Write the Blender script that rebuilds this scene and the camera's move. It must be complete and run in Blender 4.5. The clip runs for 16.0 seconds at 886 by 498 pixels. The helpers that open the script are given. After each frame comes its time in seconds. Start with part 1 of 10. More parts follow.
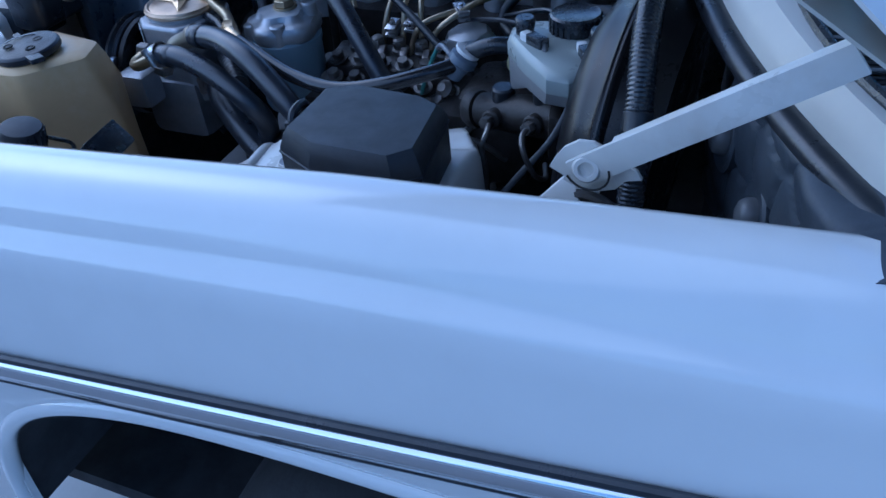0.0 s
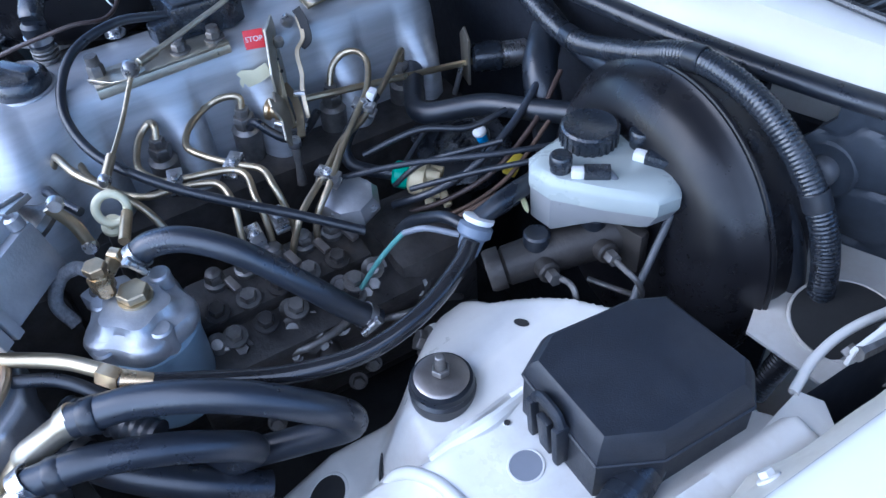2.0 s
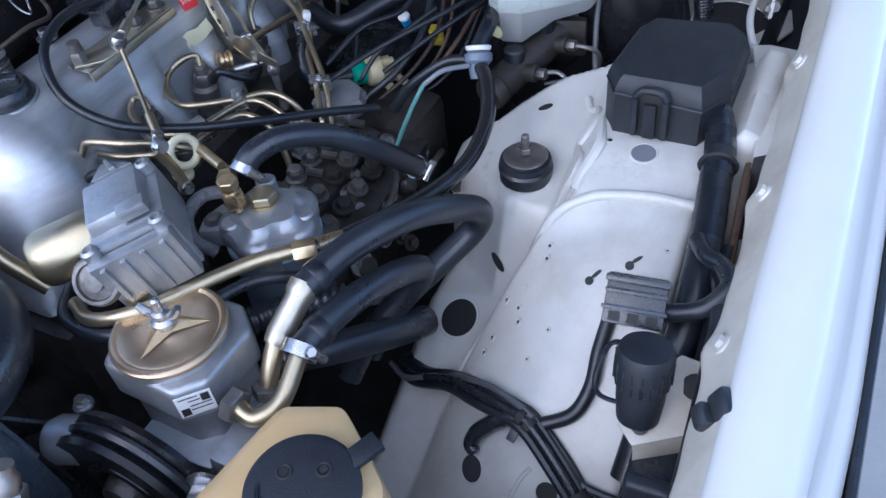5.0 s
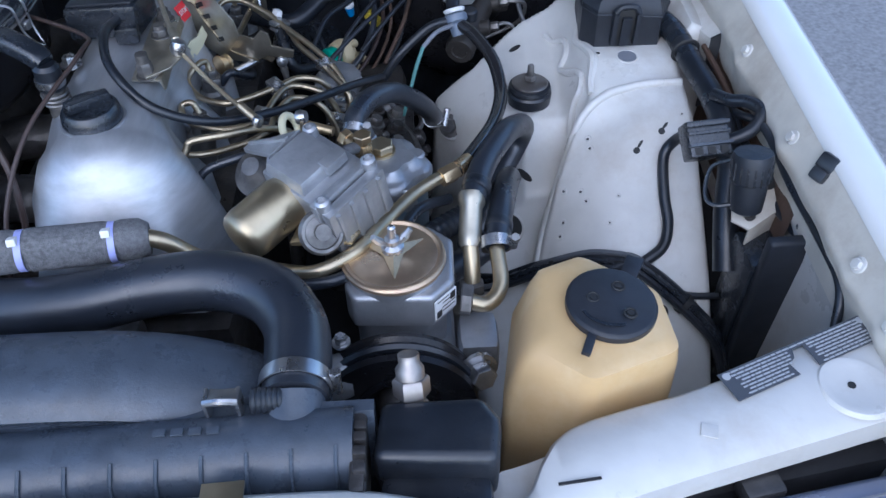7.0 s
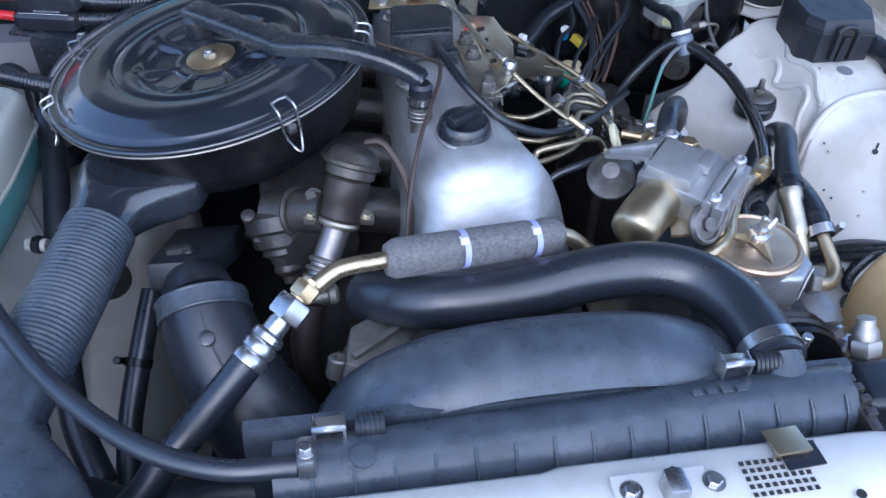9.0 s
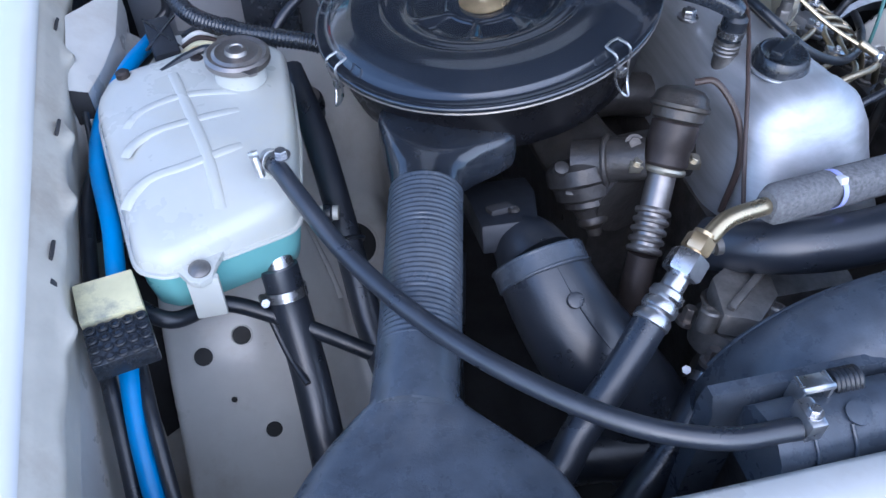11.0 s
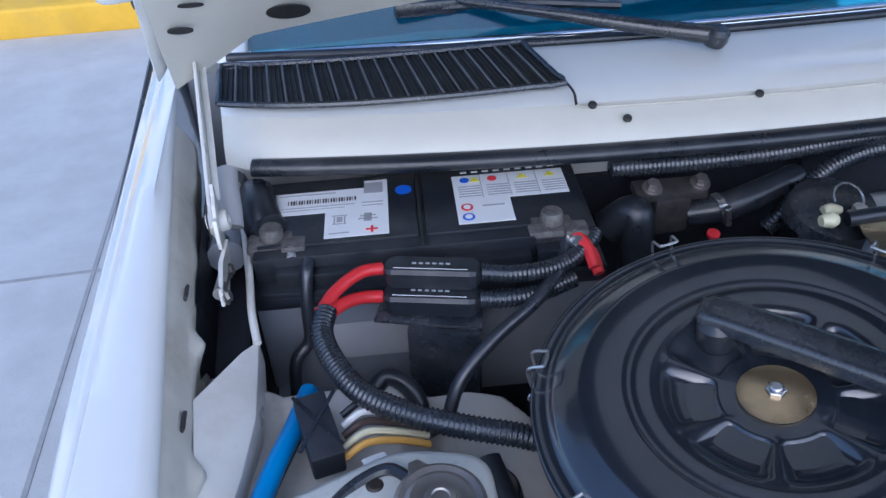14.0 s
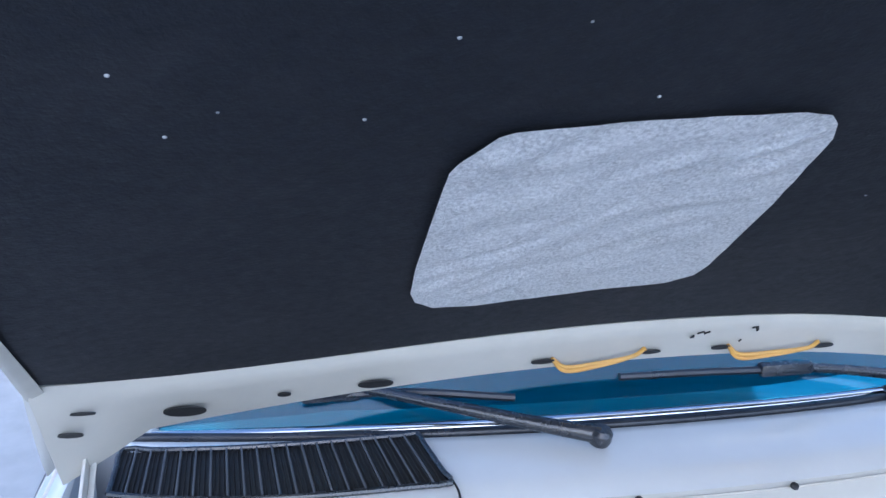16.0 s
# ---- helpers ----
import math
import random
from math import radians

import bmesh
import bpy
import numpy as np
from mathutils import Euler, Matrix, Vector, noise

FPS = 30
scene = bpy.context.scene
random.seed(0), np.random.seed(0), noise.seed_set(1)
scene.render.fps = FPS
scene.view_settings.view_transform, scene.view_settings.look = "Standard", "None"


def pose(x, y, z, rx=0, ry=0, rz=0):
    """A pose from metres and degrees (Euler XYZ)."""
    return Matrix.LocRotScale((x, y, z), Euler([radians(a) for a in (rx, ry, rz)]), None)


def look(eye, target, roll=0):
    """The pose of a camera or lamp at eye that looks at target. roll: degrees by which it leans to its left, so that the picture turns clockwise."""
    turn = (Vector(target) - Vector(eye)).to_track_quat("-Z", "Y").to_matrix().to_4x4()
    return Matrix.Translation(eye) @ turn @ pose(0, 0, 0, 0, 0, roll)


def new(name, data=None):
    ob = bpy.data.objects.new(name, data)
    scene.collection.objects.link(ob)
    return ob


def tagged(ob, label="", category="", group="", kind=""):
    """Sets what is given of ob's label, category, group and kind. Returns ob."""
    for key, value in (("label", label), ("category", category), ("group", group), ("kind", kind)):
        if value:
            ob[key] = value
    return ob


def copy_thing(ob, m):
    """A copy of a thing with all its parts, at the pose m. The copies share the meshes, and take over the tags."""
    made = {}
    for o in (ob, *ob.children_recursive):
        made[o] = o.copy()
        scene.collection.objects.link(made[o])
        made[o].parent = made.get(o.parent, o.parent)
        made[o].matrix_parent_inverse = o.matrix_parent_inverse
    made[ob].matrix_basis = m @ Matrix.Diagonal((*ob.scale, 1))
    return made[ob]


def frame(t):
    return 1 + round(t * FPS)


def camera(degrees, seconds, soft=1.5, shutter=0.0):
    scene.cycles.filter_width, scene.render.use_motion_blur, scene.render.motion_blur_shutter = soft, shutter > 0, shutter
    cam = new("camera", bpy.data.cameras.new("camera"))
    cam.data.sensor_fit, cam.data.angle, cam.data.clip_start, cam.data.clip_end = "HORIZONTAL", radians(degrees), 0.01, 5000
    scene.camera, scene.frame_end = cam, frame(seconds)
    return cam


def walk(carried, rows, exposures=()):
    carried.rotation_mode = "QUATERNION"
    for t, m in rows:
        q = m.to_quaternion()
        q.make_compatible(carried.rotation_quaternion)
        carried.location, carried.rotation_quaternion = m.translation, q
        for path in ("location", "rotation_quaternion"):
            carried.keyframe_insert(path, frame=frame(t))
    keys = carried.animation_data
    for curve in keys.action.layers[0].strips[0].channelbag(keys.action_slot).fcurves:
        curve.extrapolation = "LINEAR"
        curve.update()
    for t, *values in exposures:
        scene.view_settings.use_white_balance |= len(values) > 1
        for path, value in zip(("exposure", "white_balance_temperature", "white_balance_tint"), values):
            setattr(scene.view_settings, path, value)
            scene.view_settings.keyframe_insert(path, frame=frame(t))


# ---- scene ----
cam = camera(57.8, 16.0)

PATH = [
    (0, (1.1739, 1.1211, 1.2353), (-0.2328, 0.4455, -0.0157), -5.61),
    (0.5, (1.1419, 0.8773, 1.3115), (-0.3535, 0.7386, -0.0241), -3.53),
    (1, (1.0459, 0.7268, 1.3353), (-0.4012, 0.9441, -0.028), -3.47),
    (1.5, (0.9389, 0.6412, 1.3337), (-0.4475, 1.0444, -0.0503), -4.41),
    (2, (0.8672, 0.5212, 1.3523), (-0.3874, 1.177, -0.0604), -4.75),
    (2.5, (0.8475, 0.3907, 1.3637), (-0.2752, 1.2642, -0.0422), -4.74),
    (3, (0.8545, 0.3105, 1.3642), (-0.2198, 1.2894, -0.0097), -4.26),
    (5.5, (0.6547, -0.0121, 1.3273), (0.1877, 1.3081, -0.1007), -7.53),
    (6, (0.5198, -0.0888, 1.3365), (0.3644, 1.2772, -0.116), -6.33),
    (6.5, (0.4252, -0.1427, 1.3541), (0.4304, 1.2639, -0.0677), -2.95),
    (7, (0.3415, -0.2238, 1.3697), (0.3956, 1.2241, -0.0089), -1.10),
    (7.5, (0.2221, -0.2756, 1.4016), (0.3473, 1.2112, 0.0698), -0.59),
    (8, (0.0585, -0.3166, 1.4185), (0.307, 1.1753, 0.1099), -0.58),
    (8.5, (-0.0626, -0.3207, 1.4194), (0.2374, 1.1699, 0.1201), 0.92),
    (9, (-0.1379, -0.2681, 1.4025), (0.1094, 1.2097, 0.0777), 1.62),
    (9.5, (-0.2204, -0.2028, 1.3817), (-0.0313, 1.2268, -0.0042), 0.28),
    (12, (-0.6021, -0.0867, 1.398), (-0.2184, 1.2384, -0.0501), 0.35),
    (12.5, (-0.5629, 0.0007, 1.4099), (-0.3093, 1.398, 0.0016), 1.28),
    (13, (-0.5609, 0.0959, 1.4079), (-0.4185, 1.549, 0.0411), 0.08),
    (13.5, (-0.59, 0.1849, 1.405), (-0.4233, 1.6938, 0.103), -1.82),
    (14, (-0.5959, 0.2474, 1.4089), (-0.3778, 1.839, 0.2176), -2.23),
    (14.5, (-0.5946, 0.2838, 1.4239), (-0.3426, 1.9687, 0.3762), -1.93),
    (15, (-0.5499, 0.2826, 1.4562), (-0.3227, 2.054, 0.5559), -1.42),
    (15.5, (-0.512, 0.2672, 1.4989), (-0.2979, 2.1233, 0.7855), -0.76),
    (16, (-0.4923, 0.2479, 1.5322), (-0.1546, 2.1436, 0.9916), 0.56),
]
walk(cam, [(t, look(eye, target, roll)) for t, eye, target, roll in PATH],
     [(0, 0.1, 4330, 10), (0.5, 0.2, 4500, 9), (1, 0.4, 4600, 10), (1.5, 1.15, 4950, 11), (2, 1.52, 5000, 12), (2.5, 1.4, 5150, 13), (3, 1.3, 5250, 14), (5.5, 0.95, 5400, 13), (7, 0.85, 5300, 12), (8, 0.95, 5200, 12), (9, 1.3, 5300, 13), (9.5, 1.48, 5350, 13), (12, 1.2, 5350, 14), (12.5, 1.15, 5500, 14), (13, 1.08, 5600, 13), (13.5, 0.96, 5550, 13), (14, 0.86, 5400, 14), (14.5, 0.76, 5300, 14), (15, 0.9, 5250, 14), (15.5, 0.78, 5300, 13), (16, 1.06, 5250, 13)])

# ---- light ----
world = bpy.data.worlds.new("sky")
scene.world = world
world.use_nodes = True
wn = world.node_tree.nodes
sky = wn.new("ShaderNodeTexSky")
sky.sky_type = "NISHITA"
sky.sun_disc = False
sky.sun_elevation, sky.sun_rotation = radians(38), radians(200)
wn["Background"].inputs["Strength"].default_value = 0.15
world.node_tree.links.new(sky.outputs[0], wn["Background"].inputs[0])
sun = new("sun", bpy.data.lights.new("sun", "SUN"))
sun.data.energy, sun.data.angle, sun.data.color = 1.15, radians(100), (1.0, 0.95, 0.88)
sun.matrix_world = look((0.9, -2.4, 2.1), (0, 0, 0))


# ---- materials ----
def mat(name, col, rough=0.5, metal=0.0, var=0.15, scale=30.0, stain=None, stain_amt=0.0, stain_scale=4.0,
        bump=0.0, bump_scale=200.0, coat=0.0, rvar=0.1, trans=0.0, aniso=0.0, spec=0.5, sheen=0.0, stretch=(1, 1, 1), island=0.0):
    m = bpy.data.materials.new(name)
    m.use_nodes = True
    nt = m.node_tree
    N, L = nt.nodes, nt.links
    p = N["Principled BSDF"]
    tc = N.new("ShaderNodeTexCoord")
    mp = N.new("ShaderNodeMapping")
    mp.inputs["Scale"].default_value = stretch
    L.new(tc.outputs["Object"], mp.inputs["Vector"])

    def nz(s, detail=4.0, rough_=0.6):
        n = N.new("ShaderNodeTexNoise")
        n.inputs["Scale"].default_value = s
        n.inputs["Detail"].default_value = detail
        n.inputs["Roughness"].default_value = rough_
        L.new(mp.outputs[0], n.inputs["Vector"])
        return n.outputs["Fac"]

    def mix(fac, a, b):
        x = N.new("ShaderNodeMix")
        x.data_type = "RGBA"
        for s, v in ((x.inputs[0], fac), (x.inputs[6], a), (x.inputs[7], b)):
            if hasattr(v, "is_output"):
                L.new(v, s)
            else:
                s.default_value = v
        return x.outputs[2]

    def ramp(v, lo, hi, a=0.0, b=1.0):
        r = N.new("ShaderNodeMapRange")
        r.inputs[1].default_value, r.inputs[2].default_value = lo, hi
        r.inputs[3].default_value, r.inputs[4].default_value = a, b
        L.new(v, r.inputs[0])
        return r.outputs[0]

    c = (*col, 1.0)
    lo = tuple(v * (1 - var) for v in col) + (1.0,)
    hi = tuple(min(1.0, v * (1 + var * 0.6)) for v in col) + (1.0,)
    fine = nz(scale)
    big = nz(scale / 6.0, 3.0)
    out = mix(ramp(fine, 0.35, 0.65), lo, hi)
    out = mix(ramp(big, 0.3, 0.7, 0.0, 0.5), out, c)
    if stain:
        out = mix(ramp(nz(stain_scale, 6.0, 0.7), 0.5, 0.72, 0.0, stain_amt), out, (*stain, 1.0))
    L.new(out, p.inputs["Base Color"])
    rr = ramp(nz(scale * 0.7, 5.0, 0.7), 0.3, 0.7, max(0.02, rough - rvar), min(1.0, rough + rvar))
    L.new(rr, p.inputs["Roughness"])
    p.inputs["Metallic"].default_value = metal
    p.inputs["Coat Weight"].default_value = coat
    p.inputs["Coat Roughness"].default_value = 0.06
    p.inputs["Transmission Weight"].default_value = trans
    p.inputs["Specular IOR Level"].default_value = spec
    p.inputs["Sheen Weight"].default_value = sheen
    if bump:
        b = N.new("ShaderNodeBump")
        b.inputs["Strength"].default_value = bump
        b.inputs["Distance"].default_value = 0.002
        L.new(nz(bump_scale, 3.0), b.inputs["Height"])
        L.new(b.outputs[0], p.inputs["Normal"])
    return m


M = {}
M["paint"] = mat("white_paint", (0.73, 0.73, 0.71), 0.12, var=0.03, scale=8, coat=0.8, rvar=0.05, stain=(0.6, 0.58, 0.53), stain_amt=0.15, stain_scale=5)
M["bay"] = mat("bay_paint", (0.60, 0.588, 0.553), 0.34, var=0.08, scale=16, coat=0.25, stain=(0.40, 0.34, 0.27), stain_amt=0.55, stain_scale=7, bump=0.08, bump_scale=90)
M["dirty"] = mat("dirty_paint", (0.56, 0.53, 0.46), 0.4, var=0.1, scale=20, stain=(0.32, 0.26, 0.2), stain_amt=0.6, stain_scale=9)
M["plastic"] = mat("black_plastic", (0.017, 0.021, 0.028), 0.25, spec=0.8, var=0.3, scale=60, bump=0.15, bump_scale=500, stain=(0.07, 0.07, 0.075), stain_amt=0.5, stain_scale=8)
M["fuse"] = mat("ribbed_plastic", (0.017, 0.020, 0.027), 0.46, var=0.25, scale=50, bump=0.2, bump_scale=700, stain=(0.040, 0.040, 0.043), stain_amt=0.4, stain_scale=9)
M["rubber"] = mat("black_rubber", (0.013, 0.016, 0.022), 0.33, spec=0.6, var=0.3, scale=40, bump=0.1, bump_scale=300, stain=(0.06, 0.06, 0.062), stain_amt=0.5, stain_scale=12)
M["hose"] = mat("hose_rubber", (0.020, 0.024, 0.033), 0.33, spec=0.85, var=0.18, scale=30, bump=0.1, bump_scale=350, stain=(0.042, 0.043, 0.048), stain_amt=0.25, stain_scale=14)
M["glossy"] = mat("glossy_hose", (0.02, 0.02, 0.022), 0.16, var=0.2, scale=30, coat=0.3, rvar=0.06)
M["enamel"] = mat("black_enamel", (0.019, 0.023, 0.031), 0.22, var=0.3, scale=25, coat=0.6, spec=0.7, stain=(0.06, 0.055, 0.05), stain_amt=0.45, stain_scale=9, rvar=0.12)
M["lid"] = mat("lid_enamel", (0.016, 0.020, 0.028), 0.20, var=0.15, scale=12, coat=0.6, rvar=0.05, spec=0.9, stain=(0.05, 0.05, 0.052), stain_amt=0.3, stain_scale=6)
M["frame"] = mat("cream_primer", (0.56, 0.54, 0.48), 0.4, var=0.05, scale=14, stain=(0.6, 0.56, 0.48), stain_amt=0.35, stain_scale=7)
M["booster"] = mat("satin_black_steel", (0.009, 0.009, 0.011), 0.30, spec=0.35, var=0.3, scale=25, stain=(0.05, 0.045, 0.04), stain_amt=0.4, stain_scale=9)
M["alu"] = mat("cast_aluminium", (0.42, 0.43, 0.45), 0.42, 0.7, var=0.18, scale=35, stain=(0.3, 0.3, 0.3), stain_amt=0.5, stain_scale=14, bump=0.2, bump_scale=220)
M["cover"] = mat("valve_cover_alloy", (0.50, 0.515, 0.54), 0.46, 0.62, var=0.22, scale=26, stretch=(1, 0.25, 2.5), stain=(0.35, 0.34, 0.33), stain_amt=0.45, stain_scale=10, bump=0.06, bump_scale=160, rvar=0.1)
M["darkalu"] = mat("oily_alloy", (0.22, 0.21, 0.20), 0.45, 0.7, var=0.4, scale=40, stain=(0.04, 0.035, 0.03), stain_amt=0.8, stain_scale=14, bump=0.3, bump_scale=200)
M["iron"] = mat("oily_iron", (0.062, 0.058, 0.056), 0.36, 0.4, var=0.5, scale=40, stain=(0.09, 0.075, 0.06), stain_amt=0.7, stain_scale=16, bump=0.4, bump_scale=160)
M["gold"] = mat("yellow_zinc", (0.50, 0.42, 0.28), 0.34, 0.9, var=0.15, scale=30, stain=(0.46, 0.38, 0.28), stain_amt=0.5, stain_scale=18)
M["lidgold"] = mat("iridescent_zinc", (0.58, 0.44, 0.30), 0.34, 0.85, var=0.2, scale=24, stain=(0.55, 0.36, 0.27), stain_amt=0.6, stain_scale=9)
M["brass"] = mat("brass", (0.66, 0.50, 0.30), 0.32, 0.9, var=0.2, scale=40, stain=(0.35, 0.28, 0.16), stain_amt=0.5, stain_scale=30)
M["steel"] = mat("steel", (0.55, 0.55, 0.56), 0.3, 0.95, var=0.2, scale=50, stain=(0.3, 0.28, 0.26), stain_amt=0.5, stain_scale=30)
M["capsteel"] = mat("dull_pressed_steel", (0.36, 0.33, 0.31), 0.40, 0.9, var=0.2, scale=50, stain=(0.22, 0.2, 0.18), stain_amt=0.5, stain_scale=30)
M["pipe"] = mat("plated_pipe", (0.50, 0.42, 0.29), 0.38, 0.95, var=0.2, scale=60, stain=(0.3, 0.26, 0.2), stain_amt=0.6, stain_scale=30)
M["chrome"] = mat("chrome", (0.75, 0.76, 0.78), 0.1, 1.0, var=0.04, scale=20, rvar=0.04)
M["tank"] = mat("milky_plastic", (0.49, 0.495, 0.46), 0.32, var=0.05, scale=10, stain=(0.52, 0.49, 0.38), stain_amt=0.7, stain_scale=7)
M["worn"] = mat("weathered_black_plastic", (0.060, 0.073, 0.094), 0.30, var=0.3, scale=50, bump=0.12, bump_scale=450, stain=(0.11, 0.115, 0.125), stain_amt=0.6, stain_scale=7)
M["coolant"] = mat("coolant_seen_through_plastic", (0.20, 0.48, 0.47), 0.32, var=0.08, scale=10)
M["amber"] = mat("yellowed_plastic", (0.64, 0.44, 0.21), 0.38, var=0.1, scale=12, stain=(0.72, 0.58, 0.34), stain_amt=0.7, stain_scale=7)
M["reservoir"] = mat("reservoir_plastic", (0.36, 0.39, 0.37), 0.30, var=0.06, scale=14)
M["fluid"] = mat("brake_fluid_in_plastic", (0.25, 0.25, 0.25), 0.33, var=0.08, scale=14, stain=(0.34, 0.34, 0.31), stain_amt=0.5, stain_scale=10)
M["mc"] = mat("brown_oily_iron", (0.040, 0.035, 0.031), 0.5, 0.2, var=0.3, scale=40, stain=(0.075, 0.065, 0.055), stain_amt=0.6, stain_scale=18, bump=0.3, bump_scale=200)
M["tan"] = mat("tan_plastic", (0.58, 0.49, 0.30), 0.45, var=0.15, scale=30, stain=(0.4, 0.33, 0.2), stain_amt=0.5, stain_scale=20)
M["zinc"] = mat("pale_zinc", (0.50, 0.46, 0.37), 0.36, 0.9, var=0.2, scale=40, stain=(0.42, 0.36, 0.26), stain_amt=0.5, stain_scale=25)
M["red"] = mat("red_insulation", (0.55, 0.025, 0.03), 0.35, var=0.1)
M["blue"] = mat("blue_insulation", (0.01, 0.22, 0.55), 0.4, var=0.1)
M["teal"] = mat("green_plastic", (0.01, 0.33, 0.22), 0.4, var=0.1)
M["dullgreen"] = mat("faded_green_nylon", (0.10, 0.26, 0.24), 0.45, var=0.1)
M["joint"] = mat("joint_filler", (0.30, 0.30, 0.30), 0.9, var=0.15, scale=20)
M["yellow"] = mat("yellow_plastic", (0.6, 0.48, 0.05), 0.4, var=0.1)
M["cream"] = mat("cream_plastic", (0.66, 0.62, 0.42), 0.4, var=0.08)
M["white"] = mat("white_plastic", (0.75, 0.75, 0.74), 0.4, var=0.05)
M["lilac"] = mat("lilac_nylon", (0.42, 0.44, 0.8), 0.4, var=0.05)
M["foam"] = mat("grey_foam", (0.16, 0.16, 0.165), 0.95, var=0.4, scale=250, bump=0.8, bump_scale=600)
M["copper"] = mat("copper", (0.55, 0.3, 0.2), 0.35, 0.9, var=0.2)
M["rust"] = mat("rusty_steel", (0.11, 0.07, 0.05), 0.7, 0.3, var=0.4, scale=40, stain=(0.08, 0.05, 0.04), stain_amt=0.7, stain_scale=20)
M["egr"] = mat("burnt_brown_steel", (0.048, 0.038, 0.035), 0.5, 0.4, var=0.4, scale=40)
M["pad"] = mat("insulation_felt", (0.0065, 0.009, 0.0155), 0.75, var=0.35, scale=120, bump=0.5, bump_scale=300, sheen=0.0, stain=(0.025, 0.026, 0.032), stain_amt=0.6, stain_scale=5)
M["foil"] = mat("crinkled_foil", (0.93, 0.94, 0.95), 0.42, 0.30, var=0.40, scale=300, bump=1.0, bump_scale=420)
M["battery"] = mat("battery_case", (0.015, 0.018, 0.024), 0.38, var=0.3, scale=40, stain=(0.09, 0.09, 0.09), stain_amt=0.4, stain_scale=9)
M["greycase"] = mat("grey_case", (0.18, 0.19, 0.215), 0.4, var=0.1, scale=20)
M["paper"] = mat("label_paper", (0.72, 0.72, 0.72), 0.5, var=0.05)
M["ink"] = mat("ink", (0.02, 0.02, 0.02), 0.6, var=0.05)
M["inkgrey"] = mat("grey_print", (0.35, 0.35, 0.36), 0.6, var=0.05)
M["sticker"] = mat("dark_sticker", (0.07, 0.075, 0.085), 0.45, var=0.1)
M["print"] = mat("silver_print", (0.42, 0.43, 0.44), 0.45, var=0.1)
M["labelblue"] = mat("blue_print", (0.02, 0.12, 0.6), 0.5)
M["labelred"] = mat("red_print", (0.7, 0.03, 0.04), 0.45)
M["labelyellow"] = mat("yellow_print", (0.75, 0.65, 0.05), 0.5)
M["lead"] = mat("oxidised_lead", (0.13, 0.12, 0.115), 0.7, 0.4, var=0.4, scale=80, bump=0.5, bump_scale=250, stain=(0.26, 0.24, 0.22), stain_amt=0.6, stain_scale=40)
M["wire"] = mat("orange_wire", (0.65, 0.36, 0.08), 0.45, var=0.1)
M["brown"] = mat("brown_insulation", (0.055, 0.036, 0.03), 0.45, var=0.15)
M["lampgrey"] = mat("blue_grey_lamp_housing", (0.16, 0.18, 0.25), 0.3, var=0.1, scale=20)
M["amberlens"] = mat("amber_lens", (0.55, 0.42, 0.12), 0.15, var=0.1, scale=60, coat=0.5)
M["tyre"] = mat("tyre_rubber", (0.02, 0.02, 0.021), 0.8, var=0.3, bump=0.3)
M["dark"] = mat("underbody_black", (0.034, 0.034, 0.037), 0.8, var=0.4, scale=20)
M["panel"] = mat("grey_black_moulding", (0.044, 0.053, 0.068), 0.5, var=0.25, scale=40, bump=0.15, bump_scale=400, stain=(0.09, 0.09, 0.095), stain_amt=0.4, stain_scale=10)
M["lens"] = mat("headlight_lens", (0.35, 0.37, 0.42), 0.12, var=0.08, scale=30, coat=0.8)
M["concrete"] = mat("concrete", (0.46, 0.46, 0.45), 0.85, var=0.12, scale=6, stain=(0.34, 0.34, 0.33), stain_amt=0.5, stain_scale=0.9, bump=0.4, bump_scale=120)
M["asphalt"] = mat("asphalt", (0.27, 0.265, 0.26), 0.9, var=0.3, scale=60, stain=(0.20, 0.20, 0.20), stain_amt=0.5, stain_scale=1.5, bump=0.8, bump_scale=150)
M["kerbyellow"] = mat("yellow_kerb_paint", (0.72, 0.42, 0.03), 0.7, var=0.1, scale=8, stain=(0.5, 0.33, 0.08), stain_amt=0.4, stain_scale=3)
M["wall"] = mat("pale_render", (0.62, 0.63, 0.66), 0.8, var=0.06, scale=3)


def glass(name, col, rough=0.02):
    m = bpy.data.materials.new(name)
    m.use_nodes = True
    p = m.node_tree.nodes["Principled BSDF"]
    p.inputs["Base Color"].default_value = (*col, 1)
    p.inputs["Roughness"].default_value = rough
    p.inputs["Transmission Weight"].default_value = 1.0
    p.inputs["IOR"].default_value = 1.45
    return m


M["glass"] = glass("tinted_glass", (0.10, 0.46, 0.60))
M["cabin"] = mat("shaded_cabin_trim", (0.22, 0.24, 0.27), 0.6, var=0.15, scale=4)
M["ribgrey"] = mat("dark_grey_plastic", (0.11, 0.115, 0.125), 0.4, var=0.15)


# ---- mesh helpers ----
def thing(name, at, label, category, group="", kind=""):
    ob = new(name)
    ob.location = at
    ob.empty_display_size = 0.03
    return tagged(ob, label, category, group, kind)


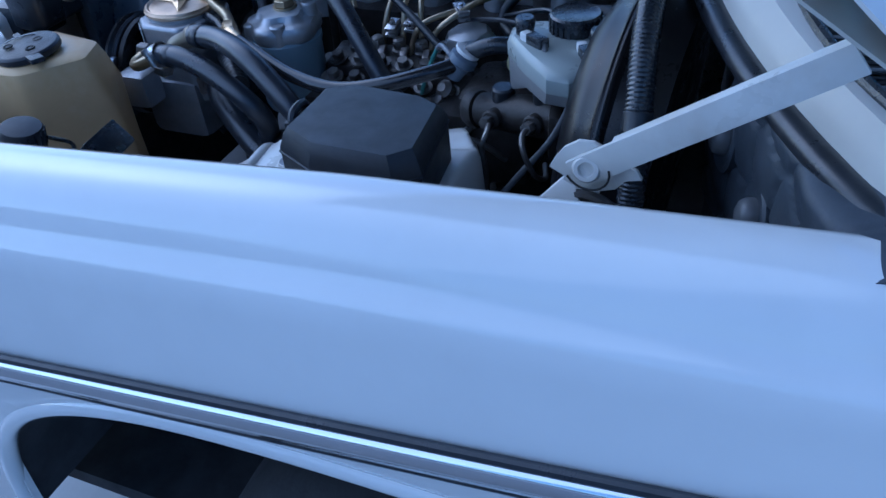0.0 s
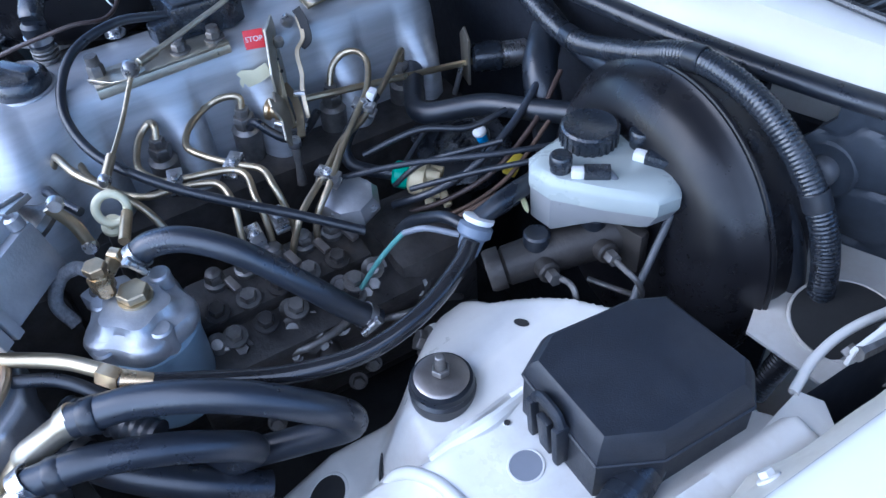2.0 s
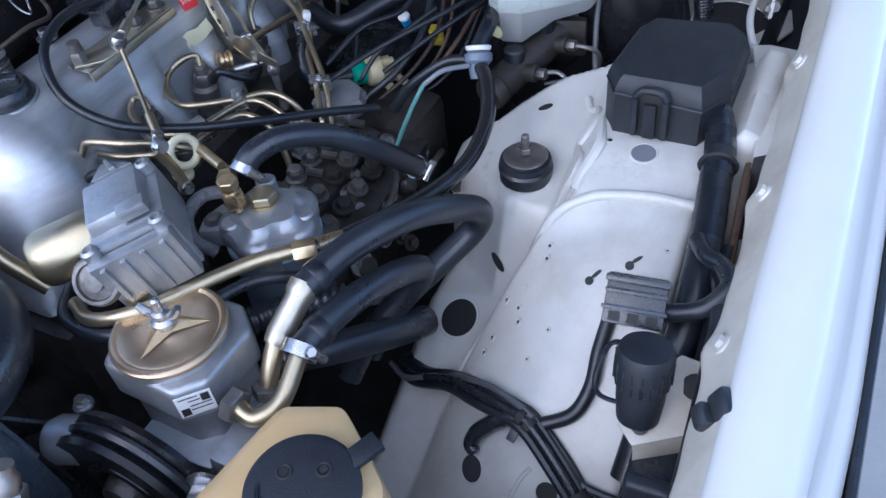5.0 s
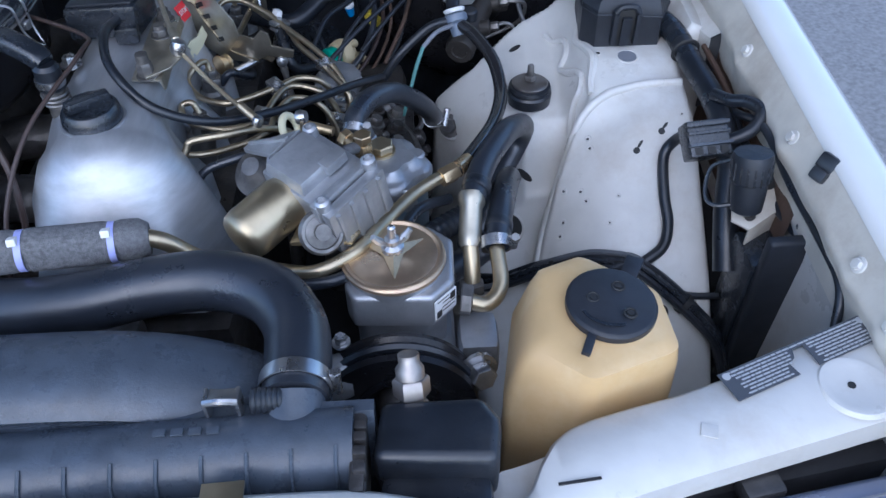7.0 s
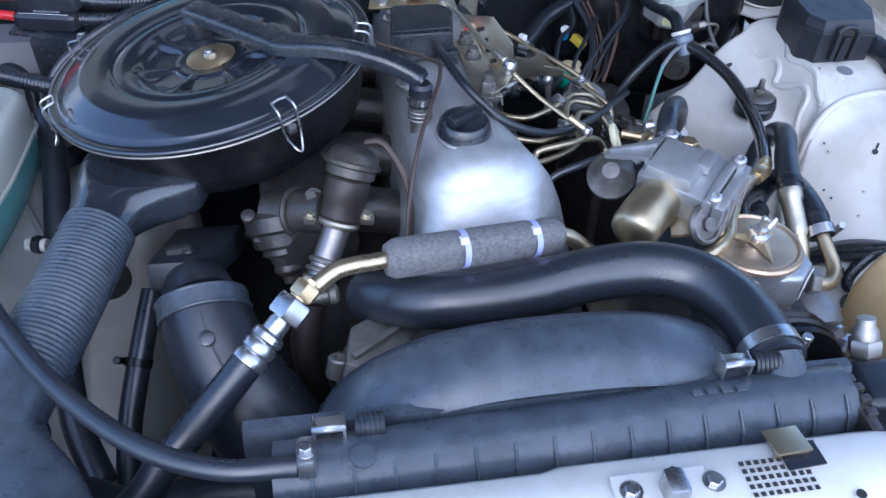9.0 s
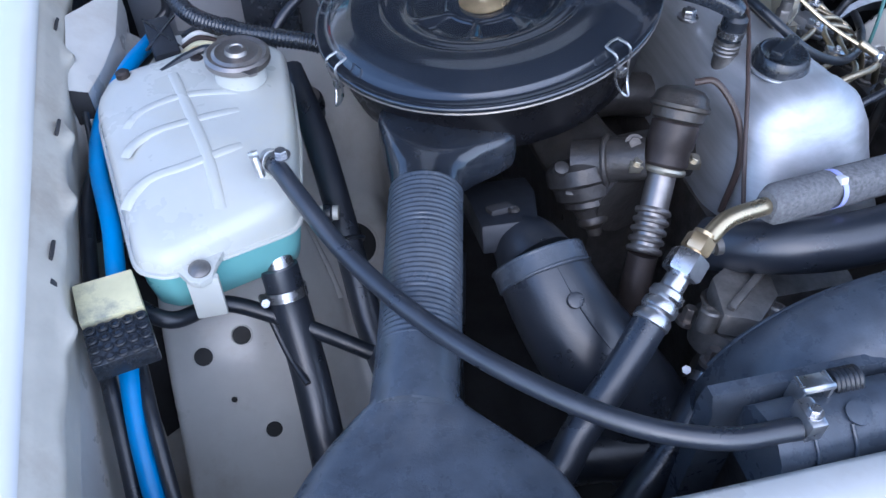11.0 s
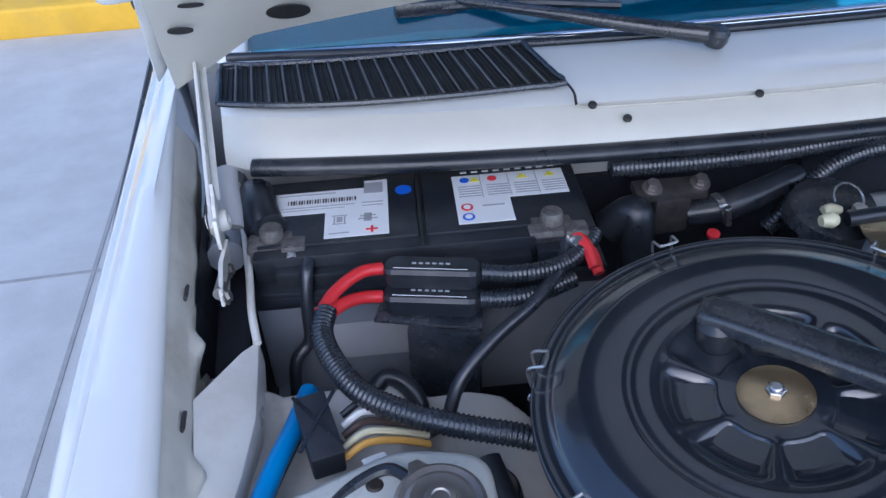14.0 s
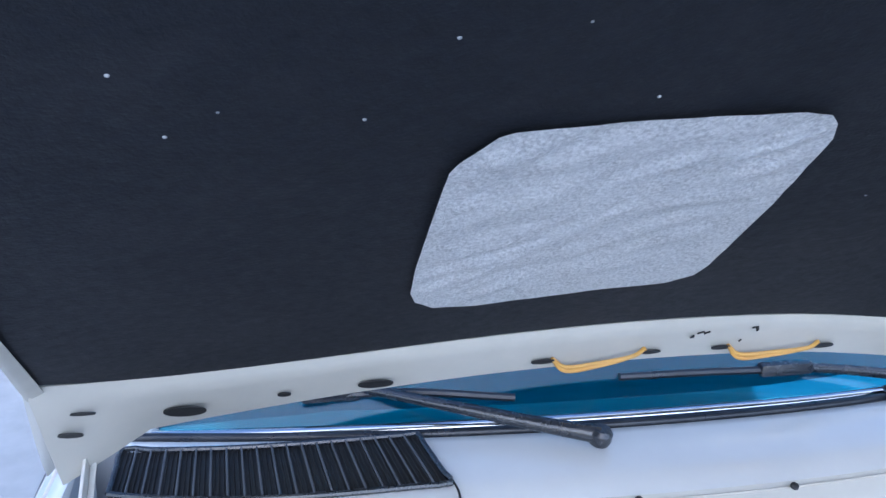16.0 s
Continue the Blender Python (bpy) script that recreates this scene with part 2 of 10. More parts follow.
def part(name, bm, material, parent=None, label="", angle=38, flat=False):
    me = bpy.data.meshes.new(name)
    bmesh.ops.recalc_face_normals(bm, faces=bm.faces)
    bm.to_mesh(me)
    bm.free()
    me.materials.append(M[material] if isinstance(material, str) else material)
    if not flat:
        me.polygons.foreach_set("use_smooth", [True] * len(me.polygons))
        me.set_sharp_from_angle(angle=radians(angle))
    ob = new(name, me)
    if parent is not None:
        ob.parent = parent
        if parent.type == "EMPTY":
            ob.matrix_parent_inverse = Matrix.Translation(-parent.location)
    if label:
        ob["label"] = label
    return ob


def B():
    return bmesh.new()


def V(p):
    return Vector(p)


def box(bm, c, s, r=(0, 0, 0), bev=0.003, seg=2):
    m = Matrix.LocRotScale(c, Euler([radians(a) for a in r]), None) @ Matrix.Diagonal((*s, 1))
    g = bmesh.ops.create_cube(bm, size=1, matrix=m)
    if bev:
        es = list({e for v in g["verts"] for e in v.link_edges})
        bmesh.ops.bevel(bm, geom=es, offset=bev, segments=seg, affect="EDGES", profile=0.6)
    return bm


def frame_of(axis):
    a = V(axis).normalized()
    h = Vector((0, 0, 1)) if abs(a.z) < 0.9 else Vector((1, 0, 0))
    u = a.cross(h).normalized()
    return a, u, u.cross(a)


def rings(bm, rows, close=True, cap0=True, cap1=True):
    """Faces between rows of points of equal number."""
    vs = [[bm.verts.new(p) for p in r] for r in rows]
    n = len(vs[0])
    for a, b in zip(vs, vs[1:]):
        for i in range(n if close else n - 1):
            j = (i + 1) % n
            try:
                bm.faces.new((a[i], a[j], b[j], b[i]))
            except ValueError:
                pass
    if close and cap0:
        bm.faces.new(vs[0][::-1])
    if close and cap1:
        bm.faces.new(vs[-1])
    return bm


def smooth_rows(rows, n=6):
    """More rows between the given ones, on smooth lines."""
    cols = [spline([r[i] for r in rows], n) for i in range(len(rows[0]))]
    return [list(r) for r in zip(*cols)]


def lathe(bm, prof, at, axis=(0, 0, 1), seg=32, cap=True):
    """Turns (radius, height) pairs round an axis."""
    a, u, v = frame_of(axis)
    at = V(at)
    rows = []
    for r, h in prof:
        r = max(r, 1e-5)
        rows.append([at + a * h + (u * math.cos(k) + v * math.sin(k)) * r for k in [2 * math.pi * i / seg for i in range(seg)]])
    return rings(bm, rows, True, cap, cap)


def cyl(bm, p0, p1, r, r1=None, seg=20, bev=0.0):
    p0, p1 = V(p0), V(p1)
    L = (p1 - p0).length
    r1 = r if r1 is None else r1
    b = min(bev, r * 0.5, L * 0.4)
    prof = [(r - b, 0), (r, b), (r1, L - b), (r1 - b, L)] if b else [(r, 0), (r1, L)]
    return lathe(bm, prof, p0, p1 - p0, seg)


def spline(pts, n=8):
    """A smooth line through the points."""
    P = [V(p) for p in pts]
    if len(P) < 3:
        return P if len(P) < 2 else [P[0].lerp(P[1], i / n) for i in range(n + 1)]
    P = [P[0] * 2 - P[1]] + P + [P[-1] * 2 - P[-2]]
    out = []
    for i in range(1, len(P) - 2):
        a, b, c, d = P[i - 1:i + 3]
        for k in range(n):
            t = k / n
            out.append(0.5 * ((2 * b) + (c - a) * t + (2 * a - 5 * b + 4 * c - d) * t * t + (3 * b - a - 3 * c + d) * t ** 3))
    out.append(P[-2])
    return out


def resample(pts, step):
    out, acc = [pts[0].copy()], 0.0
    for a, b in zip(pts, pts[1:]):
        L = (b - a).length
        while acc + L >= step and L > 1e-9:
            t = (step - acc) / L
            a = a.lerp(b, t)
            out.append(a.copy())
            L = (b - a).length
            acc = 0.0
        acc += L
    return out


def tube(bm, pts, r, seg=12, n=8, rib=None, squash=1.0):
    """A hose through points; r is a number or a list along the way; rib = (pitch, depth) for corrugation."""
    P = spline(pts, n)
    if rib:
        P = resample(P, rib[0] / 4)
    m = len(P)
    up = None
    rows = []
    for i, p in enumerate(P):
        d = (P[min(i + 1, m - 1)] - P[max(i - 1, 0)]).normalized()
        if up is None:
            _, up, _ = frame_of(d)
        up = (up - d * up.dot(d)).normalized()
        w = d.cross(up)
        f = i / max(1, m - 1)
        if isinstance(r, (list, tuple)):
            k = f * (len(r) - 1)
            j = min(int(k), len(r) - 2)
            rr = r[j] + (r[j + 1] - r[j]) * (k - j)
        else:
            rr = r
        if rib:
            rr += (0, rib[1], rib[1], 0)[i % 4]
        rows.append([p + up * (math.cos(a) * rr) + w * (math.sin(a) * rr * squash) for a in [2 * math.pi * q / seg for q in range(seg)]])
    return rings(bm, rows)


def torus(bm, at, axis, R, r, seg=32, k=8, arc=1.0):
    a, u, v = frame_of(axis)
    at = V(at)
    n = int(seg * arc)
    rows = []
    for i in range(n + (0 if arc == 1.0 else 1)):
        t = 2 * math.pi * i / seg
        d = u * math.cos(t) + v * math.sin(t)
        rows.append([at + d * (R + r * math.cos(q)) + a * (r * math.sin(q)) for q in [2 * math.pi * j / k for j in range(k)]])
    if arc == 1.0:
        rows.append(rows[0])
        rings(bm, rows, True, False, False)
        bmesh.ops.remove_doubles(bm, verts=bm.verts, dist=1e-6)
        return bm
    return rings(bm, rows)


def hexnut(bm, at, axis, r, h, hole=0.0):
    return lathe(bm, [(r * 0.9, 0), (r, h * 0.12), (r, h * 0.88), (r * 0.9, h)], at, axis, 6)


def prism(bm, pts, ext, bev=0.0, seg=2):
    """A flat outline pushed along a vector."""
    e = V(ext)
    a = [bm.verts.new(p) for p in pts]
    b = [bm.verts.new(V(p) + e) for p in pts]
    n = len(a)
    fs = [bm.faces.new(a), bm.faces.new(b[::-1])]
    for i in range(n):
        fs.append(bm.faces.new((a[i], b[i], b[(i + 1) % n], a[(i + 1) % n])))
    if bev:
        bmesh.ops.recalc_face_normals(bm, faces=fs)
        es = list({x for f in fs for x in f.edges})
        bmesh.ops.bevel(bm, geom=es, offset=bev, segments=seg, affect="EDGES", profile=0.6)
    return bm


def sheet(bm, f, us, vs, thick=0.0):
    """A surface f(u, v), with thickness along its normals."""
    g = [[bm.verts.new(f(u, v)) for v in vs] for u in us]
    fs = []
    for i in range(len(us) - 1):
        for j in range(len(vs) - 1):
            fs.append(bm.faces.new((g[i][j], g[i + 1][j], g[i + 1][j + 1], g[i][j + 1])))
    bmesh.ops.recalc_face_normals(bm, faces=fs)
    if thick:
        bmesh.ops.solidify(bm, geom=fs, thickness=thick)
    return bm


def lin(a, b, n):
    return [a + (b - a) * i / n for i in range(n + 1)]


def sstep(a, b, x):
    t = max(0.0, min(1.0, (x - a) / (b - a)))
    return t * t * (3 - 2 * t)


def bolt(bm, at, axis, r=0.006, h=0.006):
    a = V(axis).normalized()
    lathe(bm, [(r * 1.5, 0), (r * 1.5, h * 0.25)], at, axis, 14)
    hexnut(bm, V(at) + a * h * 0.25, axis, r, h * 0.75)
    return bm


def clamp(bm, at, axis, r, w=0.010):
    """A hose clip with its screw."""
    a, u, v = frame_of(axis)
    at = V(at)
    lathe(bm, [(r, -w / 2), (r + 0.0012, -w / 2), (r + 0.0012, w / 2), (r, w / 2)], at, axis, 24, cap=False)
    c = at + u * (r + 0.004)
    cyl(bm, c - v * 0.009, c + v * 0.011, 0.0042, seg=10)
    hexnut(bm, c + v * 0.011, v, 0.005, 0.005)
    return bm


def hose(name, pts, r, label, material="hose", category="hose", rib=None, seg=14, n=8, group=""):
    """A hose or cable that is a thing of its own."""
    ob = part(name, tube(B(), pts, r, seg=seg, n=n, rib=rib), material, angle=60)
    return tagged(ob, label, category, group)


# ---- ground and surroundings ----
def build_ground():
    bm = B()
    for a, b in ((-400.0, -12.0), (-12.0, -1.2), (-1.2, 0.1), (0.1, 12.0), (12.0, 400.0)):
        ys = [-400.0, -10.0, -1.0, 2.17, 4.19, 400.0]
        for c, d in zip(ys, ys[1:]):
            if a == -12.0 or a == -1.2 or a >= 0.1 or a == -400.0:
                q = [bm.verts.new(p) for p in ((a, c, 0), (b, c, 0), (b, d, 0), (a, d, 0))]
                bm.faces.new(q)
    bmesh.ops.remove_doubles(bm, verts=bm.verts, dist=1e-5)
    tagged(part("ground", bm, "concrete", flat=True), "pale worn concrete yard under the car", "ground", kind="structure")
    bm = B()
    box(bm, (6.1, 0.0, 0.002), (10.0, 16.0, 0.004), bev=0)
    tagged(part("road", bm, "asphalt", flat=True), "dark grey asphalt beside the car", "road", kind="structure")
    bm = B()
    for y in (2.17, -0.4):
        box(bm, (-4.6, y, 0.001), (7.0, 0.012, 0.003), (0, 0, 1.0), bev=0)
    for x in (-1.35, -5.2):
        box(bm, (x, 1.8, 0.0012), (0.012, 8.0, 0.003), bev=0)
    tagged(part("pavement_joint", bm, "joint", flat=True), "grey joints between the concrete slabs", "joint", kind="structure")
    bm = B()
    box(bm, (-4.0, 4.31, 0.065), (9.0, 0.24, 0.15), bev=0.02, seg=3)
    tagged(part("kerb", bm, "kerbyellow"), "low concrete kerb painted yellow along the yard", "kerb", kind="structure")
    bm = B()
    box(bm, (-4.0, 6.9, 0.06), (9.0, 5.0, 0.13), bev=0.01)
    tagged(part("pavement", bm, "wall"), "pale raised pavement behind the yellow kerb", "pavement", kind="structure")
    b = thing("building", (-6.0, 7.2, 0.13), "pale building with greenish glazing behind the yard", "building")
    part("wall", box(B(), (-5.0, 7.4, 1.9), (9.0, 0.3, 3.6), bev=0.01), "wall", b)
    for i in range(3):
        x = -8.2 + i * 2.4
        w = part("window", box(B(), (x, 7.235, 1.5), (2.1, 0.04, 1.7), bev=0.0), "glass", b)
        bm = B()
        for s in (-1, 1):
            box(bm, (x + s * 1.08, 7.22, 1.5), (0.07, 0.07, 1.84), bev=0.006)
            box(bm, (x, 7.22, 1.5 + s * 0.885), (2.09, 0.07, 0.07), bev=0.006)
        part("window_frame", bm, "white", w)


def build_far_row():
    """Low buildings across the road, which the glossy fender mirrors."""
    for k, (y0, y1, hgt, mt) in enumerate(((-80.0, -35.0, 4.0, "concrete"), (-34.0, -12.5, 4.6, "concrete"), (-12.0, 3.5, 3.4, "concrete"), (4.2, 17.0, 5.2, "wall"), (17.6, 44.0, 3.8, "concrete"))):
        b = thing("far_building", (26.0, (y0 + y1) / 2, 0.0), "low grey building across the road", "building", "far buildings")
        part("wall", box(B(), (28.0, (y0 + y1) / 2, hgt / 2), (4.0, y1 - y0, hgt), bev=0.05), mt, b)
        part("roof", box(B(), (28.0, (y0 + y1) / 2, hgt + 0.12), (4.5, y1 - y0 + 0.3, 0.24), bev=0.04), "concrete", b)
        n = int((y1 - y0) / 3.2)
        for i in range(n):
            y = y0 + (i + 0.5) * (y1 - y0) / n
            w = part("window", box(B(), (25.985, y, 1.55), (0.06, 1.7, 1.3), bev=0.01), "lens", b)
            part("window_frame", box(B(), (25.96, y, 0.86), (0.12, 1.9, 0.08), bev=0.01), "white", w)


build_ground()
build_far_row()

# ---- the car's body ----
car = thing("car", (0.0, 0.6, 0.0), "white saloon car parked with its bonnet raised", "car")


def crown_l(y):
    return 0.89 + 0.085 * (y - 0.5) - 0.03 * max(0.0, y - 0.85)


def trim_l(y):
    return 0.708 + 0.124 * (y - 0.545)


def crown_r(y):
    return 0.925 + 0.05 * (y - 0.5)


def trim_r(y):
    return 0.77 + 0.10 * (y - 0.545)


ARCH_Y, ARCH_Z, ARCH_R, ARCH_H = 0.97, 0.36, 0.56, 0.375


def arch_y(s):
    return ARCH_Y - (0.05 if s > 0 else 0.0)


def arch_z(s, y):
    k = abs(y - arch_y(s)) / ARCH_R
    return ARCH_Z - (0.04 if s > 0 else 0.0) + ARCH_H * (1 - k ** 3) ** (1 / 3) if k < 1 else 0.24


def inner_x(s, y):
    return 0.754 if s > 0 else 0.744 + 0.07 * (y - 0.444)


def lip_x(s, y):
    """Inner edge of the bolted fender flange."""
    return 0.735 if s > 0 else 0.725 + 0.07 * (y - 0.444)


def fender(side, crown, trimz):
    s = side
    ys = lin(-0.12, 1.85, 70)

    def prof(y):
        zc, zt = crown(y), trimz(y)
        zb = arch_z(s, y)
        zt2 = max(zt - 0.06, zb + 0.02)
        taper = 0.05 * (1 - sstep(-0.15, 0.5, y)) + (0.0 if s > 0 else 0.008 + 0.012 * (1 - sstep(0.4, 0.8, y)))
        xi = inner_x(s, y)
        p = [(xi, zc - 0.007), (xi + 0.0015, zc - 0.003), (xi + 0.006, zc + 0.001), (xi + 0.014, zc + 0.004), (0.80, zc + 0.006), (0.820, zc + 0.003),
             (0.832, zc - 0.003), (0.8395, zc - 0.010), (0.8460, zc - 0.0175), (0.8520, zc - 0.0195), (0.8580, zc - 0.026), (0.8640, zc - 0.045), (0.8735, (zc - (0.045 if s < 0 else 0.078) + zt) / 2), (0.8825, zt + 0.016), (0.885, zt - 0.014),
             (0.886, zt2), (0.883, zb + 0.01), (0.874, zb)]
        if s > 0:
            # this fender is the narrower one over its crease
            w = (0, 0, 0, 0, 0.003, 0.008, 0.013, 0.015, 0.017, 0.018, 0.019, 0.020, 0.023, 0.025, 0.025, 0.026, 0.026, 0.026)
            p = [(x - d, z - (1.63 * d if i < 12 else 0.0)) for i, ((x, z), d) in enumerate(zip(p, w))]
        return [(s * (x - (taper if i > 5 else 0.0)), y, z) for i, (x, z) in enumerate(p)]

    f = part("fender", rings(B(), [prof(y) for y in ys], close=False), "paint", car, angle=50)
    # flange with its bolts
    bolts = (0.21, 0.2804, 0.4587, 0.617, 0.80, 0.97) if s > 0 else (0.30, 0.4504, 0.5421, 0.6785, 0.824)

    def flg(y):
        zc, xi, L = crown(y), inner_x(s, y), lip_x(s, y)
        t = sum(math.exp(-((y - b) / 0.013) ** 2) for b in bolts)
        w = 0.0009 * math.sin(y * 38.0) + 0.0007 * math.sin(y * 90.0 + 1)
        d = xi - L
        k = 1.0 if s > 0 else 2.2
        p = [(L + 0.004, zc - 0.088), (L + 0.003 + w, zc - 0.062), (L + 0.0005 + w - k * 0.003 * t, zc - 0.046), (L + w - k * 0.004 * t, zc - 0.041), (L + 0.0012 + w - k * 0.0035 * t, zc - 0.0365),
             (L + 0.0030, zc - 0.0335), (L + 0.30 * d, zc - 0.0290), (L + 0.50 * d, zc - 0.0225), (L + 0.68 * d, zc - 0.0165), (L + 0.78 * d, zc - 0.0135), (L + 0.93 * d, zc - 0.0100), (xi + 0.0005, zc - 0.0070)]
        return [(s * x, y, z) for x, z in p]

    part("flange", rings(B(), [flg(y) for y in lin(0.02, 1.18, 170)], close=False), "dirty", f, "cream-white inner flange of the fender", angle=60)
    for y in () if s > 0 else (0.375, 0.5384, 0.72, 0.88):
        a, b = V(flg(y)[3]), V(flg(y)[8])
        part("slot", box(B(), a.lerp(b, 0.62) + Vector((0.002, 0, 0.0015)), (0.0035, 0.020, 0.007), (0, 30, 0), bev=0.0012), "dark", f)
    for y in bolts if s > 0 else ():
        a, b = V(flg(y)[5]), V(flg(y)[8])
        n = Vector((-(b.z - a.z) * s, 0, abs(b.x - a.x))).normalized()
        o = a.lerp(b, 0.45)
        bm = B()
        lathe(bm, [(0.0085, -0.0005), (0.0080, 0.0012), (0.0062, 0.0018)], o, n, 20)
        hexnut(bm, o + n * 0.0015, n, 0.0056, 0.0045)
        part("bolt", bm, "bay", f)
    # trim strip
    o_ = 0.0 if s < 0 else 0.025
    ay = arch_y(s)
    def strip(y):
        z = trimz(y)
        return [(s * (0.8875 - o_), y, z + 0.014), (s * (0.894 - o_), y, z + 0.010), (s * (0.896 - o_), y, z), (s * (0.894 - o_), y, z - 0.010), (s * (0.8875 - o_), y, z - 0.014)]
    st = part("trim_strip", rings(B(), [strip(y) for y in lin(0.25, 1.8, 40)], close=False), "chrome", f, "bright side strip between black edges", angle=70)
    for o in (0.0155, -0.0155):
        part("strip_edge", tube(B(), [(s * (0.888 - o_), y, trimz(y) + o) for y in lin(0.25, 1.8, 16)], 0.0045, seg=8, n=2), "rubber", st)
    part("arch_lip", tube(B(), [(s * (0.876 - o_), ay + ARCH_R * k, arch_z(s, ay + ARCH_R * k)) for k in (-0.999, -0.99, -0.97, -0.94, -0.9, -0.84, -0.76, -0.66, -0.54, -0.4, -0.2, 0, 0.2, 0.4, 0.6, 0.76, 0.88, 0.95, 0.99)], 0.011, seg=10, n=3), "paint", f)
    # wheel
    w = part("wheel", lathe(B(), [(0.17, -0.09), (0.20, -0.085), (0.20, 0.085), (0.17, 0.09)], (s * (0.775 - o_), ay, 0.31), (1, 0, 0), 40), "steel", car)
    part("tyre", lathe(B(), [(0.20, -0.085), (0.25, -0.097), (0.295, -0.09), (0.31, -0.065), (0.312, 0.0), (0.31, 0.065), (0.295, 0.09), (0.25, 0.097), (0.20, 0.085)],
                       (s * (0.775 - o_), ay, 0.31), (1, 0, 0), 48, cap=False), "tyre", w)
    part("wheel_liner", rings(B(), [[(s * x, ay + ARCH_R * k, arch_z(s, ay + ARCH_R * k) + 0.004) for x in (0.70, 0.78, 0.872 - o_)] for k in (-0.999, -0.98, -0.94, -0.88, -0.8, -0.65, -0.4, 0, 0.4, 0.65, 0.8, 0.88, 0.94, 0.98, 0.999)], close=False), "dark", car)


fender(1, crown_l, trim_l)
fender(-1, crown_r, trim_r)


def table(rows, v):
    """A smooth-enough line through (v, value) rows."""
    if v <= rows[0][0]:
        return rows[0][1]
    for (a, p), (b, q) in zip(rows, rows[1:]):
        if v <= b:
            return p + (q - p) * (v - a) / (b - a)
    return rows[-1][1]


ARCH_TOP = ((0.06, 0.30), (0.20, 0.40), (0.30, 0.50), (0.35, 0.56), (0.39, 0.612), (0.41, 0.641), (0.45, 0.682), (0.48, 0.706), (0.52, 0.737), (0.564, 0.773), (0.597, 0.796), (0.64, 0.808), (0.67, 0.812), (0.70, 0.823), (0.85, 0.828))
BEAD_X = ((0.06, 0.50), (0.35, 0.475), (0.5125, 0.489), (0.55, 0.505), (0.585, 0.520), (0.63, 0.5485), (0.66, 0.57))
BEAD_Z = ((0.06, 0.26), (0.35, 0.50), (0.40, 0.55), (0.45, 0.59), (0.5125, 0.63), (0.55, 0.675), (0.585, 0.715), (0.63, 0.778), (0.66, 0.80))


def arch_top(y):
    return (table(ARCH_TOP, y - 0.012) + table(ARCH_TOP, y) * 2 + table(ARCH_TOP, y + 0.012)) / 4


def house_z(x, y):
    """Height of the inner fender: an arch panel, a low shelf and the strut tower behind."""
    xb, zb, zt = table(BEAD_X, y), table(BEAD_Z, y), arch_top(y)
    shelf = 0.632 + 0.5 * (min(y, 0.61) - 0.586) + 0.25 * (x - 0.457)
    shelf -= 0.34 * (1 - sstep(0.372, 0.402, x)) + 0.10 * (1 - sstep(0.39, 0.43, x)) ** 2 * 0.5
    u = max(0.0, min(1.0, (x - xb) / 0.12))
    panel = zb + (zt - zb) * (1 - (1 - u) ** 1.7)
    front = shelf + (panel - shelf) * sstep(xb - 0.008, xb + 0.004, x)
    d = max(0.0, 0.5 - x)
    top = 0.764 + 0.30 * (y - 0.703) - 0.25 * d - 3.3 * d * d
    top -= 0.36 * (1 - sstep(0.350, 0.374, x))
    rear = top + (zt - top) * sstep(0.535, 0.578, x)
    rear -= 0.40 * sstep(0.0, 0.03, y - 0.797 - 0.6 * max(0.0, x - 0.43)) * (1 - sstep(0.56, 0.60, x))
    yf = 0.64 + 0.85 * max(0.0, 0.487 - x)
    k = sstep(yf - 0.028, yf + 0.032, y)
    return front + (rear - front) * k


def house_n(x, y):
    """Upward normal of the inner fender."""
    e = 0.003
    return Vector((house_z(x - e, y) - house_z(x + e, y), house_z(x, y - e) - house_z(x, y + e), 2 * e)).normalized()


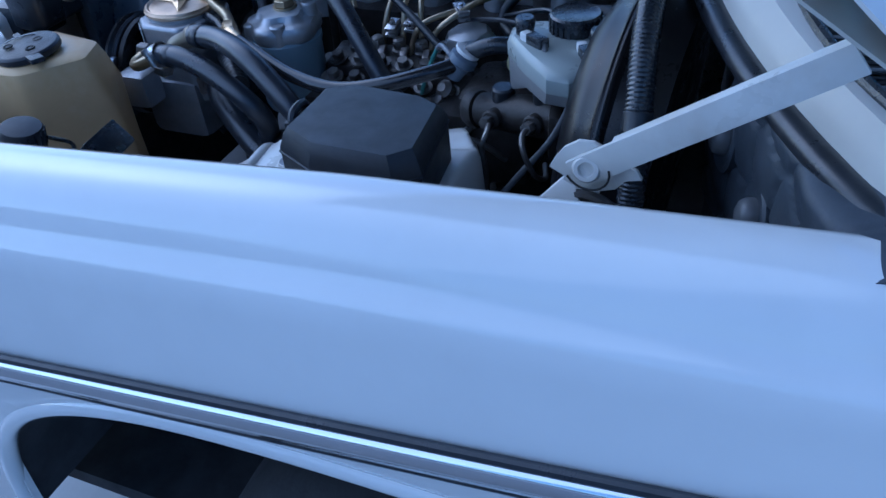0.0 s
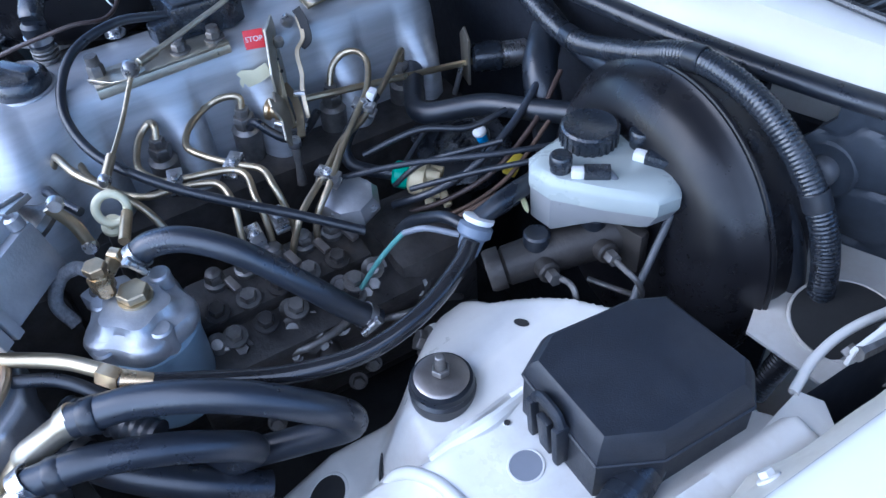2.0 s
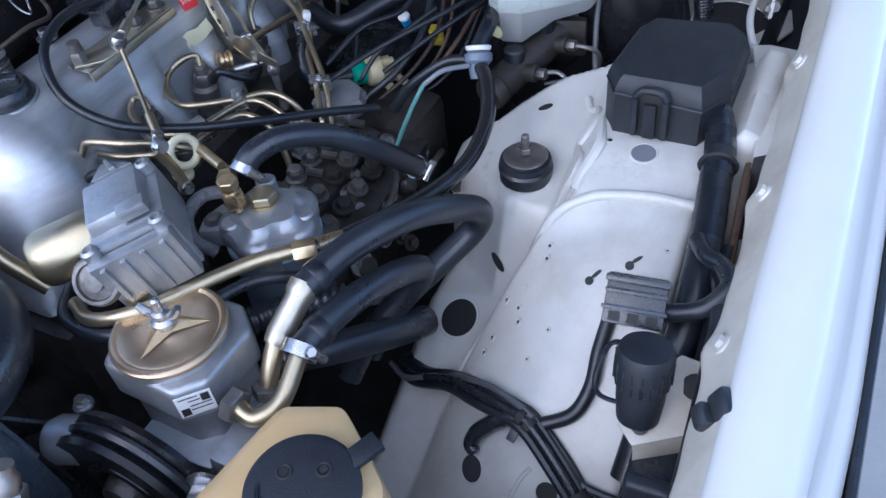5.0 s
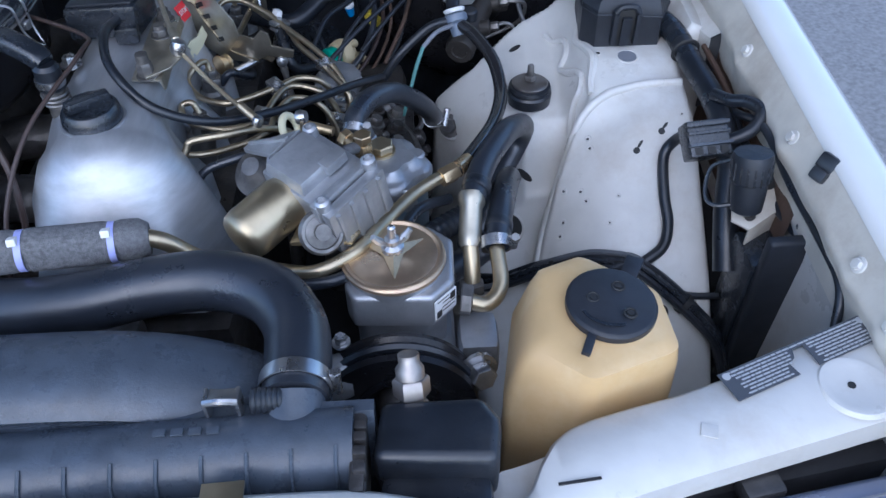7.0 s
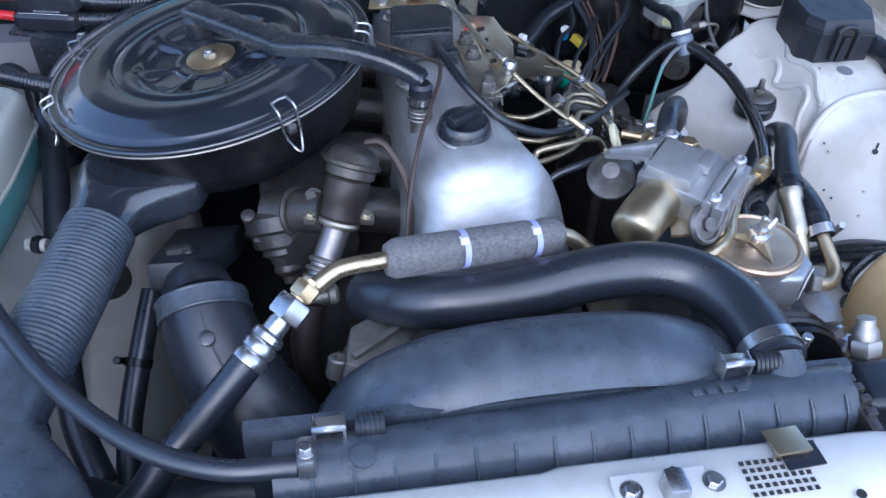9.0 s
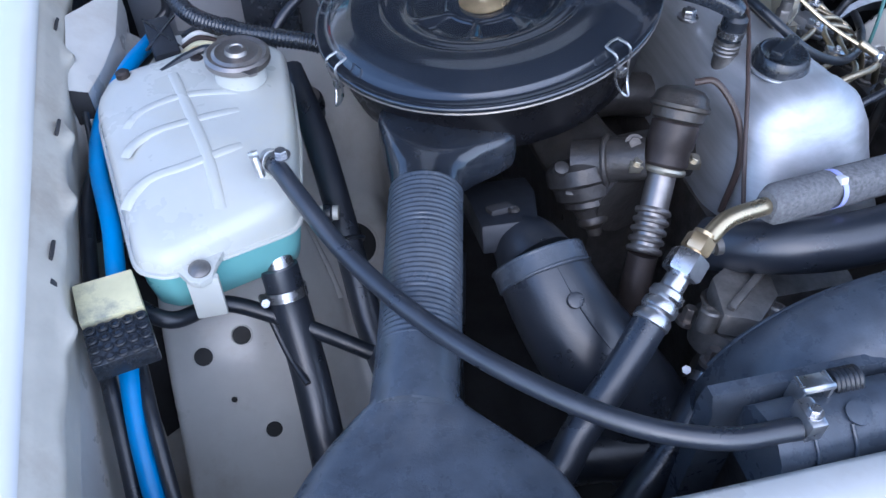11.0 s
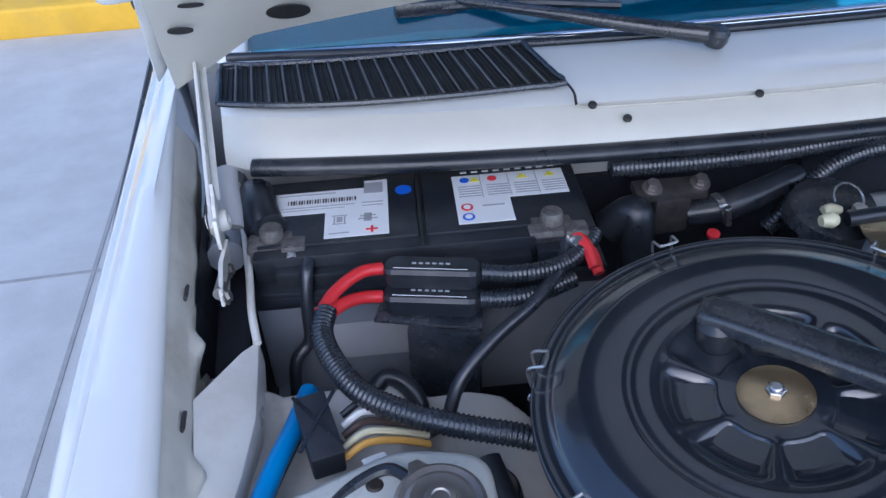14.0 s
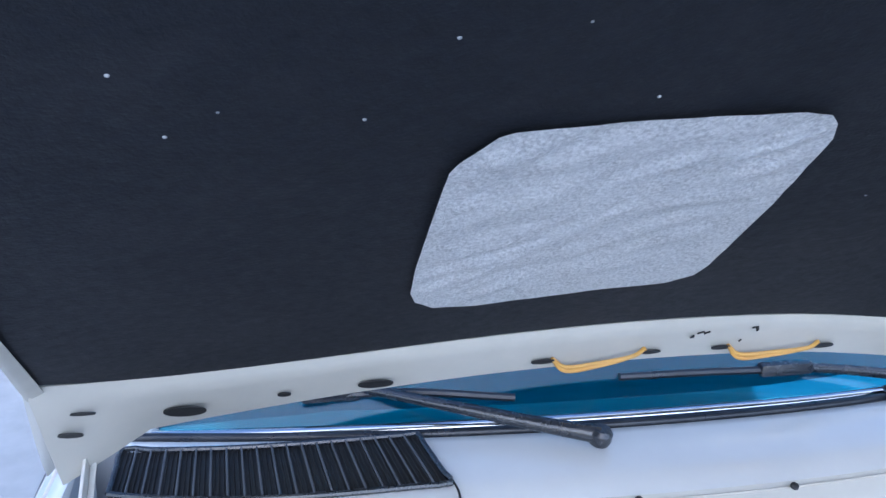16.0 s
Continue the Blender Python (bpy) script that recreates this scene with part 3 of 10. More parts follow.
def wheelhouse(s):
    ys = lin(0.06, 0.30, 24) + lin(0.31, 0.44, 24)[:-1] + lin(0.44, 0.86 if s < 0 else 0.918, 112)
    crown = crown_l if s > 0 else crown_r

    def drop(y):
        return 0.30 * (sstep(0.815, 0.86, y) if s < 0 else sstep(0.872, 0.915, y))

    def prof(y):
        zt = arch_top(y) - drop(y)
        xs = lin(0.335, 0.682, 112)
        p = [(0.335, min(0.24, house_z(0.335, y) - 0.05))] + [(x, house_z(x, y) - drop(y)) for x in xs]
        # towards the front a deep gap opens between the arch and the outer wall
        xw, zf = inner_x(s, y), crown(y) - 0.06
        near = [(0.690, zt + 0.007), (0.70, zt + 0.014), (0.710, zt + 0.03), (xw - 0.026, (zt + zf) / 2 + 0.01), (xw - 0.018, zf - 0.03), (xw - 0.013, zf)]
        deep = [(0.687, zt - 0.002), (0.690, zt - 0.010), (0.693, zt - 0.13), (xw - 0.02, zt - 0.14), (xw - 0.010, zf - 0.05), (xw - 0.013, zf)]
        k = sstep(0.57, 0.63, y) if s < 0 else sstep(0.700, 0.725, y)
        p += [(a[0] + (b[0] - a[0]) * k, a[1] + (b[1] - a[1]) * k) for a, b in zip(deep, near)]
        return [(s * x, y, z) for x, z in p]

    w = part("inner_fender", rings(B(), [prof(y) for y in ys], close=False), "bay", car, angle=75)

    def spot(x, y, lift=0.0):
        return Vector((s * x, y, house_z(x, y))) + nrm(x, y) * lift

    def nrm(x, y):
        n = house_n(x, y)
        return Vector((n.x * s, n.y, n.z))

    def hole(x, y, r, material="ink", name="hole", stretch=1.0):
        # a rolled rim round a dark opening
        n = nrm(x, y)
        part(name, lathe(B(), [(r * 1.16, -0.0006), (r * 1.10, 0.0008), (r, 0.0010), (r * 0.97, 0.0002)], spot(x, y), n, 28, cap=False), "bay", w)
        part(name, lathe(B(), [(r * 0.99, 0.0), (r * 0.98, 0.0005), (0, 0.0005)], spot(x, y), n, 28), material, w)

    def slot(x, y, ln, wd, a):
        n = nrm(x, y)
        q = Vector((math.cos(radians(a)) * s, math.sin(radians(a)), 0))
        q = (q - n * q.dot(n)).normalized()
        t = n.cross(q)
        o = spot(x, y, 0.0005)
        ring = [o + q * (ln / 2 * math.cos(th)) + t * (wd / 2 * math.sin(th)) for th in [2 * math.pi * k / 20 for k in range(20)]]
        part("slot", prism(B(), ring, n * 0.0006), "ink", w)

    def dimple(x, y, r=0.0042):
        n = nrm(x, y)
        part("rivet_hole", lathe(B(), [(r * 1.3, -0.0004), (r, 0.0009), (r * 0.6, 0.0004), (r * 0.45, 0.0003)], spot(x, y), n, 14), "bay", w)
        part("rivet_hole", lathe(B(), [(r * 0.42, 0.0), (r * 0.40, 0.0008), (0, 0.0008)], spot(x, y), n, 10), "ink", w)

    if s > 0:
        part("stained_wall", rings(B(), [[(inner_x(1, y) - 0.0145, y, crown(y) - 0.063), (inner_x(1, y) - 0.017, y, crown(y) - 0.11), (inner_x(1, y) - 0.024, y, crown(y) - 0.19)] for y in lin(0.40, 0.70, 12)], close=False), "rust", w, "rust-brown stained inner side")
        hole(0.623, 0.7024, 0.0125, "greycase")
        hole(0.547, 0.4172, 0.0135, "dark")
        hole(0.626, 0.4122, 0.0105)
        hole(0.6113, 0.3902, 0.0055)
        hole(0.586, 0.711, 0.0028)
        hole(0.458, 0.585, 0.023, name="opening")
        for x, y in ((0.560, 0.605), (0.5613, 0.593), (0.5277, 0.5655), (0.5461, 0.5516), (0.551, 0.5377), (0.524, 0.5323), (0.5191, 0.5202), (0.5114, 0.5004)):
            dimple(x, y)
        for x, y in ((0.5868, 0.5253), (0.574, 0.5016), (0.674, 0.6024), (0.416, 0.4741), (0.405, 0.44)):
            dimple(x, y, 0.0026)
        for x, y in ((0.6453, 0.5827), (0.6128, 0.5659)):
            slot(x, y, 0.0085, 0.0085, 0)
            slot(x + 0.005, y + 0.006, 0.012, 0.0036, 52)
        slot(0.4875, 0.6364, 0.026, 0.010, 100)
        slot(0.4873, 0.7938, 0.018, 0.008, 20)
        slot(0.3979, 0.7959, 0.011, 0.004, 30)
        slot(0.545, 0.452, 0.010, 0.003, 60)
        part("crease", tube(B(), [spot(x, y, -0.0012) for x, y in ((0.585, 0.382), (0.592, 0.40), (0.599, 0.415), (0.606, 0.424))], 0.0028, seg=8, n=6), "bay", w)
        part("sealer_bead", tube(B(), [spot(x, y, 0.0006) for x, y in ((0.532, 0.812), (0.541, 0.797), (0.553, 0.785), (0.556, 0.768), (0.552, 0.752), (0.545, 0.742), (0.552, 0.722), (0.560, 0.704), (0.563, 0.688), (0.560, 0.674), (0.552, 0.668), (0.549, 0.655), (0.553, 0.643))],
                                 [0.0045, 0.0040, 0.0052, 0.0042, 0.005, 0.0044, 0.0055, 0.0046, 0.0052, 0.006, 0.0048, 0.0065, 0.0075], seg=8, n=8), "bay", w)
        part("sealer_bead", tube(B(), [spot(x, y, -0.001) for x, y in ((0.575, 0.79), (0.566, 0.76), (0.572, 0.73), (0.578, 0.70), (0.570, 0.67), (0.568, 0.652))], [0.004, 0.006, 0.005, 0.007, 0.006, 0.005], seg=8, n=8), "bay", w)
        bm = B()
        bolt(bm, spot(0.393, 0.742, 0.001), (-0.45, -0.75, 0.5), 0.0115, 0.012)
        part("plug", bm, "darkalu", w)
        part("plug_seat", lathe(B(), [(0.022, -0.002), (0.020, 0.001), (0.0165, 0.0015)], spot(0.393, 0.742), (-0.45, -0.75, 0.5), 26), "bay", w)
    else:
        for x, y, r in ((0.605, 0.4355, 0.0105), (0.6497, 0.4238, 0.0105), (0.5875, 0.364, 0.0095), (0.625, 0.39, 0.0035)):
            hole(x, y, r)
        hole(0.458, 0.585, 0.030, name="opening")
        slot(0.545, 0.66, 0.030, 0.016, 80)
    # pressed bead that bounds the arch panel
    part("arch_bead", tube(B(), [spot(x, y, 0.0) for x, y in ((0.489, 0.505), (0.497, 0.532), (0.505, 0.553), (0.515, 0.578), (0.531, 0.604), (0.553, 0.628), (0.585, 0.643), (0.62, 0.651), (0.65, 0.655), (0.685, 0.655))], 0.0058, seg=10, n=8), "bay", w)
    # tower mount with its stud
    m = thing("strut_mount", (s * 0.497, 0.703, 0.766), "black rubber strut mount with a threaded stud on the tower", "strut mount", "strut mounts")
    part("rubber", lathe(B(), [(0.029, -0.006), (0.030, 0.008), (0.0275, 0.011), (0.029, 0.014), (0.0275, 0.019), (0.020, 0.021)], (s * 0.497, 0.703, 0.766), (0, 0, 1), 32), "rubber", m)
    part("washer", lathe(B(), [(0.0235, 0), (0.0245, 0.002), (0.0215, 0.004)], (s * 0.497, 0.703, 0.786), (0, 0, 1), 28), "capsteel", m)
    bm = B()
    hexnut(bm, (s * 0.497, 0.703, 0.793), (0, 0, 1), 0.0085, 0.007)
    cyl(bm, (s * 0.497, 0.703, 0.798), (s * 0.497, 0.703, 0.815), 0.005, 0.0042, bev=0.001)
    part("stud", bm, "darkalu", m)


wheelhouse(1)
wheelhouse(-1)


def bow(x):
    return 0.085 * (x / 0.72) ** 2 + (0.25 * x ** 4 if x > 0 else 0.0)


def bow_front(x):
    return 0.285 * x * x + 0.155 * x ** 4 if x > 0 else 0.164 * x * x


def build_cowl():
    xs = lin(-0.735, 0.735, 48) + [0.755, 0.775, 0.795]

    def pr(x):
        b = bow(x)
        p = [(0.995, 0.945), (0.999, 0.955), (1.006, 0.966), (1.02, 0.977), (1.04, 0.9895), (1.06, 0.9945), (1.078, 0.997), (1.16, 1.006), (1.172, 1.006), (1.19, 0.999), (1.24, 0.99), (1.30, 0.985)]
        # the lip curls back at its outer end
        k = max(0.0, (-x - 0.685) / 0.05) ** 2
        return [(x, y + b + (bow_front(x) - b) * (1 - sstep(0.95, 1.004, z)) + 0.030 * k * (1 - sstep(1.02, 1.10, y)), z - 0.012 * (x / 0.72) ** 2 - 0.008 * k * (1 - sstep(1.02, 1.10, y))) for y, z in p]

    c = part("cowl", rings(B(), [pr(x)[4:] for x in xs], close=False), "paint", car, "white painted cowl ahead of the windscreen", angle=50)
    part("cowl_lip", rings(B(), [pr(x)[:5] for x in xs], close=False), "frame", c, "cream-white front lip of the cowl", angle=50)
    part("weatherstrip", tube(B(), [(x, 0.994 + bow_front(x), 0.950 - 0.012 * (x / 0.72) ** 2) for x in lin(-0.70, 0.77, 24)], 0.0125, seg=12, n=3, squash=0.8), "rubber", c, "black rubber bonnet seal")
    part("rear_trim", tube(B(), [(x, 1.185 + bow(x), 1.006 - 0.012 * (x / 0.72) ** 2) for x in lin(-0.73, 0.73, 22)], 0.0065, seg=10, n=3), "rubber", c)
    # cover panel edge and screws
    part("panel_seam", tube(B(), [(-0.327, 1.045, 0.9925), (-0.325, 1.083, 0.9985), (-0.352, 1.174, 1.0075)], 0.0016, seg=6, n=6), "ink", c)
    part("panel_seam", tube(B(), [(-0.327, 1.045, 0.9925)] + [(x, 1.032 + bow(x), 0.9865) for x in lin(-0.31, 0.31, 10)] + [(0.327, 1.045, 0.9925)], 0.0013, seg=6, n=3), "dirty", c)
    for x, y, z in ((-0.309, 1.043, 0.9895), (-0.114, 1.030, 0.989), (0.087, 1.028, 0.989), (0.30, 1.043, 0.9895), (-0.272, 1.0265, 0.977)):
        part("screw", lathe(B(), [(0.0052, 0), (0.005, 0.0025), (0.003, 0.004), (0, 0.004)], (x, y, z + 0.001), (0, -0.5, 1), 14), "ink", c)
    # air grilles
    for s in (-1, 1):
        def g(x, v):
            x0, x1 = -0.733, -0.331 - 0.026 * v
            xx = x0 + (x1 - x0) * x
            k = max(0.0, (abs(xx) - 0.33) / 0.4) ** 3
            return (s * xx if s < 0 else -xx, 1.082 + 0.055 * k + (0.107 - 0.02 * k) * v + (0.0 if s < 0 else 0.030 + 0.035 * k), 1.0005 - 0.012 * (xx / 0.72) ** 2 + 0.010 * v)

        def gp(x, v, dz=0.0):
            p = g(x, v)
            return ((-abs(p[0]) if s < 0 else abs(p[0])), p[1], p[2] + dz)
        grid = part("air_grille", sheet(B(), lambda u, v: gp(u, v, 0.0015), lin(0, 1, 16), lin(0, 1, 3)), "ink", c, "black slatted air intake grille")
        edge = [gp(0, 0, 0.005)] + [gp(u, 0, 0.005) for u in lin(0.05, 1, 10)] + [gp(1, v, 0.005) for v in lin(0.2, 1, 4)] + [gp(u, 1, 0.005) for u in lin(0.95, 0, 10)] + [gp(0, 0.5, 0.005), gp(0, 0, 0.005)]
        part("grille_frame", tube(B(), edge, 0.004, seg=8, n=2), "plastic", grid)
        for k in range(1, 20):
            u = k / 20
            part("rib", tube(B(), [gp(u, 0.0, 0.0065), gp(u, 0.5, 0.007), gp(u, 1.0, 0.0065)], 0.0014, seg=6, n=2), "ribgrey", grid)
        for k in range(66):
            u = (k + 0.5) / 66
            part("slat", tube(B(), [gp(u, 0.02, 0.0028), gp(u, 0.98, 0.0028)], 0.0011, seg=4, n=1), "ink", grid)


build_cowl()


def build_firewall():
    f = part("firewall", sheet(B(), lambda x, z: (x, 1.088 + bow(x) * 0.7 + 0.3 * bow_front(x) - 0.012 * sstep(0.75, 0.96, z), z), lin(-0.735, 0.735, 30), lin(0.25, 0.965, 12), 0.004), "bay", car, "cream-white bulkhead behind the engine")
    # black moulded panel with two domes and raised facets
    def py(x):
        return 1.102 + 0.34 * (x - 0.539)

    def facet(x, z):
        # cells of a coarse honeycomb, parted by shallow grooves
        best = []
        for i in range(-1, 5):
            for j in range(-1, 6):
                cx, cz = 0.50 + 0.062 * i + (0.031 if j % 2 else 0.0) + 0.012 * math.sin(i * 7.1 + j * 3.3), 0.66 + 0.055 * j + 0.010 * math.sin(i * 4.7 + j * 5.9)
                best.append(math.hypot(x - cx, z - cz))
        best.sort()
        return 0.0045 * sstep(0.0, 0.008, best[1] - best[0]) + 0.004 * math.exp(-(best[0] / 0.02) ** 2)
    p = part("bulkhead_panel", sheet(B(), lambda u, z: (lambda x: (x, py(x) - facet(x, z) + 0.05 * sstep(0.93, 0.96, z), z))(u + (0.80 - u) / 0.322 * 0.058 * min(1.0, max(0.0, (z - 0.835) / 0.08))), lin(0.478, 0.80, 64), lin(0.772, 0.955, 46), 0.006), "panel", f, "black moulded soundproofing panel with round caps", angle=60)
    for x, z in ((0.539, 0.859), (0.636, 0.851), (0.725, 0.80)):
        y = py(x) - 0.004
        bm = B()
        lathe(bm, [(0.029, -0.004), (0.030, 0.003), (0.027, 0.005), (0.022, 0.003)], (x, y, z), (0.3, -1, 0.1), 28)
        part("boss", bm, "panel", p)
        bm = B()
        lathe(bm, [(0.015, 0.0), (0.015, 0.006), (0.0125, 0.011), (0.008, 0.0135), (0, 0.014)], (x, y - 0.002, z), (0.3, -1, 0.1), 24)
        part("cap", bm, "ribgrey", p)
    # black sheets added to darken the middle and foot of the bulkhead
    part("bulkhead_dark_sheet", sheet(B(), lambda x, z: (x, 1.070 + bow(x) * 0.7 + 0.3 * bow_front(x) - 0.012 * sstep(0.75, 0.96, z) + 0.003 * math.sin(x * 40) * math.sin(z * 33), z), lin(-0.02, 0.45, 14), lin(0.45, 0.925, 12), 0.010), "pad", f, "black sheet over the bulkhead")
    part("lower_dark_sheet", sheet(B(), lambda x, z: (x, 1.074 + bow(x) * 0.7 + 0.3 * bow_front(x) + 0.003 * math.sin(x * 31) * math.sin(z * 27), z), lin(-0.5, 0.52, 20), lin(0.26, 0.872, 12), 0.008), "pad", f, "black sheet low on the bulkhead")
    # white ledge below the panel with a deep round well
    lg = part("ledge", prism(B(), [(0.560, 1.100, 0.786), (0.70, 1.150, 0.796), (0.722, 1.02, 0.800), (0.69, 0.955, 0.797), (0.605, 0.950, 0.790), (0.572, 1.005, 0.787)], (0, 0, -0.004), 0.001), "bay", f)
    part("well_rim", torus(B(), (0.648, 1.022, 0.797), (0.03, -0.06, 1), 0.047, 0.0018, 36, 8), "bay", lg)
    part("well", lathe(B(), [(0.047, 0.0), (0.047, 0.001), (0.0, 0.001)], (0.648, 1.022, 0.797), (0.03, -0.06, 1), 36), "ink", lg)
    # sides and floor that close the bay
    bm = B()
    box(bm, (0, 0.55, 0.245), (1.46, 1.2, 0.03), bev=0)
    part("undertray", bm, "dark", car)


build_firewall()


def side_panel(s):
    """The sloping closing panel with its opening beside the bonnet hinge."""
    if s > 0:
        out = [(0.7395, 0.690, 0.858), (0.7395, 0.885, 0.852), (0.706, 0.912, 0.838), (0.690, 0.900, 0.842), (0.706, 0.815, 0.839), (0.718, 0.750, 0.842), (0.725, 0.690, 0.850)]
        rail = [(0.690, 0.895, 0.843), (0.679, 0.93, 0.850), (0.676, 0.973, 0.852), (0.684, 1.03, 0.852), (0.695, 1.09, 0.855)]
    else:
        out = [(-0.7395, 0.626, 0.886), (-0.747, 0.75, 0.905), (-0.711, 0.815, 0.893), (-0.697, 0.838, 0.884), (-0.699, 0.748, 0.874), (-0.709, 0.69, 0.872), (-0.721, 0.632, 0.876)]
        rail = [(-0.698, 0.832, 0.886), (-0.703, 0.87, 0.895), (-0.707, 0.93, 0.897), (-0.715, 1.01, 0.90), (-0.724, 1.09, 0.91)]
    bm = B()
    prism(bm, out, (0, 0, -0.003), 0.001)
    pnl = part("hinge_panel", bm, "bay", car, "white sloping panel beside the bonnet hinge")
    inner = [out[3], out[4], out[5], out[6]]
    skirt = [[(x, y, z - 0.002), (x - s * 0.001, y, z - 0.03), (x + s * 0.006, y, z - 0.09)] for x, y, z in inner]
    part("panel_skirt", rings(B(), skirt, close=False), "bay", pnl)
    part("side_rail", tube(B(), rail, 0.0042, seg=10), "bay", pnl)
    y0, y1 = out[1][1] + 0.02, 1.10
    part("hinge_liner", rings(B(), [[(rail[0][0] + s * (0.004 + 0.012 * f), y0 + (y1 - y0) * f, rail[0][2] - 0.006 + 0.045 * f), (rail[0][0] + s * 0.02, y0 + (y1 - y0) * f, rail[0][2] - 0.07 + 0.03 * f), (s * 0.752, y0 + (y1 - y0) * f, rail[0][2] - 0.07 + 0.03 * f), (s * 0.756, y0 + (y1 - y0) * f, rail[0][2] + 0.01 + 0.03 * f)] for f in lin(0, 1, 8)], close=False), "fuse", pnl, "dark liner of the hinge well", angle=20)
    part("flap", prism(B(), [out[0], out[6], (out[6][0], out[6][1] - 0.004, out[6][2] - 0.10), (out[0][0], out[0][1] - 0.004, out[0][2] - 0.10)], (0, 0.003, 0), 0.0), "dark", pnl)


side_panel(1)
side_panel(-1)


def build_windscreen():
    w = part("windscreen", sheet(B(), lambda x, v: (x, 1.215 + bow(x) + 0.42 * v, 1.0 + 0.45 * v - 0.02 * (x / 0.7) ** 2), lin(-0.70, 0.70, 24), lin(0, 1, 6), 0.005), "glass", car, "blue-green tinted windscreen")
    part("screen_seal", tube(B(), [(x, 1.208 + bow(x), 1.003 - 0.02 * (x / 0.7) ** 2) for x in lin(-0.71, 0.71, 20)], 0.010, seg=10, n=3), "chrome", w, "bright trim along the foot of the windscreen")
    for s in (-1, 1):
        part("pillar", tube(B(), [(s * 0.735, 1.29, 0.97), (s * 0.72, 1.50, 1.20), (s * 0.69, 1.74, 1.45)], 0.03, seg=10), "paint", car)
    part("scuttle", box(B(), (0, 1.75, 0.83), (1.60, 0.9, 0.30), bev=0.03), "cabin", car, "dark dashboard and cabin behind the windscreen")
    part("cabin_back", box(B(), (0, 2.15, 1.15), (1.40, 0.04, 0.75), bev=0.01), "cabin", car)
    part("roof", box(B(), (0, 2.05, 1.47), (1.36, 0.75, 0.05), bev=0.02), "paint", car)
    for s in (-1, 1):
        part("door", box(B(), (s * 0.865, 2.1, 0.60), (0.05, 0.55, 0.72), bev=0.015), "paint", car)
    # mirror by the door
    m = part("mirror", box(B(), (-0.930, 1.64, 1.005), (0.090, 0.07, 0.088), (0, 0, 14), bev=0.03, seg=4), "paint", car, "white door mirror with a dark rim")
    part("mirror_rim", box(B(), (-0.930, 1.66, 1.036), (0.088, 0.06, 0.018), (0, 0, 14), bev=0.008), "plastic", m)
    part("mirror_foot", box(B(), (-0.89, 1.65, 0.965), (0.05, 0.05, 0.04), bev=0.01), "plastic", m)
    # wipers
    for pts, blade, hold in (([(-0.125, 1.133, 1.022), (-0.20, 1.165, 1.027), (-0.30, 1.210, 1.036), (-0.42, 1.272, 1.043)], [(-0.50, 1.281, 1.031), (-0.36, 1.262, 1.038), (-0.212, 1.238, 1.030)], (-0.465, 1.277, 1.036)),
                             ([(0.52, 1.20, 0.99), (0.45, 1.232, 1.012), (0.34, 1.247, 1.028), (0.235, 1.247, 1.042)], [(-0.056, 1.246, 1.047), (0.10, 1.245, 1.045), (0.30, 1.25, 1.035)], (0.205, 1.246, 1.043))):
        wp = part("wiper", tube(B(), pts, [0.0125, 0.010, 0.008, 0.007], seg=12), "plastic", car, "matt black windscreen wiper")
        bm = B()
        lathe(bm, [(0.0135, -0.012), (0.0155, -0.006), (0.0155, 0.005), (0.011, 0.010)], pts[0], (0.1, -0.2, 1), 20)
        part("pivot_cap", bm, "plastic", wp)
        part("blade", tube(B(), blade, 0.0058, seg=8), "rubber", wp)
        part("blade_holder", box(B(), hold, (0.085, 0.018, 0.020), bev=0.006), "plastic", wp)


build_windscreen()


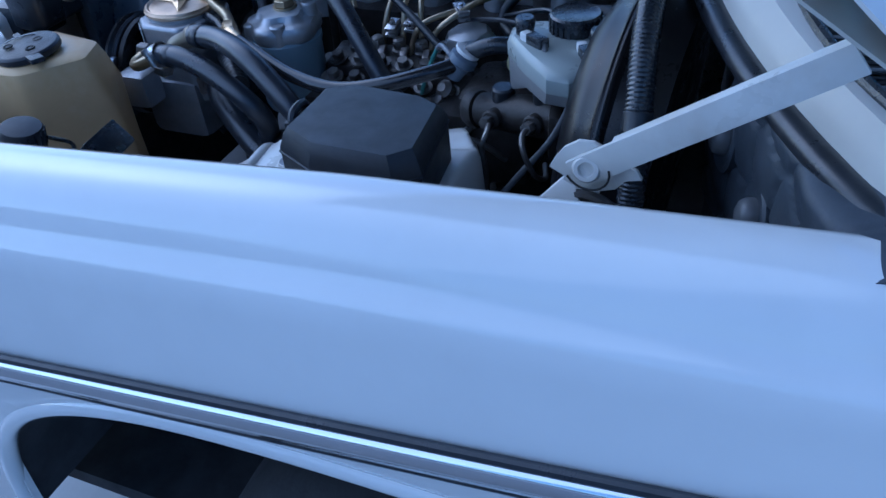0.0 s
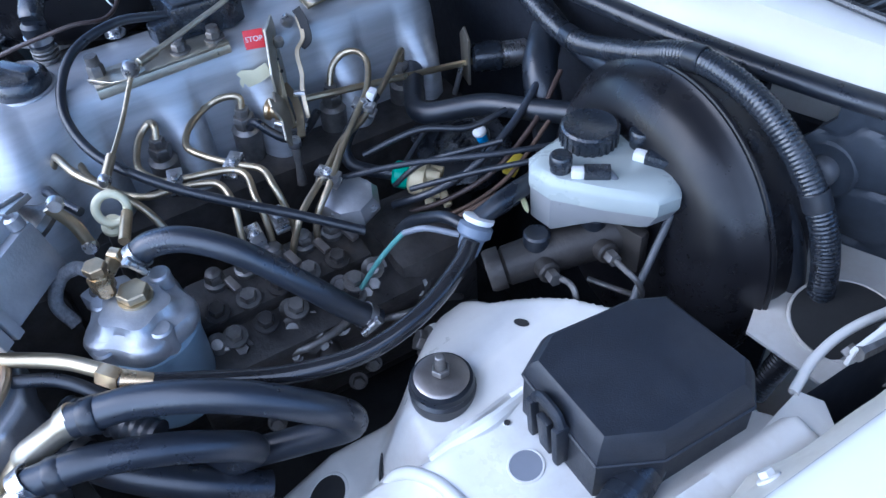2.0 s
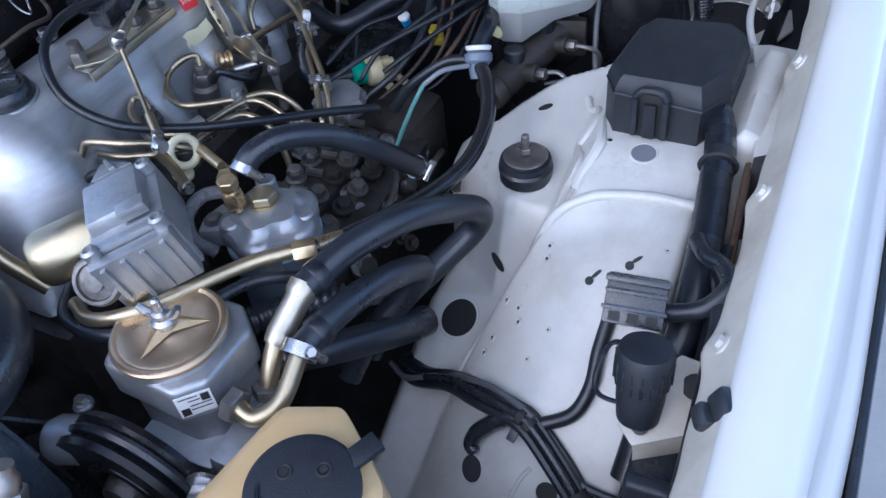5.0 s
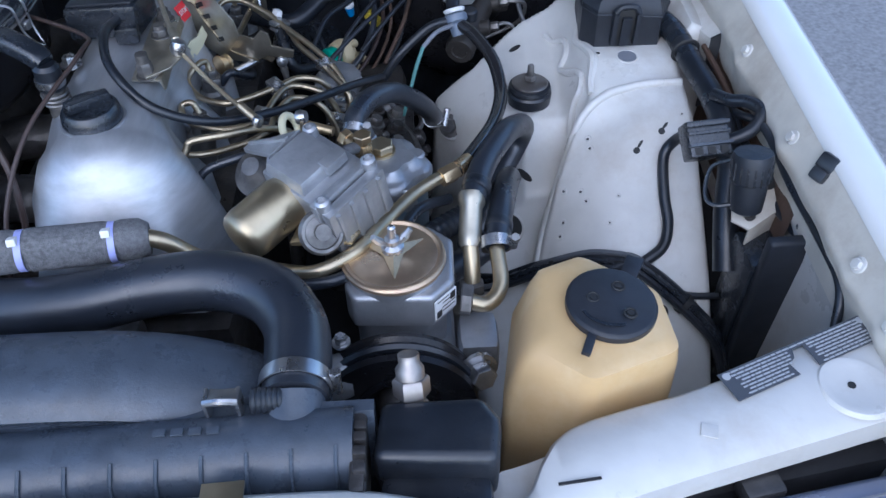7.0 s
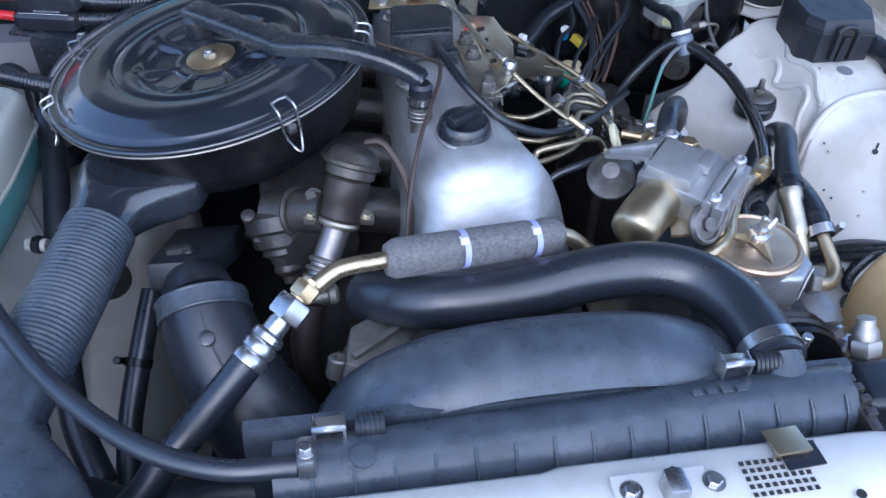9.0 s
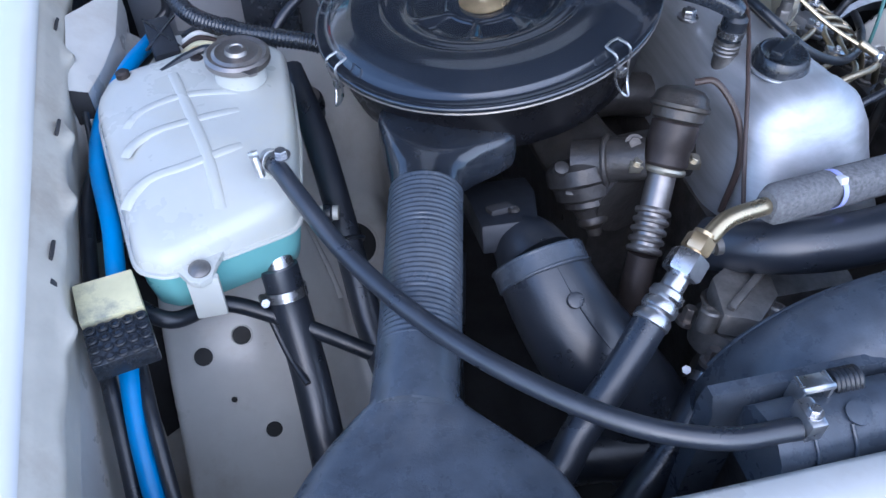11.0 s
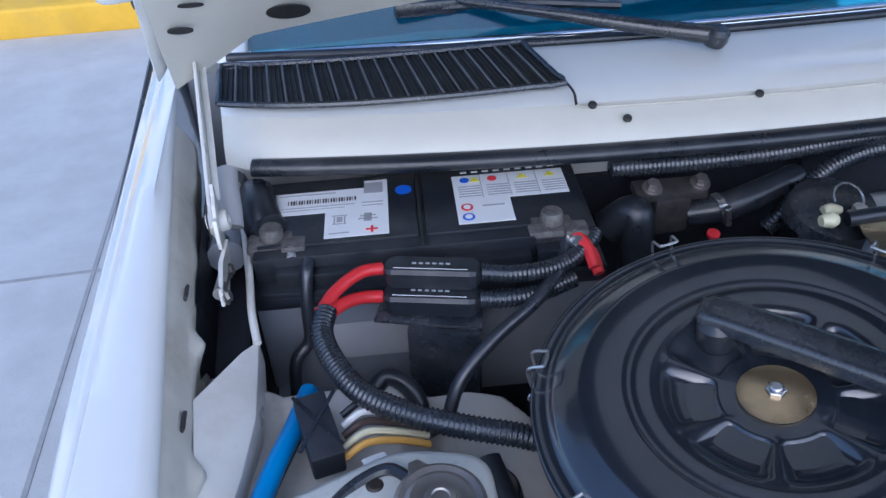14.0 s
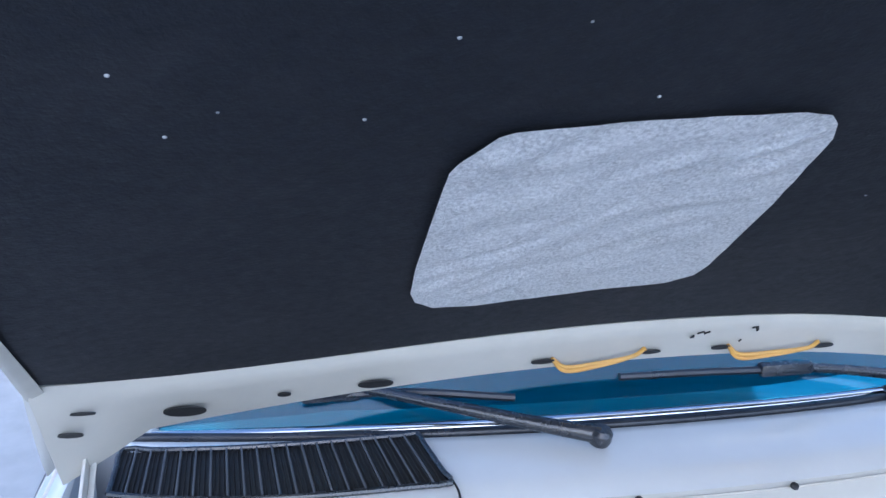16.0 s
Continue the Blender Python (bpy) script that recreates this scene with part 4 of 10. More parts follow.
def build_front():
    """Front cross-panel with the notice plate, lock plate and lamps."""
    def zz(x):
        return 0.865 - 0.052 * (sstep(0.27, 0.43, x) if x > 0 else sstep(0.30, 0.62, -x)) + (0.01 if x < 0 else 0)

    def yb(x):
        if x < 0:
            return 0.062 + 0.025 * sstep(0.28, 0.5, -x) + 0.09 * sstep(0.52, 0.74, -x)
        return table(((0.0, 0.072), (0.36, 0.072), (0.405, 0.079), (0.418, 0.092), (0.428, 0.114), (0.440, 0.133), (0.456, 0.146), (0.475, 0.154), (0.515, 0.165), (0.556, 0.1745), (0.619, 0.196), (0.70, 0.231), (0.75, 0.254), (0.80, 0.27)), x)

    def yf(x):
        if x > 0:
            return table(((0.0, 0.0), (0.22, 0.0), (0.36, 0.030), (0.485, 0.0775), (0.5454, 0.094), (0.6283, 0.1145), (0.715, 0.136), (0.80, 0.158)), x)
        return 0.025 * sstep(0.22, 0.50, -x) + 0.05 * sstep(0.5, 0.75, -x)

    def pr(x):
        z = zz(x)
        a, b = yf(x), yb(x)
        g = sstep(0.34, 0.40, abs(x))
        return [(x, b + 0.002, z - 0.06), (x, b + 0.001, z - 0.008), (x, b - 0.006, z), (x, (a + b) / 2, z + 0.003), (x, a + 0.012, z), (x, a + 0.002, z - 0.006), (x, a, z - 0.03), (x, a - 0.01 + 0.09 * g, z - 0.12 + 0.085 * g), (x, a - 0.02 + 0.11 * g, 0.35)]
    f = part("front_panel", rings(B(), [pr(x) for x in lin(-0.80, 0.30, 62) + lin(0.305, 0.80, 100)], close=False), "bay", car, "white front cross-panel with slots and small holes", angle=50)
    # notice plate: two dark blocks with silver lines
    d, n = Vector((0.927, 0.374, -0.006)).normalized(), Vector((0, 0.01, 1)).normalized()
    q = d.cross(n).normalized()
    o = Vector((0.588, 0.1850, zz(0.66) + 0.0040))

    def tag(us, h=0.0008, lift=0.0):
        return prism(B(), [o + d * u + q * v + n * lift for u, v in us], n * h)
    # a torn notch parts the foot of the plate into two blocks
    st = part("notice_plate", tag(((0, 0), (0.1626, 0), (0.1583, 0.029), (0.087, 0.0286), (0.0894, 0.014), (0.0886, 0.005), (0.0778, 0.005), (0.0729, 0.0131), (0.0642, 0.0178), (0.0648, 0.0295), (-0.0005, 0.0295))), "sticker", f, "torn dark notice sticker with silver lines")
    for k in range(8):
        v = 0.0022 + k * 0.0034
        e = 0.071 - 0.0035 * max(0, k - 3)
        for a, b in (((0.003, 0.158),) if k == 0 else ((0.012 if k > 1 else 0.010, e if k < 5 else 0.060), (0.0935 if k > 2 else 0.0925, 0.153))):
            u = a + 0.004 * (k in (3, 6))
            while u < b - 0.002:
                w = min(0.003 + 0.006 * random.random(), b - u)
                part("text_bar", tag(((u, v), (u + w, v), (u + w, v + 0.0015), (u, v + 0.0015)), 0.0004, 0.0009), "print", st)
                u += w + 0.0011
    for u, v in ((0.006, 0.005), (0.156, 0.005)):
        part("symbol", lathe(B(), [(0.0036, 0), (0.0036, 0.0005), (0.0026, 0.0006)], o + d * u + q * v + n * 0.0009, n, 16), "print", st)
    # round boss and slots
    part("boss", lathe(B(), [(0.033, -0.001), (0.030, 0.0022), (0.026, 0.0026), (0.022, 0.0014), (0, 0.0014)], (0.702, 0.168, zz(0.7) + 0.002), (0, 0.01, 1), 36), "bay", f)
    part("boss_hole", lathe(B(), [(0.0035, 0), (0.0035, 0.0008), (0, 0.0008)], (0.698, 0.1686, zz(0.7) + 0.0036), (0, 0, 1), 12), "ink", f)
    part("pressed_mark", prism(B(), [(0.558, 0.128, zz(0.56) + 0.0028), (0.571, 0.124, zz(0.56) + 0.0028), (0.575, 0.136, zz(0.56) + 0.0028), (0.562, 0.140, zz(0.56) + 0.0028)], (0, 0, 0.0012), 0.0005), "bay", f)
    for x, y, a in ((0.455, 0.0935, 6), (0.29, 0.043, 8), (-0.33, 0.04, 0)):
        part("slot", box(B(), (x, y, zz(x) + 0.0030), (0.034 if x > 0.4 else 0.016, 0.0022 if x > 0.4 else 0.005, 0.0014), (0, 0, a), bev=0), "ink", f)
    for x, y in ((0.235, 0.012), (0.10, 0.05), (0.06, 0.045), (0.04, 0.02)):
        part("hole", lathe(B(), [(0.004, 0), (0.004, 0.001), (0, 0.001)], (x, y, zz(x) + 0.0035), (0, 0, 1), 14), "ink", f)
    for x in (0.405, 0.47, 0.30):
        part("slot", box(B(), (x, yf(x) - 0.0005, zz(x) - 0.018), (0.014, 0.003, 0.009), (0, 0, 18), bev=0), "ink", f)
    # perforated patch
    for i in range(9):
        for j in range(5):
            part("vent_hole", box(B(), (0.155 + i * 0.0062, 0.022 + j * 0.0068, zz(0.17) + 0.0038), (0.0034, 0.0036, 0.0008), bev=0), "ink", f)
    # bonnet lock plate
    bm = B()
    box(bm, (0.085, 0.032, zz(0.08) + 0.006), (0.075, 0.035, 0.006), bev=0.002)
    lk = part("lock_plate", bm, "bay", f)
    bm = B()
    box(bm, (0.09, 0.028, zz(0.08) + 0.018), (0.016, 0.022, 0.022), bev=0.003)
    for x in (0.06, 0.125):
        bolt(bm, (x, 0.034, zz(0.08) + 0.009), (0, 0, 1), 0.006, 0.005)
    part("catch", bm, "steel", lk)
    part("label", box(B(), (0.005, 0.020, zz(0) + 0.0042), (0.05, 0.012, 0.0008), (0, 0, 3), bev=0), "paper", f)
    part("label_mark", box(B(), (-0.012, 0.020, zz(0) + 0.0048), (0.014, 0.008, 0.0006), (0, 0, 3), bev=0), "labelred", f)
    part("label_mark", box(B(), (0.012, 0.020, zz(0) + 0.0048), (0.010, 0.009, 0.0006), (0, 0, 3), bev=0), "labelyellow", f)
    # lamps
    for s in (1, -1):
        l = part("headlight", box(B(), (s * 0.585, 0.028, 0.69), (0.37, 0.12, 0.185), (0, 0, s * 9), bev=0.018, seg=3), "lampgrey", car, "blue-grey headlight housing with ribbed top")
        for k in range(3):
            part("lens_rib", box(B(), (s * 0.585, 0.068 - k * 0.026, 0.783), (0.33, 0.0022, 0.003), (0, 0, s * 9), bev=0.0006), "greycase", l)
        part("lens", box(B(), (s * 0.59, -0.030, 0.69), (0.34, 0.03, 0.165), (0, 0, s * 9), bev=0.01), "lens", l, "clear ribbed lens")
        part("amber_lens", box(B(), (s * 0.70, -0.020, 0.775), (0.12, 0.03, 0.016), (0, 0, s * 9), bev=0.004), "amberlens", l)
        for dx in (-0.05, 0.06):
            part("lamp_bracket", box(B(), (s * (0.55 + dx), 0.104, 0.770), (0.035, 0.022, 0.02), (0, 0, s * 9), bev=0.004), "iron", l)
        part("lamp_backing", box(B(), (s * 0.60, 0.125, 0.62), (0.36, 0.02, 0.26), (0, 0, s * 9), bev=0.004), "dark", l)


build_front()


# ---- bonnet ----
def ins_y(x):
    return 1.150 - 0.40 * x ** 4


def base_y(x):
    return 1.12 - 0.28 * x * x


def hood_z(x, y):
    return 1.292 - 0.14 * x * x - 0.758 * (y - 0.989) - 0.033 * sstep(0.1, 0.74, x)


def rear_y(x):
    return base_y(x) + 0.065 + 0.12 * (x / 0.73) ** 2 - 0.058 * sstep(0.66, 0.745, -x) + 0.03 * sstep(0.6, 0.74, x)


def rear_z(x):
    return hood_z(x, base_y(x)) - 0.035 - 0.055 - 0.085 * (x / 0.73) ** 2 - 0.024 * sstep(0.66, 0.745, -x) + 0.016 * sstep(0.55, 0.74, x)


def half_w(y):
    """Half the width of the bonnet's padding, which narrows to the front."""
    return 0.726 + 0.155 * (y - 0.82)


def build_hood():
    h = thing("bonnet", (0, 1.15, 1.1), "raised white bonnet with a black padded underside", "bonnet")
    FY = 0.20

    def skin(u, v):
        x = u * 0.74
        y = rear_y(x) + 0.012 + (FY - 0.03 - rear_y(x)) * v
        k = abs(u)
        z = (rear_z(x) + 0.03) * (1 - v) + v * (hood_z(x, FY) + 0.05) + 0.035 * math.sin(math.pi * v) - 0.020 * sstep(0.97, 1.0, k)
        # the outer panel stays outside the padding
        z = max(z, hood_z(x, y) + 0.020 - 1.2 * max(0.0, y - ins_y(x) + 0.015))
        return (u * (half_w(y) + 0.009 + 0.008 * sstep(0.9, 1.08, y)), y, z)

    def pad(u, v):
        x = u * 0.757
        y = ins_y(x) + (FY + 0.06 - ins_y(x)) * v
        x = u * half_w(y)
        return (x, y, hood_z(x, y) + 0.0095 + 0.0018 * math.sin(x * 31 + v * 17) * (1 if 0.04 < v < 0.96 else 0))

    us = [-1.0, -0.99, -0.98, -0.97] + lin(-0.94, 0.94, 28) + [0.97, 0.98, 0.99, 1.0]
    part("skin", sheet(B(), skin, us, lin(0, 0.3, 14) + lin(0.35, 1, 14), 0.003), "paint", h, "white painted outer panel", angle=50)
    part("insulation", sheet(B(), pad, lin(-1, 1, 40), lin(0, 1, 40), 0.008), "pad", h, "black felt insulation pad")

    # rear frame strip
    def st(x, v):
        y0, z0 = ins_y(x) - 0.006, hood_z(x, ins_y(x)) + 0.002
        y1, z1 = rear_y(x), rear_z(x)
        k = [(0, 0.0, 0.0), (0.12, 0.05, -0.010), (0.5, 0.5, -0.008), (0.9, 0.95, -0.004), (1.0, 1.0, 0.022)]
        for a, b in zip(k, k[1:]):
            if v <= b[0] + 1e-9:
                t = (v - a[0]) / (b[0] - a[0])
                f = a[1] + (b[1] - a[1]) * t
                return (x * (1.012 + 0.024 * (x / 0.74) ** 8), y0 + (y1 - y0) * f, z0 + (z1 - z0) * f + a[2] + (b[2] - a[2]) * t)
    fr = part("rear_frame", sheet(B(), st, lin(-0.74, 0.74, 40), [0, 0.06, 0.12, 0.3, 0.5, 0.7, 0.9, 0.95, 1.0], 0.002), "frame", h, "cream-white pressed frame along the rear edge")

    def onst(x, f, lift=-0.0035):
        p = V(st(x / 1.012, f))
        return p + Vector((0, -0.7, -0.7)) * 0.004

    nrm = (0, -0.72, -0.70)
    for x, f, a, b in ((-0.632, 0.55, 0.024, 0.016), (-0.413, 0.62, 0.022, 0.012), (-0.523, 0.52, 0.008, 0.006), (-0.729, 0.42, 0.013, 0.007), (-0.715, 0.25, 0.013, 0.004), (-0.197, 0.6, 0.016, 0.007), (-0.05, 0.6, 0.014, 0.006), (0.05, 0.6, 0.014, 0.006), (0.20, 0.6, 0.016, 0.007), (0.41, 0.6, 0.022, 0.012), (0.63, 0.55, 0.024, 0.016)):
        bm = B()
        lathe(bm, [(1, 0), (1, 0.0015), (0, 0.0015)], (0, 0, 0), (0, 0, 1), 28)
        m = Matrix.Translation(onst(x, f)) @ Vector(nrm).to_track_quat("Z", "Y").to_matrix().to_4x4() @ Matrix.Diagonal((a, b, 1, 1))
        bmesh.ops.transform(bm, matrix=m, verts=bm.verts)
        part("opening", bm, "ink", fr)
    for x0, x1 in ((-0.185, -0.06), (0.06, 0.19)):
        for o in (0.0, 0.004):
            part("wire", tube(B(), [onst(x0, 0.6) + Vector((0, 0, 0.002)), onst(x0 + 0.02, 0.72 + o * 8) + Vector((0, -0.005, -0.004 - o)), onst((x0 + x1) / 2, 0.66) + Vector((0, -0.006, -0.005 - o)), onst(x1 - 0.02, 0.55) + Vector((0, -0.008, -0.004)), onst(x1, 0.5)], 0.0028, seg=8), "wire", fr, "orange washer wire")
    # scraped paint marks
    for k in range(8):
        x = -0.02 + 0.11 * random.random()
        part("scrape", box(B(), tuple(onst(x, 0.12 + 0.35 * random.random())), (0.004 + 0.012 * random.random(), 0.002, 0.002), (45, 0, 60 * random.random()), bev=0), "ink", fr)
    # side rails
    for s in (-1, 1):
        def sr(v, u):
            y = 1.075 + (FY - 1.075) * v
            w = half_w(y)
            g = 0.006 + 0.010 * sstep(0.85, 1.06, y)
            k = ((w - 0.006, -0.004), (w + 0.3 * g, -0.011), (w + 0.8 * g, -0.011), (w + g, -0.004), (w + g + 0.002, 0.032))[u]
            return (s * k[0], y, hood_z(s * 0.75, y) + k[1])
        part("side_rail", sheet(B(), lambda v, u: sr(v, u), lin(0, 1, 20), [0, 1, 2, 3, 4], 0.002), "frame", h, "cream-white folded side edge")
        part("front_frame", box(B(), (s * 0.36, FY + 0.03, hood_z(0.36, FY + 0.03) - 0.004), (0.74, 0.10, 0.02), (-37, 0, -s * 6), bev=0.006), "bay", h)
        # hinge arm from the fender to the bonnet
        kx, ky, kz = (0.694, 1.012, 0.912) if s > 0 else (-0.732, 0.945, 0.955)
        bx, by, bz = (0.700, 0.955, 0.868) if s > 0 else (-0.728, 0.880, 0.925)
        tx, ty, tz = (0.725, 1.165, 1.03) if s > 0 else (-0.742, 1.122, 1.064)
        a, b = V((kx, ky, kz)), V((tx, ty, tz))
        d = (b - a).normalized()
        w = d.cross(Vector((s, 0, 0))).normalized()
        sx = Vector((s, 0, 0))
        arm = part("hinge_arm", prism(B(), [a - d * 0.012 + w * 0.012, a - d * 0.012 - w * 0.012, a + d * 0.03 - w * 0.012, b - w * 0.0105, b + w * 0.0105, a + d * 0.03 + w * 0.0115], sx * 0.004, 0.0012), "bay", h, "white pressed steel hinge arm")
        part("arm_fold", prism(B(), [a + d * 0.03 - w * 0.0115, b - w * 0.0102, b - w * 0.0072, a + d * 0.03 - w * 0.0085], sx * -0.007, 0.0008), "bay", arm)
        # notched plate round the pivot
        edge = ((-30, -12), (-33, -4), (-24, 0), (-27, 6), (-30, 12), (-20, 17), (-8, 21), (6, 21), (16, 15), (22, 4), (24, -8), (31, -18), (30, -26), (18, -22), (6, -25), (-6, -22), (-12, -27), (-22, -20))
        part("pivot_plate", prism(B(), [a + d * (0.001 * q) + w * (-s * 0.001 * r) - sx * 0.006 for q, r in (edge if s > 0 else [(q, -r) for q, r in edge])], sx * 0.004, 0.0008), "bay", arm)
        part("plate_seam", tube(B(), [a + d * (0.017 * math.cos(k)) + w * (0.017 * math.sin(k)) + sx * 0.0045 for k in lin(0.4, 3.3, 10)], 0.0009, seg=6, n=1), "ink", arm)
        part("pivot_spring", tube(B(), [a - d * 0.020 - sx * 0.004 + Vector((0, 0, -0.018)), a + Vector((0, 0.004, -0.026)) - sx * 0.002, a + Vector((0, 0.022, -0.034)), a + Vector((0, 0.036, -0.046))], 0.0042, seg=8), "iron", arm, "dark greasy latch spring")
        part("pivot", lathe(B(), [(0.011, -0.010), (0.011, 0.008), (0.009, 0.011), (0.006, 0.011), (0.0055, 0.008), (0, 0.008)], a - sx * 0.004, (-s if s < 0 else 1, 0, 0.2), 24), "bay", arm)
        c = V((bx, by, bz))
        foot = [a - d * 0.02 - sx * 0.008, c + Vector((0, 0.055, 0.006)), c + Vector((0, 0.06, -0.014)), c + Vector((0, 0.02, -0.024)), c + Vector((0, -0.02, -0.012)), c + Vector((0, -0.018, 0.004)), c + Vector((0, 0.02, 0.012))]
        part("bracket", prism(B(), foot, -sx * 0.004, 0.0012), "bay", arm)
        for o in (-0.012, 0.03):
            part("foot_bolt", bolt(B(), c + Vector((-s * 0.004, o, -0.006)), (-s, 0, 0.3), 0.006, 0.006), "darkalu", arm)
        part("hinge_foot", tube(B(), [c + Vector((0, -0.015, 0.0)), c + Vector((0, 0.01, -0.006)), c + Vector((0, 0.03, -0.012))], 0.0065, seg=8), "darkalu", arm)
    # reflective patch
    out = [(-0.389, 0.981), (-0.397, 0.955), (-0.400, 0.899), (-0.399, 0.80), (-0.398, 0.757), (-0.393, 0.747), (-0.373, 0.725), (-0.364, 0.722), (-0.277, 0.724), (-0.165, 0.728), (-0.143, 0.733), (-0.132, 0.742), (-0.121, 0.760), (-0.104, 0.849), (-0.090, 0.969), (-0.093, 0.992), (-0.115, 1.008), (-0.322, 1.014), (-0.369, 1.001)]
    c = (sum(p[0] for p in out) / len(out), sum(p[1] for p in out) / len(out))
    bm = B()
    rows = []
    for k in range(25):
        t = k / 24
        rows.append([(c[0] + (x - c[0]) * t, c[1] + (y - c[1]) * t) for x, y in out])
    fine = []
    for j, r in enumerate(rows):
        q = []
        e_ = 1.0 - 0.85 * (j / 24) ** 10
        for i in range(len(r)):
            a, b = r[i], r[(i + 1) % len(r)]
            for k in range(10):
                q.append((a[0] + (b[0] - a[0]) * k / 10, a[1] + (b[1] - a[1]) * k / 10))
        fine.append([(x, y, hood_z(x, y) - 0.0075 + e_ * 0.0056 * noise.noise((x * 14 - y * 10, y * 52 + x * 26, 0)) + e_ * 0.0016 * noise.noise((x * 50 - y * 34, y * 150 + x * 70, 3))) for x, y in q])
    rings(bm, fine[1:], True, True, False)
    part("reflective_patch", bm, "foil", h, "silver foil patch with slanting corners")
    for x, y in ((-0.578, 0.640), (-0.534, 0.676), (-0.457, 0.70), (-0.563, 0.689), (-0.414, 0.647), (-0.347, 0.645), (-0.278, 0.71), (-0.015, 0.853)):
        part("speck", lathe(B(), [(0.0014, 0), (0.0010, 0.0006), (0, 0.0008)], (x, y, hood_z(x, y) - 0.0016), (0, -0.6, -0.8), 9), "print", h)


build_hood()


# ---- engine ----
def build_engine():
    e = thing("engine", (0.02, 0.65, 0.3), "five-cylinder diesel engine with a polished alloy cam cover", "engine")
    part("block", box(B(), (0.025, 0.67, 0.53), (0.20, 0.60, 0.46), bev=0.02), "iron", e, "oily dark iron engine block")
    part("timing_case", box(B(), (0.03, 0.39, 0.50), (0.22, 0.10, 0.46), bev=0.02), "iron", e)
    part("side_casting", box(B(), (-0.12, 0.70, 0.60), (0.14, 0.46, 0.22), bev=0.03), "iron", e)

    def sec(y, z, w=1.0, wl=1.0, zb=0.745):
        k = z - 0.905
        cx = 0.022
        # the flank: a straight wall with a boss bulging out between each two injectors
        b = max(0.0, math.cos(2 * math.pi * (y - 0.624) / 0.102)) ** 0.55 * sstep(0.47, 0.53, y)
        m = sstep(0.455, 0.545, y)
        h = z - zb
        wide = [(0.022 * wl, z - 0.001), (0.044 * wl, z - 0.055 * h), (0.064 * wl, z - 0.15 * h), (0.081 * wl, z - 0.31 * h), (0.095 * wl, z - 0.53 * h), (0.106 * wl, z - 0.78 * h), (0.114 * wl, zb)]
        slim = [(0.012 * wl, z), (0.026 * wl, z - 0.003), (0.035 * wl, z - 0.012), (0.037 * wl + 0.002 * b, 0.868 + k), (0.040 * wl + 0.012 * b, 0.838 + k * 0.5), (0.043 * wl + 0.036 * b, 0.80 + k * 0.3), (0.046 * wl + 0.036 * b, zb)]
        box_ = [(-0.093 * w, zb), (-0.090 * w, 0.79 + k * 0.3), (-0.083 * w, 0.855 + k * 0.7), (-0.074 * w, z - 0.016), (-0.060 * w, z - 0.004), (-0.035 * w, z)]
        arch = [(-0.093 * w, zb), (-0.091 * w, z - 0.62 * h), (-0.083 * w, z - 0.36 * h), (-0.068 * w, z - 0.17 * h), (-0.046 * w, z - 0.06 * h), (-0.020 * w, z - 0.008 * h)]
        p = [(u[0] + (v[0] - u[0]) * m, u[1] + (v[1] - u[1]) * m) for u, v in zip(arch, box_)]
        p += [(u[0] + (v[0] - u[0]) * m, u[1] + (v[1] - u[1]) * m) for u, v in zip(wide, slim)]
        return [(cx + x, y, max(zz, zb - 0.0001 * i)) for i, (x, zz) in enumerate(p)]

    # a barrel-shaped front with a slanting face inside its shoulder
    rows = [sec(0.352, 0.768, 0.80, 0.80), sec(0.356, 0.786, 0.83, 0.84), sec(0.372, 0.818, 0.85, 0.86), sec(0.392, 0.850, 0.87, 0.88), sec(0.408, 0.874, 0.885, 0.90), sec(0.416, 0.884, 0.90, 0.92), sec(0.424, 0.892, 0.93, 0.96), sec(0.433, 0.898, 0.955, 1.0), sec(0.444, 0.902, 0.97, 1.03), sec(0.455, 0.903, 0.975, 1.04), sec(0.464, 0.902, 0.97, 1.02)]
    rows += [sec(y, 0.9, 0.97, 1.0) for y in lin(0.472, 0.93, 90)]
    rows += [sec(0.945, 0.893, 0.96, 0.98), sec(0.956, 0.875, 0.94, 0.96), sec(0.960, 0.84, 0.92, 0.94)]
    vc = part("cam_cover", rings(B(), rows), "cover", e, "streaky polished alloy cam cover", angle=60)
    # oil filler cap
    bm = B()
    lathe(bm, [(0.030, 0), (0.031, 0.004), (0.029, 0.014), (0.026, 0.018), (0.024, 0.0185), (0.022, 0.017)], (0.009, 0.488, 0.899), (0, -0.05, 1), 36)
    cap = part("filler_cap", bm, "plastic", vc, "black plastic oil filler cap")
    part("grip", box(B(), (0.009, 0.488, 0.921), (0.046, 0.014, 0.012), (0, 0, 35), bev=0.004), "plastic", cap)
    part("cap_ring", torus(B(), (0.009, 0.488, 0.8995), (0, -0.05, 1), 0.0315, 0.0022, 32, 8), "alu", vc)
    # stop label
    d = Vector((0.22, 0.97, -0.04)).normalized()
    q = Vector((-0.40, 0.12, 0.90))
    q = (q - d * q.dot(d)).normalized()
    n = d.cross(q)
    o = Vector((0.0545, 0.729, 0.8945))
    bm = B()
    prism(bm, [o - d * 0.0112 - q * 0.0105, o + d * 0.0112 - q * 0.0105, o + d * 0.0112 + q * 0.0105, o - d * 0.0112 + q * 0.0105], n * 0.0015, 0.0004)
    lb = part("stop_label", bm, "labelred", vc, "red square label with the word stop")
    cu = bpy.data.curves.new("word", "FONT")
    cu.body, cu.size, cu.align_x, cu.align_y, cu.extrude = "STOP", 0.0082, "CENTER", "CENTER", 0.0003
